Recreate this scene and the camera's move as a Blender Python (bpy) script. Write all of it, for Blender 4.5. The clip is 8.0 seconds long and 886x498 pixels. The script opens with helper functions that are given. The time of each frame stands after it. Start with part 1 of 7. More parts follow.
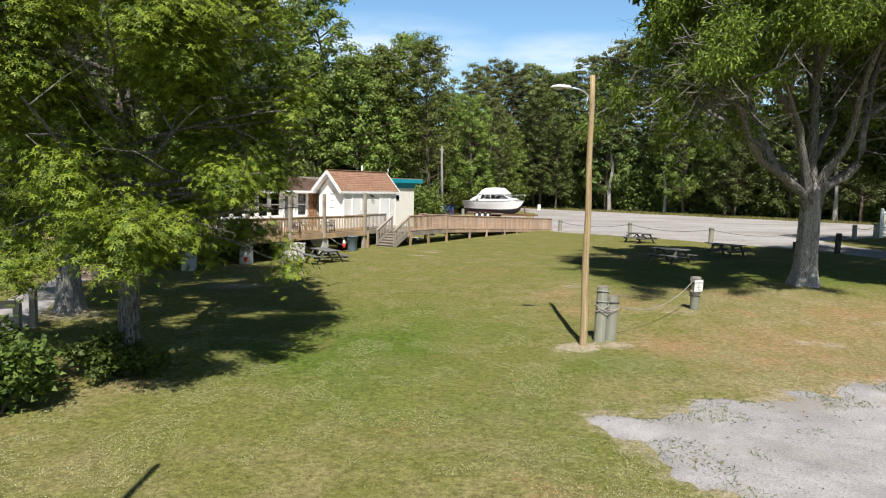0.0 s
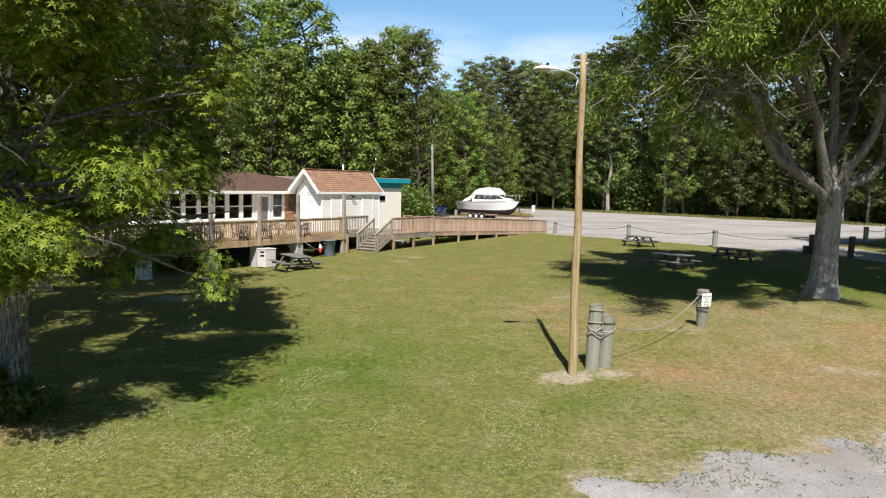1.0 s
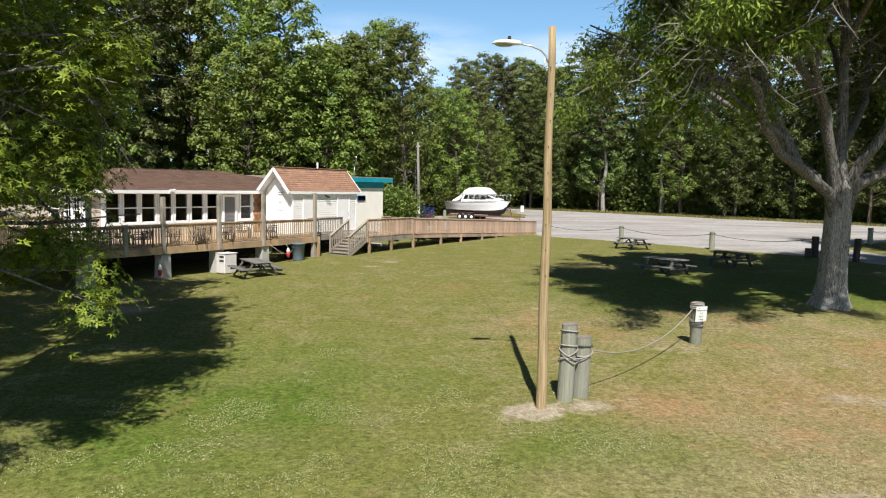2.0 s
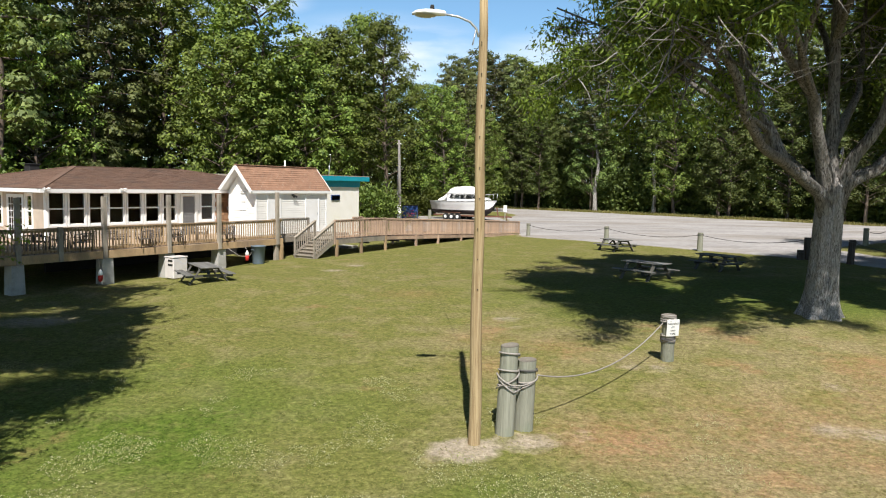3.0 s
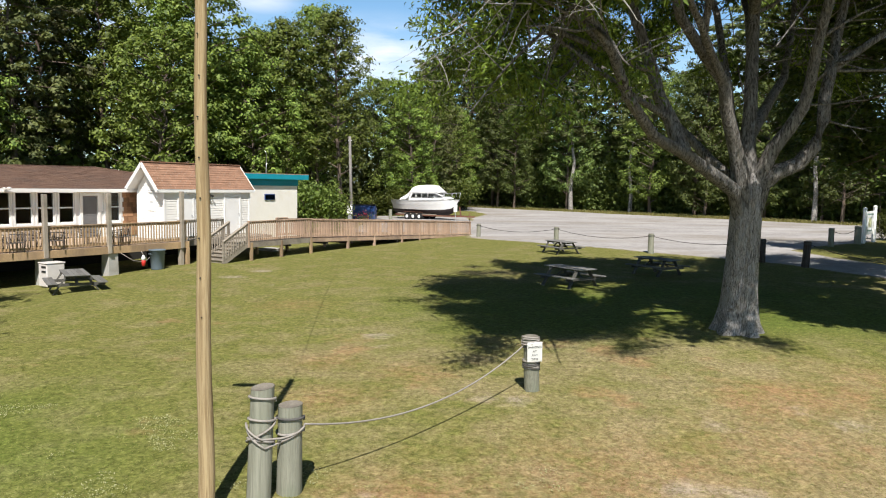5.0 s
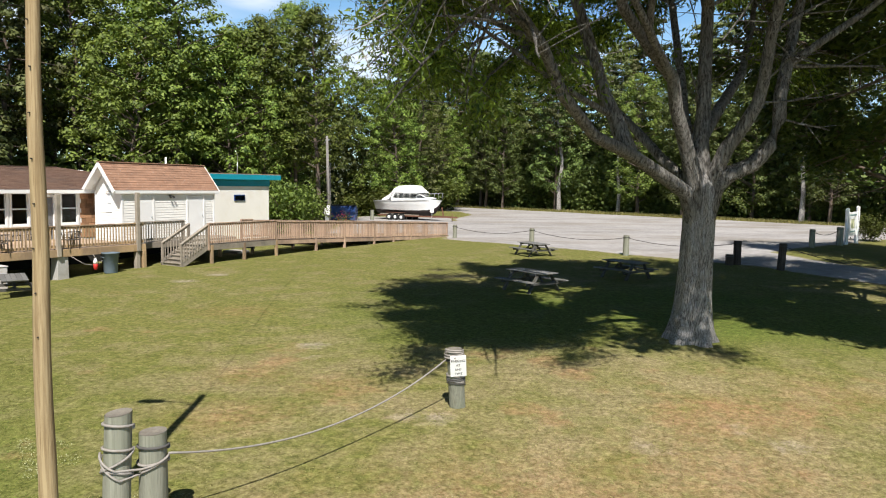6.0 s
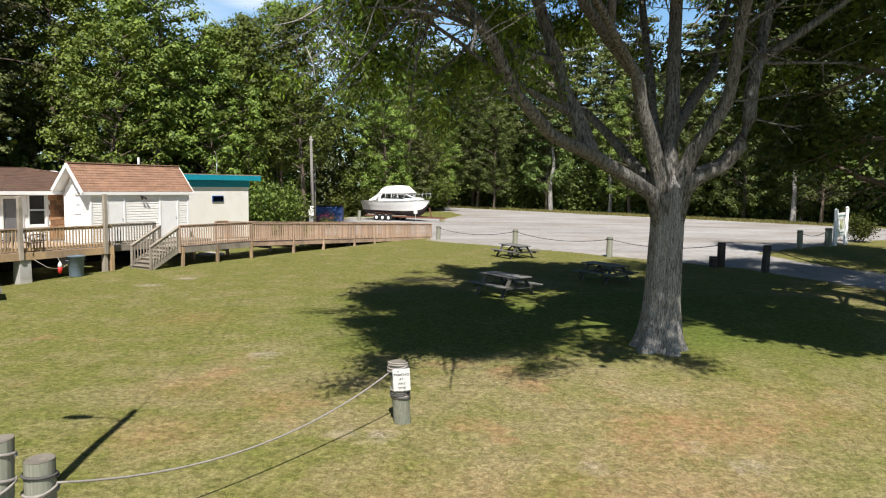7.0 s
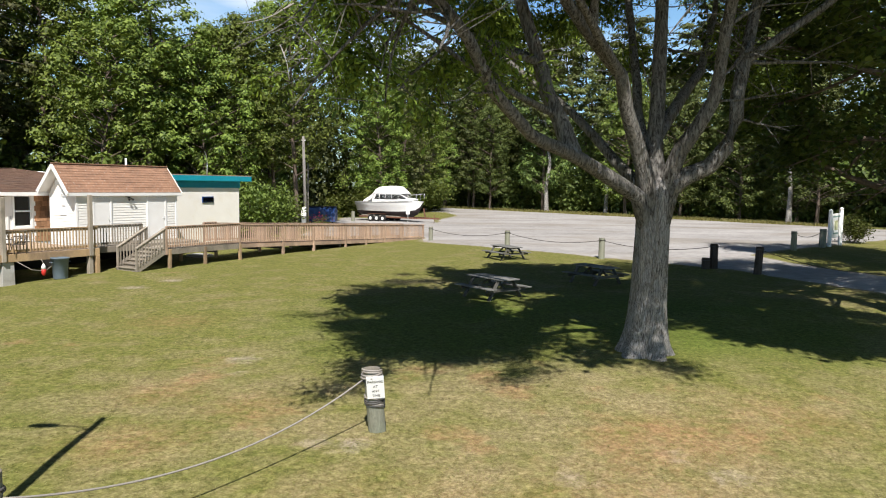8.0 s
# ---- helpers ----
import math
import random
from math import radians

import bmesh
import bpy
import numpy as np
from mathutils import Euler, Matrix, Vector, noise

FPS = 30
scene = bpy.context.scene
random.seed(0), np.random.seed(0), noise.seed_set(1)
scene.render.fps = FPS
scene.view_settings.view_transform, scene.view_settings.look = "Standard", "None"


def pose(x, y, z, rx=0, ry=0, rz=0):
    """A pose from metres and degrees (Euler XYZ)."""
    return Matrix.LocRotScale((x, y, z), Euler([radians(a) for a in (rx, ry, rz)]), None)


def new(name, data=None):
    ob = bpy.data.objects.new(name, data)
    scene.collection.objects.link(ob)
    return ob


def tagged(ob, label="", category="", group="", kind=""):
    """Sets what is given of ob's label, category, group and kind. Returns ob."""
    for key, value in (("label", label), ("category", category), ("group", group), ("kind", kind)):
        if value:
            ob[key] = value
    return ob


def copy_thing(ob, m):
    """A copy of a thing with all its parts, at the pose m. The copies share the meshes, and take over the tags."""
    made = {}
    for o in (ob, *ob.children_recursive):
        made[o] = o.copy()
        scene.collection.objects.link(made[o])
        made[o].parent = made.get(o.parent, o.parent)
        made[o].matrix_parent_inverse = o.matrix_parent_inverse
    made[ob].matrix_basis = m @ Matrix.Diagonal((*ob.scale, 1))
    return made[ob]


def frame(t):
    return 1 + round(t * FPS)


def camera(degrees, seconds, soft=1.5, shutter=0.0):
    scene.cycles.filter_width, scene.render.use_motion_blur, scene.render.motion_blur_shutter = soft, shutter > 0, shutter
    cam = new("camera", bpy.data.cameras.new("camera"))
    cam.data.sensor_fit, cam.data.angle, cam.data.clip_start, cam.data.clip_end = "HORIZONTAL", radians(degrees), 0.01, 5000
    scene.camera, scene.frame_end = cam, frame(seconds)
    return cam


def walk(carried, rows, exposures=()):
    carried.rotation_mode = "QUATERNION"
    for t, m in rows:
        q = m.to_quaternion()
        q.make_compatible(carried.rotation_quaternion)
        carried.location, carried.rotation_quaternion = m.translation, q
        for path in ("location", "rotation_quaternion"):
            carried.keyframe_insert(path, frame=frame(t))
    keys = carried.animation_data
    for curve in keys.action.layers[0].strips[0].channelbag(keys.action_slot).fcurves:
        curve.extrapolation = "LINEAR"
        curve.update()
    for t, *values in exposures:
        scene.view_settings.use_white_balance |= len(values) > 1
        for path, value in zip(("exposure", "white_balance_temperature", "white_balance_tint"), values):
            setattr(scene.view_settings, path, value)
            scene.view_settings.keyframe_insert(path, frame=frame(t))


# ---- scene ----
cam = camera(62.18, 8.0, 1.1)
# seconds, eye, yaw, pitch, roll
ROWS = [
    (0.0, 0.000, 0.000, 3.699, 0.000, -4.823, -1.131),
    (0.5, 0.349, 1.469, 3.717, -0.032, -4.841, -1.110),
    (1.0, 0.758, 2.848, 3.724, -0.043, -4.825, -1.104),
    (1.5, 1.214, 4.142, 3.717, -0.114, -4.821, -1.086),
    (3.0, 2.990, 7.322, 3.705, -0.365, -4.873, -1.011),
    (3.5, 3.752, 8.095, 3.701, -0.465, -4.886, -1.001),
    (4.0, 4.553, 8.753, 3.701, -0.561, -4.915, -0.967),
    (4.5, 5.397, 9.352, 3.706, -0.638, -4.934, -0.927),
    (6.0, 7.550, 10.730, 3.787, -0.986, -4.960, -0.896),
    (6.5, 8.046, 11.086, 3.834, -1.104, -4.981, -0.870),
    (7.0, 8.432, 11.413, 3.852, -1.192, -4.979, -0.854),
    (7.5, 8.710, 11.638, 3.879, -1.270, -4.978, -0.868),
    (8.0, 8.793, 11.712, 3.888, -1.338, -4.963, -0.859),
]
walk(cam, [(t, pose(x, y, z, 90 + pitch, roll, yaw)) for t, x, y, z, yaw, pitch, roll in ROWS])

# ---- world, sun, exposure ----
SUN_ELEVATION, SUN_TURN = 50.5, 0.4
world = bpy.data.worlds.new("world")
scene.world = world
world.use_nodes = True
wn, wl = world.node_tree.nodes, world.node_tree.links
sky = wn.new("ShaderNodeTexSky")
sky.sky_type = "NISHITA"
sky.sun_disc = False
sky.sun_elevation = radians(SUN_ELEVATION)
sky.sun_rotation = radians(180 - SUN_TURN)
sky.air_density, sky.dust_density, sky.ozone_density = 1.0, 0.6, 1.5
# thin white clouds low over the horizon, part of the sky itself
w_co = wn.new("ShaderNodeTexCoord")
w_map = wn.new("ShaderNodeMapping")
w_map.inputs["Scale"].default_value = (3.0, 3.0, 14.0)
w_no = wn.new("ShaderNodeTexNoise")
w_no.inputs["Scale"].default_value = 2.4
w_no.inputs["Detail"].default_value = 6.0
w_no.inputs["Roughness"].default_value = 0.55
wl.new(w_co.outputs["Generated"], w_map.inputs["Vector"])
wl.new(w_map.outputs["Vector"], w_no.inputs["Vector"])
bank = None
for cx, cz, wide, high, amount in ((-0.075, 0.168, 0.135, 0.042, 1.0), (0.165, 0.172, 0.10, 0.026, 0.8), (-0.225, 0.232, 0.05, 0.018, 0.75), (-0.5, 0.2, 0.25, 0.05, 0.8), (0.6, 0.16, 0.3, 0.05, 0.8)):
    off = wn.new("ShaderNodeVectorMath")
    off.operation = "SUBTRACT"
    off.inputs[1].default_value = (cx, math.sqrt(1 - cx * cx - cz * cz), cz)
    wl.new(w_co.outputs["Generated"], off.inputs[0])
    scl = wn.new("ShaderNodeVectorMath")
    scl.operation = "MULTIPLY"
    scl.inputs[1].default_value = (1 / wide, 1.5, 1 / high)
    wl.new(off.outputs["Vector"], scl.inputs[0])
    far = wn.new("ShaderNodeVectorMath")
    far.operation = "LENGTH"
    wl.new(scl.outputs["Vector"], far.inputs[0])
    fall = wn.new("ShaderNodeMapRange")
    fall.interpolation_type = "SMOOTHSTEP"
    fall.inputs["From Min"].default_value, fall.inputs["From Max"].default_value = 0.1, 1.5
    fall.inputs["To Min"].default_value, fall.inputs["To Max"].default_value = amount, 0.0
    wl.new(far.outputs["Value"], fall.inputs["Value"])
    if bank is None:
        bank = fall.outputs["Result"]
    else:
        top = wn.new("ShaderNodeMath")
        top.operation = "MAXIMUM"
        wl.new(bank, top.inputs[0])
        wl.new(fall.outputs["Result"], top.inputs[1])
        bank = top.outputs[0]
w_wisp = wn.new("ShaderNodeMapRange")
w_wisp.inputs["From Min"].default_value, w_wisp.inputs["From Max"].default_value = 0.34, 0.62
w_wisp.inputs["To Min"].default_value, w_wisp.inputs["To Max"].default_value = 0.12, 0.95
wl.new(w_no.outputs["Fac"], w_wisp.inputs["Value"])
w_thick = wn.new("ShaderNodeMath")
w_thick.operation = "MULTIPLY"
wl.new(bank, w_thick.inputs[0])
wl.new(w_wisp.outputs["Result"], w_thick.inputs[1])
w_mix = wn.new("ShaderNodeMix")
w_mix.data_type = "RGBA"
w_mix.inputs["B"].default_value = (12.0, 12.5, 13.4, 1)
wl.new(w_thick.outputs[0], w_mix.inputs["Factor"])
# a clear sky is palest low down and deepest overhead
w_sep = wn.new("ShaderNodeSeparateXYZ")
w_el = wn.new("ShaderNodeValToRGB")
w_el.color_ramp.elements[0].position, w_el.color_ramp.elements[0].color = 0.06, (1.28, 1.56, 1.72, 1)
w_el.color_ramp.elements[1].position, w_el.color_ramp.elements[1].color = 0.62, (0.30, 0.32, 0.36, 1)
middle = w_el.color_ramp.elements.new(0.26)
middle.color = (1.22, 1.56, 1.70, 1)
w_mul = wn.new("ShaderNodeMix")
w_mul.data_type, w_mul.blend_type = "RGBA", "MULTIPLY"
w_mul.inputs["Factor"].default_value = 1.0
wl.new(w_co.outputs["Generated"], w_sep.inputs["Vector"])
wl.new(w_sep.outputs["Z"], w_el.inputs["Fac"])
wl.new(sky.outputs["Color"], w_mul.inputs["A"])
wl.new(w_el.outputs["Color"], w_mul.inputs["B"])
wl.new(w_mul.outputs["Result"], w_mix.inputs["A"])
wl.new(w_mix.outputs["Result"], wn["Background"].inputs["Color"])
wn["Background"].inputs["Strength"].default_value = 0.064
sun = new("sun", bpy.data.lights.new("sun", "SUN"))
sun.data.energy, sun.data.angle, sun.data.color = 5.0, radians(0.55), (1.0, 0.95, 0.88)
sun.rotation_euler = (radians(90 - SUN_ELEVATION), 0, radians(SUN_TURN))
scene.view_settings.exposure = 0.52


# ---- materials ----
def material(name, colour, rough=0.8, vary=0.25, scale=4.0, grain=60.0, bump=0.15, metal=0.0, stretch=(1, 1, 1),
             second=None, island=0.0, each=0.0, spec=0.3, dirt=None, dirt_at=0.62):
    """A surface with variation at two scales, fine relief, and a second or dirt colour in blotches."""
    m = bpy.data.materials.new(name)
    m.use_nodes = True
    n, l = m.node_tree.nodes, m.node_tree.links
    b = n["Principled BSDF"]
    co = n.new("ShaderNodeTexCoord")
    mp = n.new("ShaderNodeMapping")
    mp.inputs["Scale"].default_value = stretch
    l.new(co.outputs["Object"], mp.inputs["Vector"])
    big = n.new("ShaderNodeTexNoise")
    big.inputs["Scale"].default_value = scale
    big.inputs["Detail"].default_value = 4
    fine = n.new("ShaderNodeTexNoise")
    fine.inputs["Scale"].default_value = grain
    fine.inputs["Detail"].default_value = 3
    for t in (big, fine):
        l.new(mp.outputs["Vector"], t.inputs["Vector"])
    add = n.new("ShaderNodeMath")
    add.operation = "MULTIPLY_ADD"
    add.inputs[1].default_value = 0.5
    l.new(fine.outputs["Fac"], add.inputs[0])
    half = n.new("ShaderNodeMath")
    half.operation = "MULTIPLY"
    half.inputs[1].default_value = 0.5
    l.new(big.outputs["Fac"], half.inputs[0])
    l.new(half.outputs[0], add.inputs[2])
    ramp = n.new("ShaderNodeValToRGB")
    r = ramp.color_ramp
    r.elements[0].position, r.elements[1].position = 0.3, 0.7
    c2 = second or colour
    r.elements[0].color = (*[c * (1 - vary) for c in colour], 1)
    r.elements[1].color = (*[min(1, c * (1 + vary)) for c in c2], 1)
    l.new(add.outputs[0], ramp.inputs["Fac"])
    out = ramp.outputs["Color"]
    if dirt:
        dn = n.new("ShaderNodeTexNoise")
        dn.inputs["Scale"].default_value = scale * 0.45
        dn.inputs["Detail"].default_value = 6
        dn.inputs["Roughness"].default_value = 0.65
        l.new(mp.outputs["Vector"], dn.inputs["Vector"])
        dr = n.new("ShaderNodeMapRange")
        dr.inputs["From Min"].default_value, dr.inputs["From Max"].default_value = dirt_at - 0.12, dirt_at + 0.12
        l.new(dn.outputs["Fac"], dr.inputs["Value"])
        mx = n.new("ShaderNodeMix")
        mx.data_type = "RGBA"
        mx.inputs["B"].default_value = (*dirt, 1)
        l.new(dr.outputs["Result"], mx.inputs["Factor"])
        l.new(out, mx.inputs["A"])
        out = mx.outputs["Result"]
    for amount, kind, socket in ((island, "ShaderNodeNewGeometry", "Random Per Island"), (each, "ShaderNodeObjectInfo", "Random")):
        if amount:
            src = n.new(kind)
            hs = n.new("ShaderNodeHueSaturation")
            mr = n.new("ShaderNodeMapRange")
            mr.inputs["To Min"].default_value, mr.inputs["To Max"].default_value = 1 - amount, 1 + amount
            l.new(src.outputs[socket], mr.inputs["Value"])
            l.new(mr.outputs["Result"], hs.inputs["Value"])
            l.new(out, hs.inputs["Color"])
            out = hs.outputs["Color"]
    l.new(out, b.inputs["Base Color"])
    b.inputs["Roughness"].default_value = rough
    b.inputs["Metallic"].default_value = metal
    b.inputs["Specular IOR Level"].default_value = spec
    if bump:
        bp = n.new("ShaderNodeBump")
        bp.inputs["Strength"].default_value = bump
        bp.inputs["Distance"].default_value = 0.02
        l.new(add.outputs[0], bp.inputs["Height"])
        l.new(bp.outputs["Normal"], b.inputs["Normal"])
    return m


def leaf_material(name, colour, second, through_light=0.35, vary=0.35, tree=0.12):
    m = bpy.data.materials.new(name)
    m.use_nodes = True
    n, l = m.node_tree.nodes, m.node_tree.links
    b = n["Principled BSDF"]
    geo = n.new("ShaderNodeNewGeometry")
    info = n.new("ShaderNodeObjectInfo")
    ramp = n.new("ShaderNodeValToRGB")
    ramp.color_ramp.elements[0].color = (*colour, 1)
    ramp.color_ramp.elements[1].color = (*second, 1)
    l.new(geo.outputs["Random Per Island"], ramp.inputs["Fac"])
    hs = n.new("ShaderNodeHueSaturation")
    mr = n.new("ShaderNodeMapRange")
    mr.inputs["To Min"].default_value, mr.inputs["To Max"].default_value = 1 - 2 * tree, 1 + 2 * tree
    hr = n.new("ShaderNodeMapRange")
    hr.inputs["To Min"].default_value, hr.inputs["To Max"].default_value = 0.5 - 0.10 * tree, 0.5 + 0.05 * tree
    l.new(info.outputs["Random"], mr.inputs["Value"])
    l.new(info.outputs["Random"], hr.inputs["Value"])
    l.new(mr.outputs["Result"], hs.inputs["Value"])
    l.new(hr.outputs["Result"], hs.inputs["Hue"])
    l.new(ramp.outputs["Color"], hs.inputs["Color"])
    l.new(hs.outputs["Color"], b.inputs["Base Color"])
    b.inputs["Roughness"].default_value = 0.55
    b.inputs["Specular IOR Level"].default_value = 0.22
    tr = n.new("ShaderNodeBsdfTranslucent")
    warm = n.new("ShaderNodeMix")
    warm.data_type, warm.blend_type = "RGBA", "MULTIPLY"
    warm.inputs["Factor"].default_value = 1.0
    warm.inputs["B"].default_value = (1.5, 1.5, 0.5, 1)
    l.new(hs.outputs["Color"], warm.inputs["A"])
    l.new(warm.outputs["Result"], tr.inputs["Color"])
    mix = n.new("ShaderNodeMixShader")
    mix.inputs["Fac"].default_value = through_light
    l.new(b.outputs["BSDF"], mix.inputs[1])
    l.new(tr.outputs["BSDF"], mix.inputs[2])
    l.new(mix.outputs["Shader"], n["Material Output"].inputs["Surface"])
    return m


def bark_material(name, groove, ridge, lichen, scale=30.0, run=0.2, relief=0.05):
    """Bark in long broken plates: dark grooves, grey ridges, paler blotches."""
    m = bpy.data.materials.new(name)
    m.use_nodes = True
    n, l = m.node_tree.nodes, m.node_tree.links
    b = n["Principled BSDF"]
    co = n.new("ShaderNodeTexCoord")
    mp = n.new("ShaderNodeMapping")
    mp.inputs["Scale"].default_value = (1, 1, run)
    l.new(co.outputs["Object"], mp.inputs["Vector"])
    plates = n.new("ShaderNodeTexNoise")
    plates.inputs["Scale"].default_value, plates.inputs["Detail"].default_value, plates.inputs["Roughness"].default_value = scale, 6, 0.72
    plates.inputs["Distortion"].default_value = 0.6
    l.new(mp.outputs["Vector"], plates.inputs["Vector"])
    blotch = n.new("ShaderNodeTexNoise")
    blotch.inputs["Scale"].default_value, blotch.inputs["Detail"].default_value = 2.2, 5
    l.new(co.outputs["Object"], blotch.inputs["Vector"])
    ramp = n.new("ShaderNodeValToRGB")
    r = ramp.color_ramp
    r.elements[0].position, r.elements[0].color = 0.40, (*groove, 1)
    r.elements[1].position, r.elements[1].color = 0.60, (*ridge, 1)
    l.new(plates.outputs["Fac"], ramp.inputs["Fac"])
    mr = n.new("ShaderNodeMapRange")
    mr.inputs["From Min"].default_value, mr.inputs["From Max"].default_value = 0.5, 0.72
    mr.inputs["To Max"].default_value = 0.55
    l.new(blotch.outputs["Fac"], mr.inputs["Value"])
    mx = n.new("ShaderNodeMix")
    mx.data_type, mx.blend_type = "RGBA", "MIX"
    mx.inputs["B"].default_value = (*lichen, 1)
    l.new(mr.outputs["Result"], mx.inputs["Factor"])
    l.new(ramp.outputs["Color"], mx.inputs["A"])
    l.new(mx.outputs["Result"], b.inputs["Base Color"])
    b.inputs["Roughness"].default_value = 0.95
    b.inputs["Specular IOR Level"].default_value = 0.15
    bp = n.new("ShaderNodeBump")
    bp.inputs["Strength"].default_value, bp.inputs["Distance"].default_value = 1.0, relief
    l.new(plates.outputs["Fac"], bp.inputs["Height"])
    l.new(bp.outputs["Normal"], b.inputs["Normal"])
    return m


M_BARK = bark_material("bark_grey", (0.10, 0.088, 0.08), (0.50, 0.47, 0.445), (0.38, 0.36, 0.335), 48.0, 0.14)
# the grey bark darkened: the crown's shade is put into the colour
M_BARK_SHADED = bark_material("bark_shaded", (0.045, 0.04, 0.036), (0.26, 0.245, 0.225), (0.16, 0.15, 0.135), 24.0)
M_BARK_DARK = material("bark_dark", (0.13, 0.10, 0.08), 0.95, 0.4, 2, 20, 0.6, stretch=(1, 1, 0.2))
M_TWIG = material("dead_twigs", (0.33, 0.31, 0.28), 0.9, 0.3)
M_LEAF_GUM = leaf_material("leaves_gum", (0.05, 0.10, 0.011), (0.27, 0.37, 0.038), 0.17)
M_LEAF_OAK = leaf_material("leaves_oak", (0.04, 0.07, 0.016), (0.125, 0.175, 0.034), 0.12)
M_LEAF_SHADE = leaf_material("leaves_shade_tree", (0.03, 0.054, 0.010), (0.185, 0.255, 0.033), 0.14)
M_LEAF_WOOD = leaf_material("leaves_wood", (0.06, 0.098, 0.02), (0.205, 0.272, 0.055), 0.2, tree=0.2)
# the wood's leaves again, darker: the wood's shade is put into the colour
M_LEAF_SHADED_WOOD = leaf_material("leaves_wood_shaded", (0.045, 0.07, 0.02), (0.135, 0.175, 0.045), 0.18, tree=0.25)
M_LEAF_PINE = leaf_material("needles_pine", (0.062, 0.082, 0.028), (0.17, 0.195, 0.068), 0.2, tree=0.25)
M_LEAF_BUSH = leaf_material("leaves_bush", (0.06, 0.09, 0.02), (0.15, 0.19, 0.045), 0.25, tree=0.25)
M_WOOD_TAN = material("treated_wood_tan", (0.38, 0.265, 0.15), 0.8, 0.32, 2, 40, 0.3, stretch=(1, 1, 0.3), each=0.2, dirt=(0.20, 0.145, 0.10), dirt_at=0.56)
M_WOOD_GREY = material("weathered_wood_grey", (0.30, 0.262, 0.215), 0.88, 0.35, 2, 45, 0.4, each=0.15, dirt=(0.15, 0.135, 0.11))
M_WOOD_RED = material("deck_wood_pinkish", (0.45, 0.32, 0.235), 0.82, 0.28, 2, 40, 0.3, each=0.2, dirt=(0.24, 0.175, 0.135), dirt_at=0.56)
M_DECK = material("deck_boards", (0.47, 0.35, 0.25), 0.8, 0.2, 1.5, 35, 0.3, island=0.15, dirt=(0.36, 0.28, 0.22))
M_SIDING = material("white_vinyl_siding", (0.82, 0.81, 0.775), 0.55, 0.06, 1.2, 30, 0.05, dirt=(0.62, 0.6, 0.53), dirt_at=0.72)
M_WHITE = material("white_paint", (0.81, 0.81, 0.80), 0.5, 0.05, 3, 50, 0.05, dirt=(0.62, 0.61, 0.58), dirt_at=0.75)
M_CREAM = material("cream_stucco", (0.87, 0.84, 0.79), 0.9, 0.05, 1.5, 60, 0.2, dirt=(0.80, 0.75, 0.65), dirt_at=0.66)
M_TEAL = material("teal_metal_fascia", (0.012, 0.30, 0.40), 0.45, 0.12, 2, 40, 0.05)
M_SHINGLE_TAN = material("tan_shingles", (0.31, 0.18, 0.12), 0.95, 0.3, 3, 50, 0.35, island=0.10, dirt=(0.25, 0.15, 0.105))
M_SHINGLE_BROWN = material("brown_shingles", (0.18, 0.112, 0.083), 0.95, 0.3, 2, 50, 0.35, island=0.14, dirt=(0.13, 0.095, 0.08))
M_SHAKE = material("cedar_shakes", (0.40, 0.22, 0.12), 0.9, 0.3, 4, 40, 0.3, each=0.3, stretch=(1, 1, 0.3))
M_SHAKE_PALE = material("weathered_shakes", (0.52, 0.44, 0.36), 0.9, 0.2, 4, 40, 0.3, each=0.15, stretch=(1, 1, 0.3))
M_CONCRETE = material("concrete_block", (0.42, 0.41, 0.39), 0.95, 0.2, 2.5, 40, 0.3, dirt=(0.27, 0.25, 0.21))
M_POLE = bark_material("yellow_pine_pole", (0.24, 0.17, 0.09), (0.41, 0.315, 0.18), (0.33, 0.25, 0.145), 30.0, 0.03, 0.006)
M_PILING = bark_material("weathered_piling", (0.20, 0.202, 0.158), (0.285, 0.285, 0.23), (0.205, 0.23, 0.165), 22.0, 0.035, 0.008)
# post wood darkened where the trees' shade falls: the shade is in the colour
M_POST_DARK = bark_material("post_shaded", (0.045, 0.035, 0.03), (0.10, 0.08, 0.07), (0.07, 0.06, 0.052), 26.0, 0.035, 0.008)
M_PILING_TOP = material("piling_end_grain", (0.20, 0.18, 0.15), 0.95, 0.3, 8, 60, 0.4, dirt=(0.15, 0.12, 0.10))
M_ROPE = material("old_rope", (0.30, 0.275, 0.25), 0.95, 0.25, 20, 200, 0.4)
M_ROPE_DARK = material("dark_rope", (0.10, 0.095, 0.09), 0.95, 0.25, 20, 200, 0.4)
M_METAL = material("galvanised_metal", (0.55, 0.56, 0.57), 0.4, 0.1, 6, 60, 0.05, metal=0.7)
# near black for small parts; also puts the shade under floors into colour
M_DARK = material("black_and_shade", (0.03, 0.028, 0.026), 0.9, 0.2)
M_BLACK = material("black_rubber", (0.025, 0.025, 0.026), 0.7, 0.2, 5, 80, 0.1)
M_BLUEGREY = material("blue_grey_plastic", (0.13, 0.17, 0.21), 0.5, 0.15, 4, 40, 0.08)
M_RED = material("red_plastic", (0.55, 0.035, 0.03), 0.5, 0.15)
M_BLUE = material("blue_painted_steel", (0.022, 0.06, 0.20), 0.5, 0.25, 3, 30, 0.1, dirt=(0.08, 0.09, 0.13))
M_GELCOAT = material("white_gelcoat", (0.80, 0.80, 0.79), 0.25, 0.04, 2, 30, 0.0, spec=0.5, dirt=(0.70, 0.69, 0.66), dirt_at=0.7)
M_CANVAS = material("white_canvas", (0.80, 0.80, 0.80), 0.85, 0.05, 2, 60, 0.1)
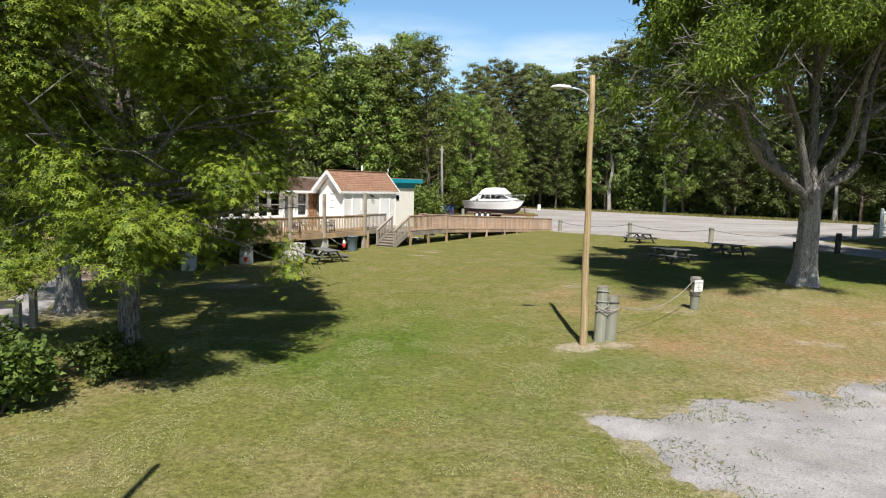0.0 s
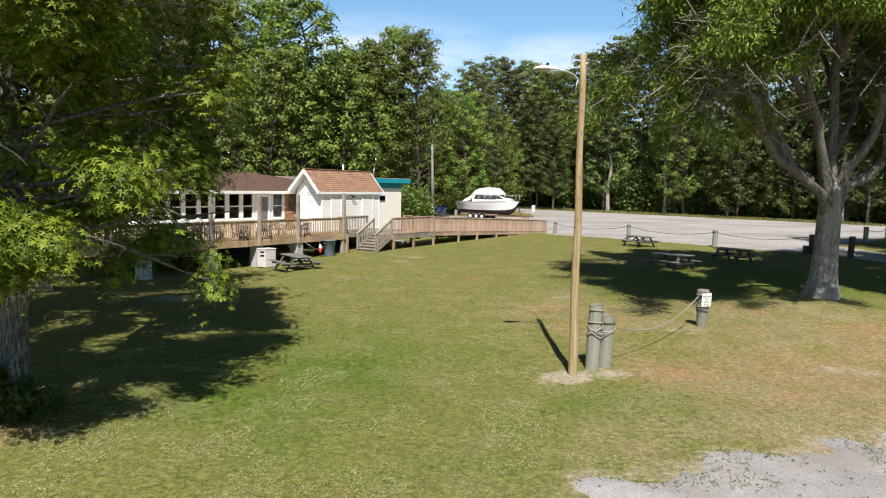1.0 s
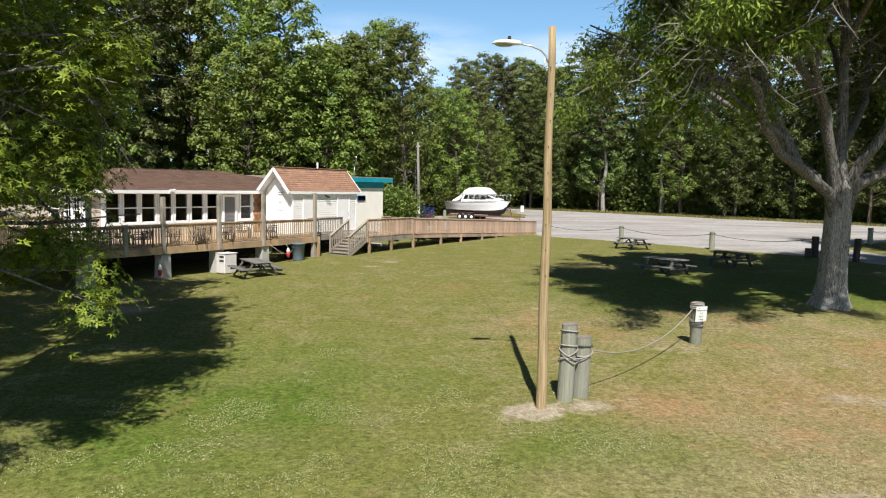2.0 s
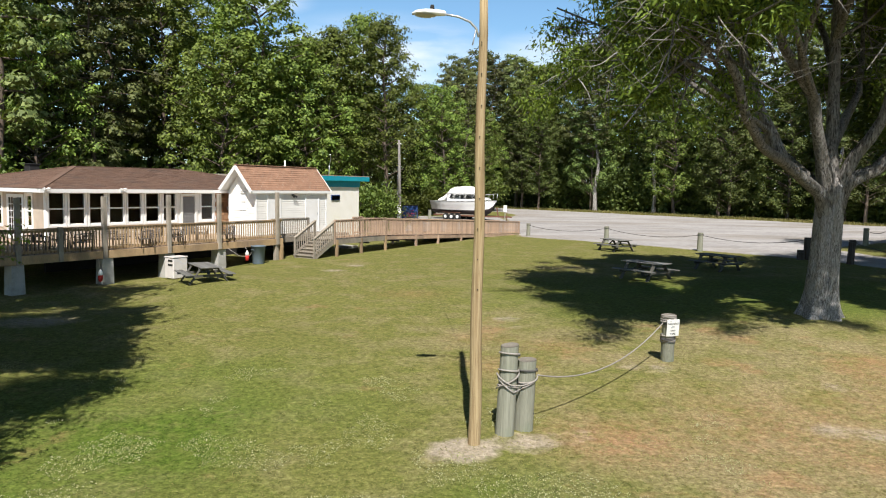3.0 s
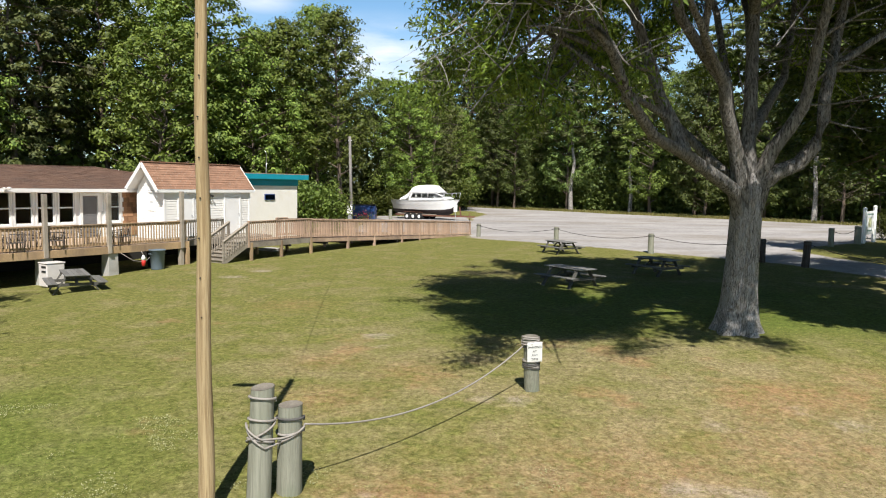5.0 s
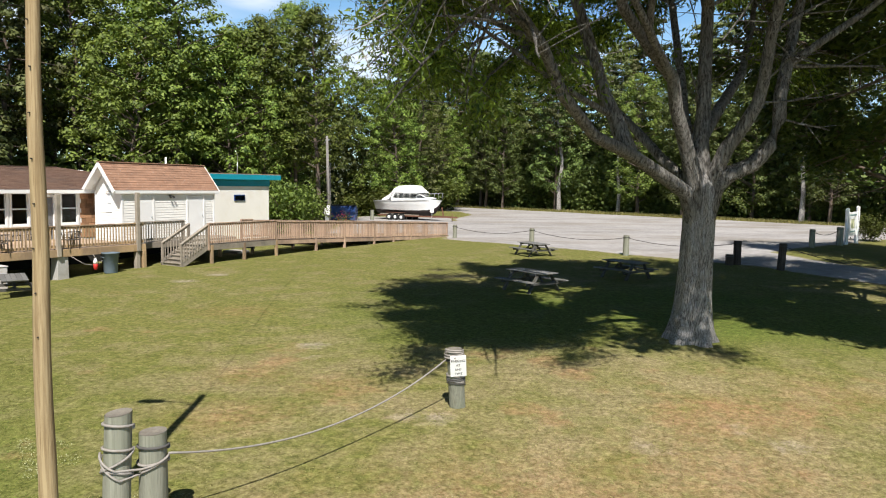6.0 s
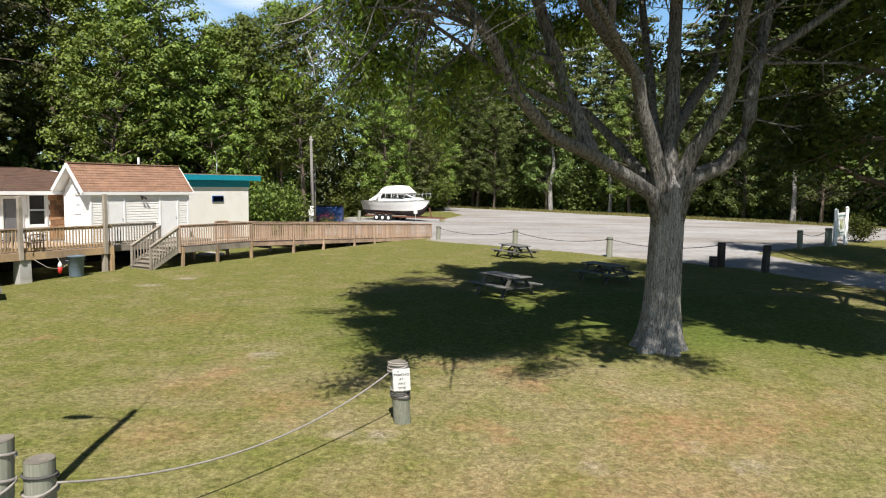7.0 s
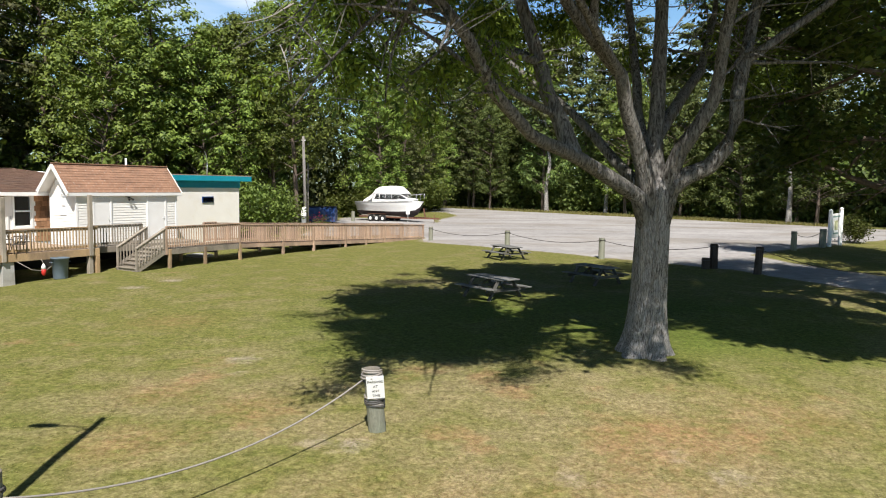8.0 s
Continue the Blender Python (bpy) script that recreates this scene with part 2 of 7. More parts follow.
M_RUST = material("rusty_steel", (0.16, 0.075, 0.05), 0.8, 0.4, 6, 50, 0.2)
M_INK = material("black_print", (0.03, 0.03, 0.03), 0.6, 0.1)
# pale blue-grey, for the panes of the annex window
M_PALE_PANE = material("pale_window_pane", (0.74, 0.77, 0.80), 0.35, 0.08, 3, 30, 0.0)
M_CABINET = material("dull_enamel", (0.62, 0.585, 0.57), 0.6, 0.12, 4, 40, 0.05, dirt=(0.45, 0.42, 0.40))
M_DOORGREY = material("grey_door_paint", (0.20, 0.20, 0.205), 0.6, 0.15, 3, 40, 0.05)
M_SOFFIT = material("shaded_timber", (0.55, 0.45, 0.25), 0.8, 0.2)
M_CUSHION = material("furniture_metal", (0.12, 0.10, 0.09), 0.6, 0.2)


def glass_material(name, tint=(0.85, 0.9, 0.9)):
    m = bpy.data.materials.new(name)
    m.use_nodes = True
    b = m.node_tree.nodes["Principled BSDF"]
    b.inputs["Base Color"].default_value = (*tint, 1)
    b.inputs["Roughness"].default_value = 0.03
    b.inputs["IOR"].default_value = 1.45
    b.inputs["Transmission Weight"].default_value = 1.0
    b.inputs["Specular IOR Level"].default_value = 0.3
    return m


M_GLASS = glass_material("window_glass", (0.45, 0.5, 0.5))
M_GLASS.node_tree.nodes["Principled BSDF"].inputs["IOR"].default_value = 1.22
M_BOATGLASS = glass_material("boat_glass", (0.25, 0.27, 0.28))


# ---- ground ----
def smooth(a, b, x):
    t = min(1.0, max(0.0, (x - a) / (b - a)))
    return t * t * (3 - 2 * t)


def ground_z(x, y):
    """Height of the lawn: rises gently from the water side to the car park, lower beside the deck."""
    z = -0.50 + 0.23 * smooth(9, 18, y) + 0.33 * smooth(17, 26, y) + 0.18 * smooth(24, 34, y) + 0.22 * smooth(38, 56, y)
    z -= 0.27 * smooth(-3.5, -8, x) * smooth(22, 30, y) * (1 - smooth(48, 60, y))
    z += 0.10 * smooth(9, 13, x) * smooth(20, 26, y) * (1 - smooth(33, 45, y))
    z += 0.06 * math.exp(-((x - 3.9) / 1.6) ** 2 - ((y - 18.5) / 1.6) ** 2)
    z += 0.12 * math.exp(-((x - 13.5) / 3.5) ** 2 - ((y - 27.2) / 2.6) ** 2)
    return z + 0.03 * noise.noise((x * 0.25, y * 0.25, 0.0))


def side(x, y, a, b):
    """Signed distance of (x, y) to the left of the line from a to b."""
    dx, dy = b[0] - a[0], b[1] - a[1]
    return (dx * (y - a[1]) - dy * (x - a[0])) / math.hypot(dx, dy)


def gravel_near(x, y):
    """Inside distance of the gravel patch close to the start."""
    wob = 0.5 * noise.noise((x * 0.6, y * 0.6, 3.0)) + 0.35 * noise.noise((x * 1.3, y * 1.3, 5.0)) + 0.22 * noise.noise((x * 3.1, y * 3.1, 5.0))
    return min(-side(x, y, (2.4, 12.75), (9.7, 15.5)), side(x, y, (2.6, 13.6), (4.3, 8.5)), 14.5 - x, y - 4.9) + wob


def lot(x, y):
    """Inside distance of the car park and its drive."""
    wob = 0.35 * noise.noise((x * 0.35, y * 0.35, 8.0)) + 0.15 * noise.noise((x * 1.6, y * 1.6, 2.0))
    main = min(side(x, y, (22.3, 44.6), (8.6, 56.3)) * -1, x - 8.6 - 0.06 * (y - 56) - 1.4 * math.exp(-((y - 95) / 6) ** 2) + 10 * smooth(104, 112, y), -side(x, y, (12.5, 122.0), (50.0, 78.0)), y - 44)
    island = min(-side(x, y, (25.6, 50.2), (40.0, 62.0)), side(x, y, (25.6, 50.2), (28.4, 40.5)))
    main = min(main, -island)
    drive = min(side(x, y, (22.4, 45.5), (29.5, 24.0)), -side(x, y, (26.0, 50.0), (33.5, 26.0)), 52 - y)
    pad = min(x - 0.6, 9.6 - x, y - 60.0, 86.5 - y)
    return max(main, drive, pad) + wob


BARE = ((3.42, 17.98, 0.52, 0.95), (4.45, 18.35, 0.55, 0.6), (7.75, 22.5, 0.40, 0.5), (7.2, 22.6, 0.6, 0.35), (5.0, 26.3, 0.5, 0.3), (0.7, 34.8, 0.6, 0.3), (-1.2, 34.3, 0.6, 0.3),
        (8.3, 34.6, 0.6, 0.25), (-7.6, 26.6, 1.3, 0.6), (9.6, 19.2, 0.6, 0.45), (10.3, 19.0, 0.5, 0.5), (12.57, 22.12, 0.40, 0.42), (13.09, 21.51, 0.45, 0.45), (10.88, 21.44, 0.6, 0.36), (4.9, 27.3, 0.5, 0.5), (-1.18, 36.9, 0.7, 0.45), (-0.5, 38.8, 0.6, 0.5), (5.35, 18.75, 0.4, 0.4), (-7.9, 16.6, 1.4, 0.3), (-10.8, 21.0, 1.4, 0.5))


RED = ((5.95, 18.6, 1.1, 1.0), (12.99, 22.7, 1.0, 0.8), (4.04, 24.96, 0.7, 0.6), (4.28, 22.55, 0.8, 0.6), (5.76, 24.28, 0.8, 0.5), (8.9, 19.2, 2.2, 0.6), (11.5, 20.5, 1.6, 0.5), (-6.3, 14.6, 1.0, 0.5), (14.8, 23.6, 1.2, 0.5), (2.2, 31.0, 1.0, 0.4))


def lush_at(x, y):
    """How green and clovery the lawn is, from 0 to 1."""
    q = max(math.exp(-((x + 1.9) / 3.4) ** 2 - ((y - 18.5 - 0.25 * x) / 4.2) ** 2), 0.42 * math.exp(-((x - 1.4) / 3.2) ** 2 - ((y - 13.4) / 3.4) ** 2), 0.6 * math.exp(-((x - 13.5) / 8) ** 4 - ((y - 31.5) / 4.6) ** 4), 0.7 * math.exp(-((x - 4.2) / 1.8) ** 2 - ((y - 16.2) / 1.2) ** 2))
    return min(1.0, max(0.0, q * (1.0 + 0.8 * noise.noise((x * 0.5, y * 0.5, 1.5)))))


def span(a, b, step):
    return list(np.linspace(a, b, max(2, int(round((b - a) / step)) + 1)))


xs = span(-420, -60, 30)[:-1] + span(-60, -16, 2)[:-1] + span(-16, 36, 0.34)[:-1] + span(36, 90, 2)[:-1] + span(90, 420, 30)
ys = span(-120, 0, 10)[:-1] + span(0, 6, 1)[:-1] + span(6, 62, 0.34)[:-1] + span(62, 140, 2)[:-1] + span(140, 700, 40)
verts, bare, dry, lush, red = [], [], [], [], []
for y in ys:
    for x in xs:
        verts.append((x, y, ground_z(x, y)))
        d = 0.0
        for bx, by, r, s in BARE:
            q = math.hypot(x - bx, (y - by) * 1.2) / r
            if q < 1.6:
                d = max(d, s * (1.6 - q) / 1.1)
        g = max(gravel_near(x, y), lot(x, y))
        d = max(d, 0.6 - abs(g) * 0.9 if g > -1 else 0.0)
        bare.append(min(1.0, d))
        dry.append(min(1.0, max(0.0, 0.02 + 0.62 * smooth(-1, 9, x) * (1 - smooth(30, 44, y)) + 0.48 * (1 - smooth(9, 15, y)) + 0.06 * smooth(4.5, 8.0, x) * (1 - smooth(24.0, 28.0, y)) + 0.45 * noise.noise((x * 0.16, y * 0.16, 7.0)) - 0.3 * smooth(36, 46, y) - 0.95 * math.exp(-((x - 13.5) / 8) ** 4 - ((y - 31.5) / 5) ** 4))))
        red.append(max(s * math.exp(-((x - bx) ** 2 + 1.3 * (y - by) ** 2) / r ** 2) for bx, by, r, s in RED))
        lush.append(lush_at(x, y))
nx = len(xs)
faces = [(j * nx + i, j * nx + i + 1, (j + 1) * nx + i + 1, (j + 1) * nx + i) for j in range(len(ys) - 1) for i in range(nx - 1)]
me = bpy.data.meshes.new("ground")
me.from_pydata(verts, [], faces)
for key, values in (("bare", bare), ("dry", dry), ("lush", lush), ("red", red)):
    me.attributes.new(key, "FLOAT", "POINT").data.foreach_set("value", values)
me.polygons.foreach_set("use_smooth", [True] * len(faces))
ground = tagged(new("ground", me), "mown lawn with dry tan and clover patches", "lawn", kind="structure")


def ground_material():
    m = bpy.data.materials.new("lawn_grass")
    m.use_nodes = True
    n, l = m.node_tree.nodes, m.node_tree.links
    b = n["Principled BSDF"]
    co = n.new("ShaderNodeTexCoord")

    def tex(scale, detail=4, rough=0.6):
        t = n.new("ShaderNodeTexNoise")
        t.inputs["Scale"].default_value, t.inputs["Detail"].default_value, t.inputs["Roughness"].default_value = scale, detail, rough
        l.new(co.outputs["Object"], t.inputs["Vector"])
        return t.outputs["Fac"]

    def rng(v, a, b2, c=0.0, d=1.0):
        t = n.new("ShaderNodeMapRange")
        for key, val in (("From Min", a), ("From Max", b2), ("To Min", c), ("To Max", d)):
            t.inputs[key].default_value = val
        l.new(v, t.inputs["Value"])
        return t.outputs["Result"]

    def mix(f, a, c, kind="MIX"):
        t = n.new("ShaderNodeMix")
        t.data_type, t.blend_type = "RGBA", kind
        l.new(f, t.inputs["Factor"])
        for v, s in ((a, "A"), (c, "B")):
            if isinstance(v, tuple):
                t.inputs[s].default_value = (*v, 1)
            else:
                l.new(v, t.inputs[s])
        return t.outputs["Result"]

    def math2(op, a, c):
        t = n.new("ShaderNodeMath")
        t.operation = op
        for i, v in enumerate((a, c)):
            if isinstance(v, float):
                t.inputs[i].default_value = v
            else:
                l.new(v, t.inputs[i])
        return t.outputs[0]

    def attr(name):
        t = n.new("ShaderNodeAttribute")
        t.attribute_name = name
        return t.outputs["Fac"]

    fine, grit, mid, wide = tex(26, 4, 0.7), tex(75, 2), tex(4.5, 5), tex(0.8, 5)
    speck = math2("ADD", math2("ADD", math2("MULTIPLY", fine, 0.4), math2("MULTIPLY", grit, 0.2)), math2("MULTIPLY", tex(11, 4, 0.65), 0.4))
    blade = rng(speck, 0.40, 0.61)
    col = mix(blade, (0.078, 0.089, 0.018), (0.216, 0.224, 0.062))
    col = mix(rng(mid, 0.40, 0.60), col, mix(blade, (0.108, 0.110, 0.027), (0.255, 0.246, 0.08)))
    # dry tan grass, more of it where the soil is poor
    need = math2("ADD", rng(wide, 0.3, 0.72), math2("MULTIPLY", attr("dry"), 0.8))
    dryc = mix(blade, (0.15, 0.12, 0.056), (0.385, 0.325, 0.18))
    col = mix(rng(math2("ADD", need, math2("MULTIPLY", mid, 0.45)), 0.70, 1.45, 0.05, 0.92), col, dryc)
    # lush clover
    lushc = mix(blade, (0.04, 0.072, 0.010), (0.15, 0.212, 0.034))
    col = mix(math2("MULTIPLY", attr("lush"), rng(mid, 0.25, 0.55, 0.3, 1.0)), col, lushc)
    # reddish bare soil in blotches
    soil = rng(math2("ADD", math2("ADD", tex(0.55, 5), math2("MULTIPLY", attr("dry"), 0.13)), math2("MULTIPLY", mid, 0.12)), 0.70, 0.82, 0.0, 0.6)
    col = mix(soil, col, mix(blade, (0.26, 0.145, 0.07), (0.40, 0.255, 0.14)))
    col = mix(math2("MULTIPLY", attr("red"), rng(mid, 0.3, 0.6, 0.15, 0.9)), col, mix(blade, (0.27, 0.14, 0.07), (0.42, 0.26, 0.15)))
    # sandy worn places
    sandf = math2("MULTIPLY", rng(math2("ADD", attr("bare"), math2("MULTIPLY", mid, 0.6)), 0.6, 0.95), 0.9)
    col = mix(sandf, col, mix(blade, (0.27, 0.22, 0.16), (0.48, 0.415, 0.335)))
    # thin and thick tufts of the sward
    tuft = n.new("ShaderNodeMapRange")
    for key, val in (("From Min", 0.36), ("From Max", 0.64), ("To Min", 0.72), ("To Max", 1.2)):
        tuft.inputs[key].default_value = val
    l.new(tex(7.5, 5, 0.75), tuft.inputs["Value"])
    shade = n.new("ShaderNodeHueSaturation")
    l.new(tuft.outputs["Result"], shade.inputs["Value"])
    l.new(col, shade.inputs["Color"])
    col = shade.outputs["Color"]
    l.new(col, b.inputs["Base Color"])
    b.inputs["Roughness"].default_value = 0.95
    b.inputs["Specular IOR Level"].default_value = 0.1
    bp = n.new("ShaderNodeBump")
    bp.inputs["Strength"].default_value, bp.inputs["Distance"].default_value = 0.45, 0.04
    l.new(math2("ADD", speck, mid), bp.inputs["Height"])
    l.new(bp.outputs["Normal"], b.inputs["Normal"])
    return m


me.materials.append(ground_material())
M_GRAVEL = material("pale_gravel", (0.315, 0.30, 0.303), 0.95, 0.42, 1.2, 30, 0.9, dirt=(0.27, 0.245, 0.20), dirt_at=0.62)
M_ROAD = material("car_park_gravel", (0.335, 0.318, 0.308), 0.95, 0.34, 0.3, 5, 0.3, second=(0.365, 0.35, 0.345), dirt=(0.235, 0.20, 0.155), dirt_at=0.60, stretch=(0.45, 1.1, 1))


def sheet(name, inside, x0, x1, y0, y1, step, mat, lift, label, category):
    """A thin bed laid over the lawn wherever inside(x, y) is positive, with its ragged edge cut cell by cell."""
    gx, gy = span(x0, x1, step), span(y0, y1, step)
    val = [[inside(x, y) for x in gx] for y in gy]
    bm = bmesh.new()
    made = {}

    def vert(i, j):
        if (i, j) not in made:
            d = val[j][i]
            z = ground_z(gx[i], gy[j]) + lift * min(1.0, max(-1.0, d * 3))
            made[i, j] = bm.verts.new((gx[i], gy[j], z))
        return made[i, j]

    for j in range(len(gy) - 1):
        for i in range(len(gx) - 1):
            if max(val[j][i], val[j][i + 1], val[j + 1][i], val[j + 1][i + 1]) > 0:
                bm.faces.new((vert(i, j), vert(i + 1, j), vert(i + 1, j + 1), vert(i, j + 1))).smooth = True
    data = bpy.data.meshes.new(name)
    bm.to_mesh(data)
    bm.free()
    data.materials.append(mat)
    return tagged(new(name, data), label, category, kind="structure")


sheet("gravel_patch", gravel_near, 1.5, 15, 4, 17, 0.16, M_GRAVEL, 0.03, "pale grey gravel patch with a ragged grassy edge", "gravel")
sheet("road", lot, 0, 62, 22, 136, 0.55, M_ROAD, 0.04, "pale crushed-stone car park and drive", "car park")

# ---- building tools ----
HOUSE = Matrix.Rotation(radians(57), 4, "Z")
BASES = {}


def thing(name, label, category, base, frame_m=None, group=""):
    """An empty at the thing's base, that its parts hang on. Parts are built in the coordinates of frame_m."""
    ob = new(name)
    ob.empty_display_size = 0.2
    ob.matrix_world = (frame_m or Matrix()) @ Matrix.Translation(base)
    BASES[ob.name] = Vector(base)
    return tagged(ob, label, category, group)


def part(name, bm, mat, parent, label="", smooth_faces=False):
    """Links a bmesh as one mesh under a thing or a part."""
    base = BASES[parent.name]
    bmesh.ops.translate(bm, verts=bm.verts, vec=-base)
    bmesh.ops.recalc_face_normals(bm, faces=bm.faces)
    data = bpy.data.meshes.new(name)
    bm.to_mesh(data)
    bm.free()
    data.materials.append(mat)
    if smooth_faces:
        data.polygons.foreach_set("use_smooth", [True] * len(data.polygons))
    ob = new(name, data)
    ob.parent = parent
    BASES[ob.name] = base
    return tagged(ob, label)


def shared(name, data, place, parent, turn=None, label=""):
    """One more piece on mesh data that alike pieces share."""
    ob = new(name, data)
    ob.parent = parent
    ob.matrix_basis = Matrix.Translation(Vector(place) - BASES[parent.name]) @ (turn or Matrix())
    return tagged(ob, label)


def mesh_of(bm, mat, name="piece"):
    bmesh.ops.recalc_face_normals(bm, faces=bm.faces)
    data = bpy.data.meshes.new(name)
    bm.to_mesh(data)
    bm.free()
    data.materials.append(mat)
    return data


def box(x0, x1, y0, y1, z0, z1, bm=None, bevel=0.0):
    """A box between two corners, with its edges eased."""
    own = bmesh.new()
    bmesh.ops.create_cube(own, size=1)
    for v in own.verts:
        v.co = ((x0 + x1) / 2 + v.co.x * (x1 - x0), (y0 + y1) / 2 + v.co.y * (y1 - y0), (z0 + z1) / 2 + v.co.z * (z1 - z0))
    if bevel:
        bmesh.ops.bevel(own, geom=own.edges[:], offset=bevel, segments=1, affect="EDGES")
    if bm is None:
        return own
    join(bm, own)
    return bm


def join(bm, other):
    data = bpy.data.meshes.new("join")
    other.to_mesh(data)
    other.free()
    bm.from_mesh(data)
    bpy.data.meshes.remove(data)
    return bm


def beam(p, q, w, h, bm=None, up=(0, 0, 1), bevel=0.004):
    """A plank from p to q, w wide and h high."""
    p, q = Vector(p), Vector(q)
    along = (q - p).normalized()
    sidew = along.cross(Vector(up))
    sidew = sidew.normalized() if sidew.length > 1e-4 else Vector((1, 0, 0))
    top = sidew.cross(along).normalized()
    own = box(-w / 2, w / 2, 0, (q - p).length, -h / 2, h / 2, bevel=bevel)
    own.transform(Matrix.Translation(p) @ Matrix((sidew, along, top)).transposed().to_4x4())
    if bm is None:
        return own
    return join(bm, own)


def tube(points, radii, seg=8, bm=None, caps=True):
    """A round tapering tube through points."""
    bm = bm or bmesh.new()
    rings = []
    pts = [Vector(p) for p in points]
    ref = Vector((0.31, 0.17, 0.94)).normalized()
    for i, p in enumerate(pts):
        d = (pts[min(i + 1, len(pts) - 1)] - pts[max(i - 1, 0)]).normalized()
        r0 = ref if abs(d.dot(ref)) < 0.98 else Vector((1, 0, 0))
        a = d.cross(r0).normalized()
        b = d.cross(a)
        r = radii[i] if hasattr(radii, "__len__") else radii
        rings.append([bm.verts.new(p + (a * math.cos(t) + b * math.sin(t)) * r) for t in (2 * math.pi * k / seg for k in range(seg))])
    for r, s in zip(rings, rings[1:]):
        for k in range(seg):
            f = bm.faces.new((r[k], r[(k + 1) % seg], s[(k + 1) % seg], s[k]))
            f.smooth = True
    if caps:
        bm.faces.new(rings[0])
        bm.faces.new(rings[-1])
    return bm


def lathe(profile, seg, centre=(0, 0, 0), bm=None):
    """A turned form from (radius, height) pairs."""
    bm = bm or bmesh.new()
    c = Vector(centre)
    rings = [[bm.verts.new(c + Vector((r * math.cos(t), r * math.sin(t), z))) for t in (2 * math.pi * k / seg for k in range(seg))] for r, z in profile]
    for r, s in zip(rings, rings[1:]):
        for k in range(seg):
            bm.faces.new((r[k], r[(k + 1) % seg], s[(k + 1) % seg], s[k])).smooth = True
    bm.faces.new(rings[0])
    bm.faces.new(rings[-1])
    return bm


def gz(a, b):
    """Ground height under a point of the house's own axes."""
    p = HOUSE @ Vector((a, b, 0))
    return ground_z(p.x, p.y)


# ---- house with deck ----
def shingle_slope(bm, e0, e1, r0, r1, course=0.145, tab=0.33, lift=0.014):
    """Shingles laid in lapped courses between an eave line and a ridge line."""
    e0, e1, r0, r1 = (Vector(p) for p in (e0, e1, r0, r1))
    n = max(2, int(((r0 + r1) / 2 - (e0 + e1) / 2).length / course))
    normal = (e1 - e0).cross((r0 + r1 - e0 - e1)).normalized()
    if normal.z < 0:
        normal = -normal
    rnd = random.Random(4)
    for j in range(n):
        t0, t1 = j / n, (j + 1) / n + 0.2 / n
        a0, a1, b0, b1 = e0.lerp(r0, t0), e1.lerp(r1, t0), e0.lerp(r0, min(1, t1)), e1.lerp(r1, min(1, t1))
        k = max(1, int((a1 - a0).length / tab))
        off = 0.5 * (j % 2)
        cuts = [0.0] + [(i + off) / k for i in range(1 - (j % 2), k) if 0 < (i + off) / k < 1] + [1.0]
        for s0, s1 in zip(cuts, cuts[1:]):
            up = normal * (lift + rnd.uniform(0, 0.005))
            gap = min(0.004 / max(0.1, (a1 - a0).length), (s1 - s0) / 4)
            v = [a0.lerp(a1, s0 + gap) + up, a0.lerp(a1, s1 - gap) + up, b0.lerp(b1, s1 - gap) + normal * 0.001, b0.lerp(b1, s0 + gap) + normal * 0.001,
                 a0.lerp(a1, s1 - gap) - normal * 0.004, a0.lerp(a1, s0 + gap) - normal * 0.004]
            q = [bm.verts.new(p) for p in v]
            bm.faces.new(q[:4])
            bm.faces.new((q[1], q[0], q[5], q[4]))
    return bm


def clapboard(p, q, z0, z1, out, openings=(), roof=None, course=0.115, proud=0.016):
    """Lapped siding between two plan points; openings are (s0, s1, z0, z1) along it, roof(s) cuts its top."""
    bm = bmesh.new()
    p, q, out = Vector((*p, 0)), Vector((*q, 0)), Vector((*out, 0))
    length = (q - p).length
    d = (q - p) / length
    z = z0
    while z < z1 - 0.01:
        t = min(z + course, z1)
        cuts = [(0.0, length)]
        for s0, s1, w0, w1 in openings:
            if t > w0 + 0.02 and z < w1 - 0.02:
                cuts = [c for a, b in cuts for c in ((a, min(b, s0)), (max(a, s1), b)) if c[1] - c[0] > 0.01]
        if roof:
            lo, hi = roof(t)
            cuts = [(max(a, lo), min(b, hi)) for a, b in cuts if min(b, hi) - max(a, lo) > 0.01]
        for a, b in cuts:
            u, v = p + d * a, p + d * b
            k = [bm.verts.new(c) for c in (u + out * proud + Vector((0, 0, z)), v + out * proud + Vector((0, 0, z)), v + Vector((0, 0, t)), u + Vector((0, 0, t)),
                                           u + Vector((0, 0, z)), v + Vector((0, 0, z)))]
            bm.faces.new(k[:4])
            bm.faces.new((k[1], k[0], k[4], k[5]))
        z = t
    return bm


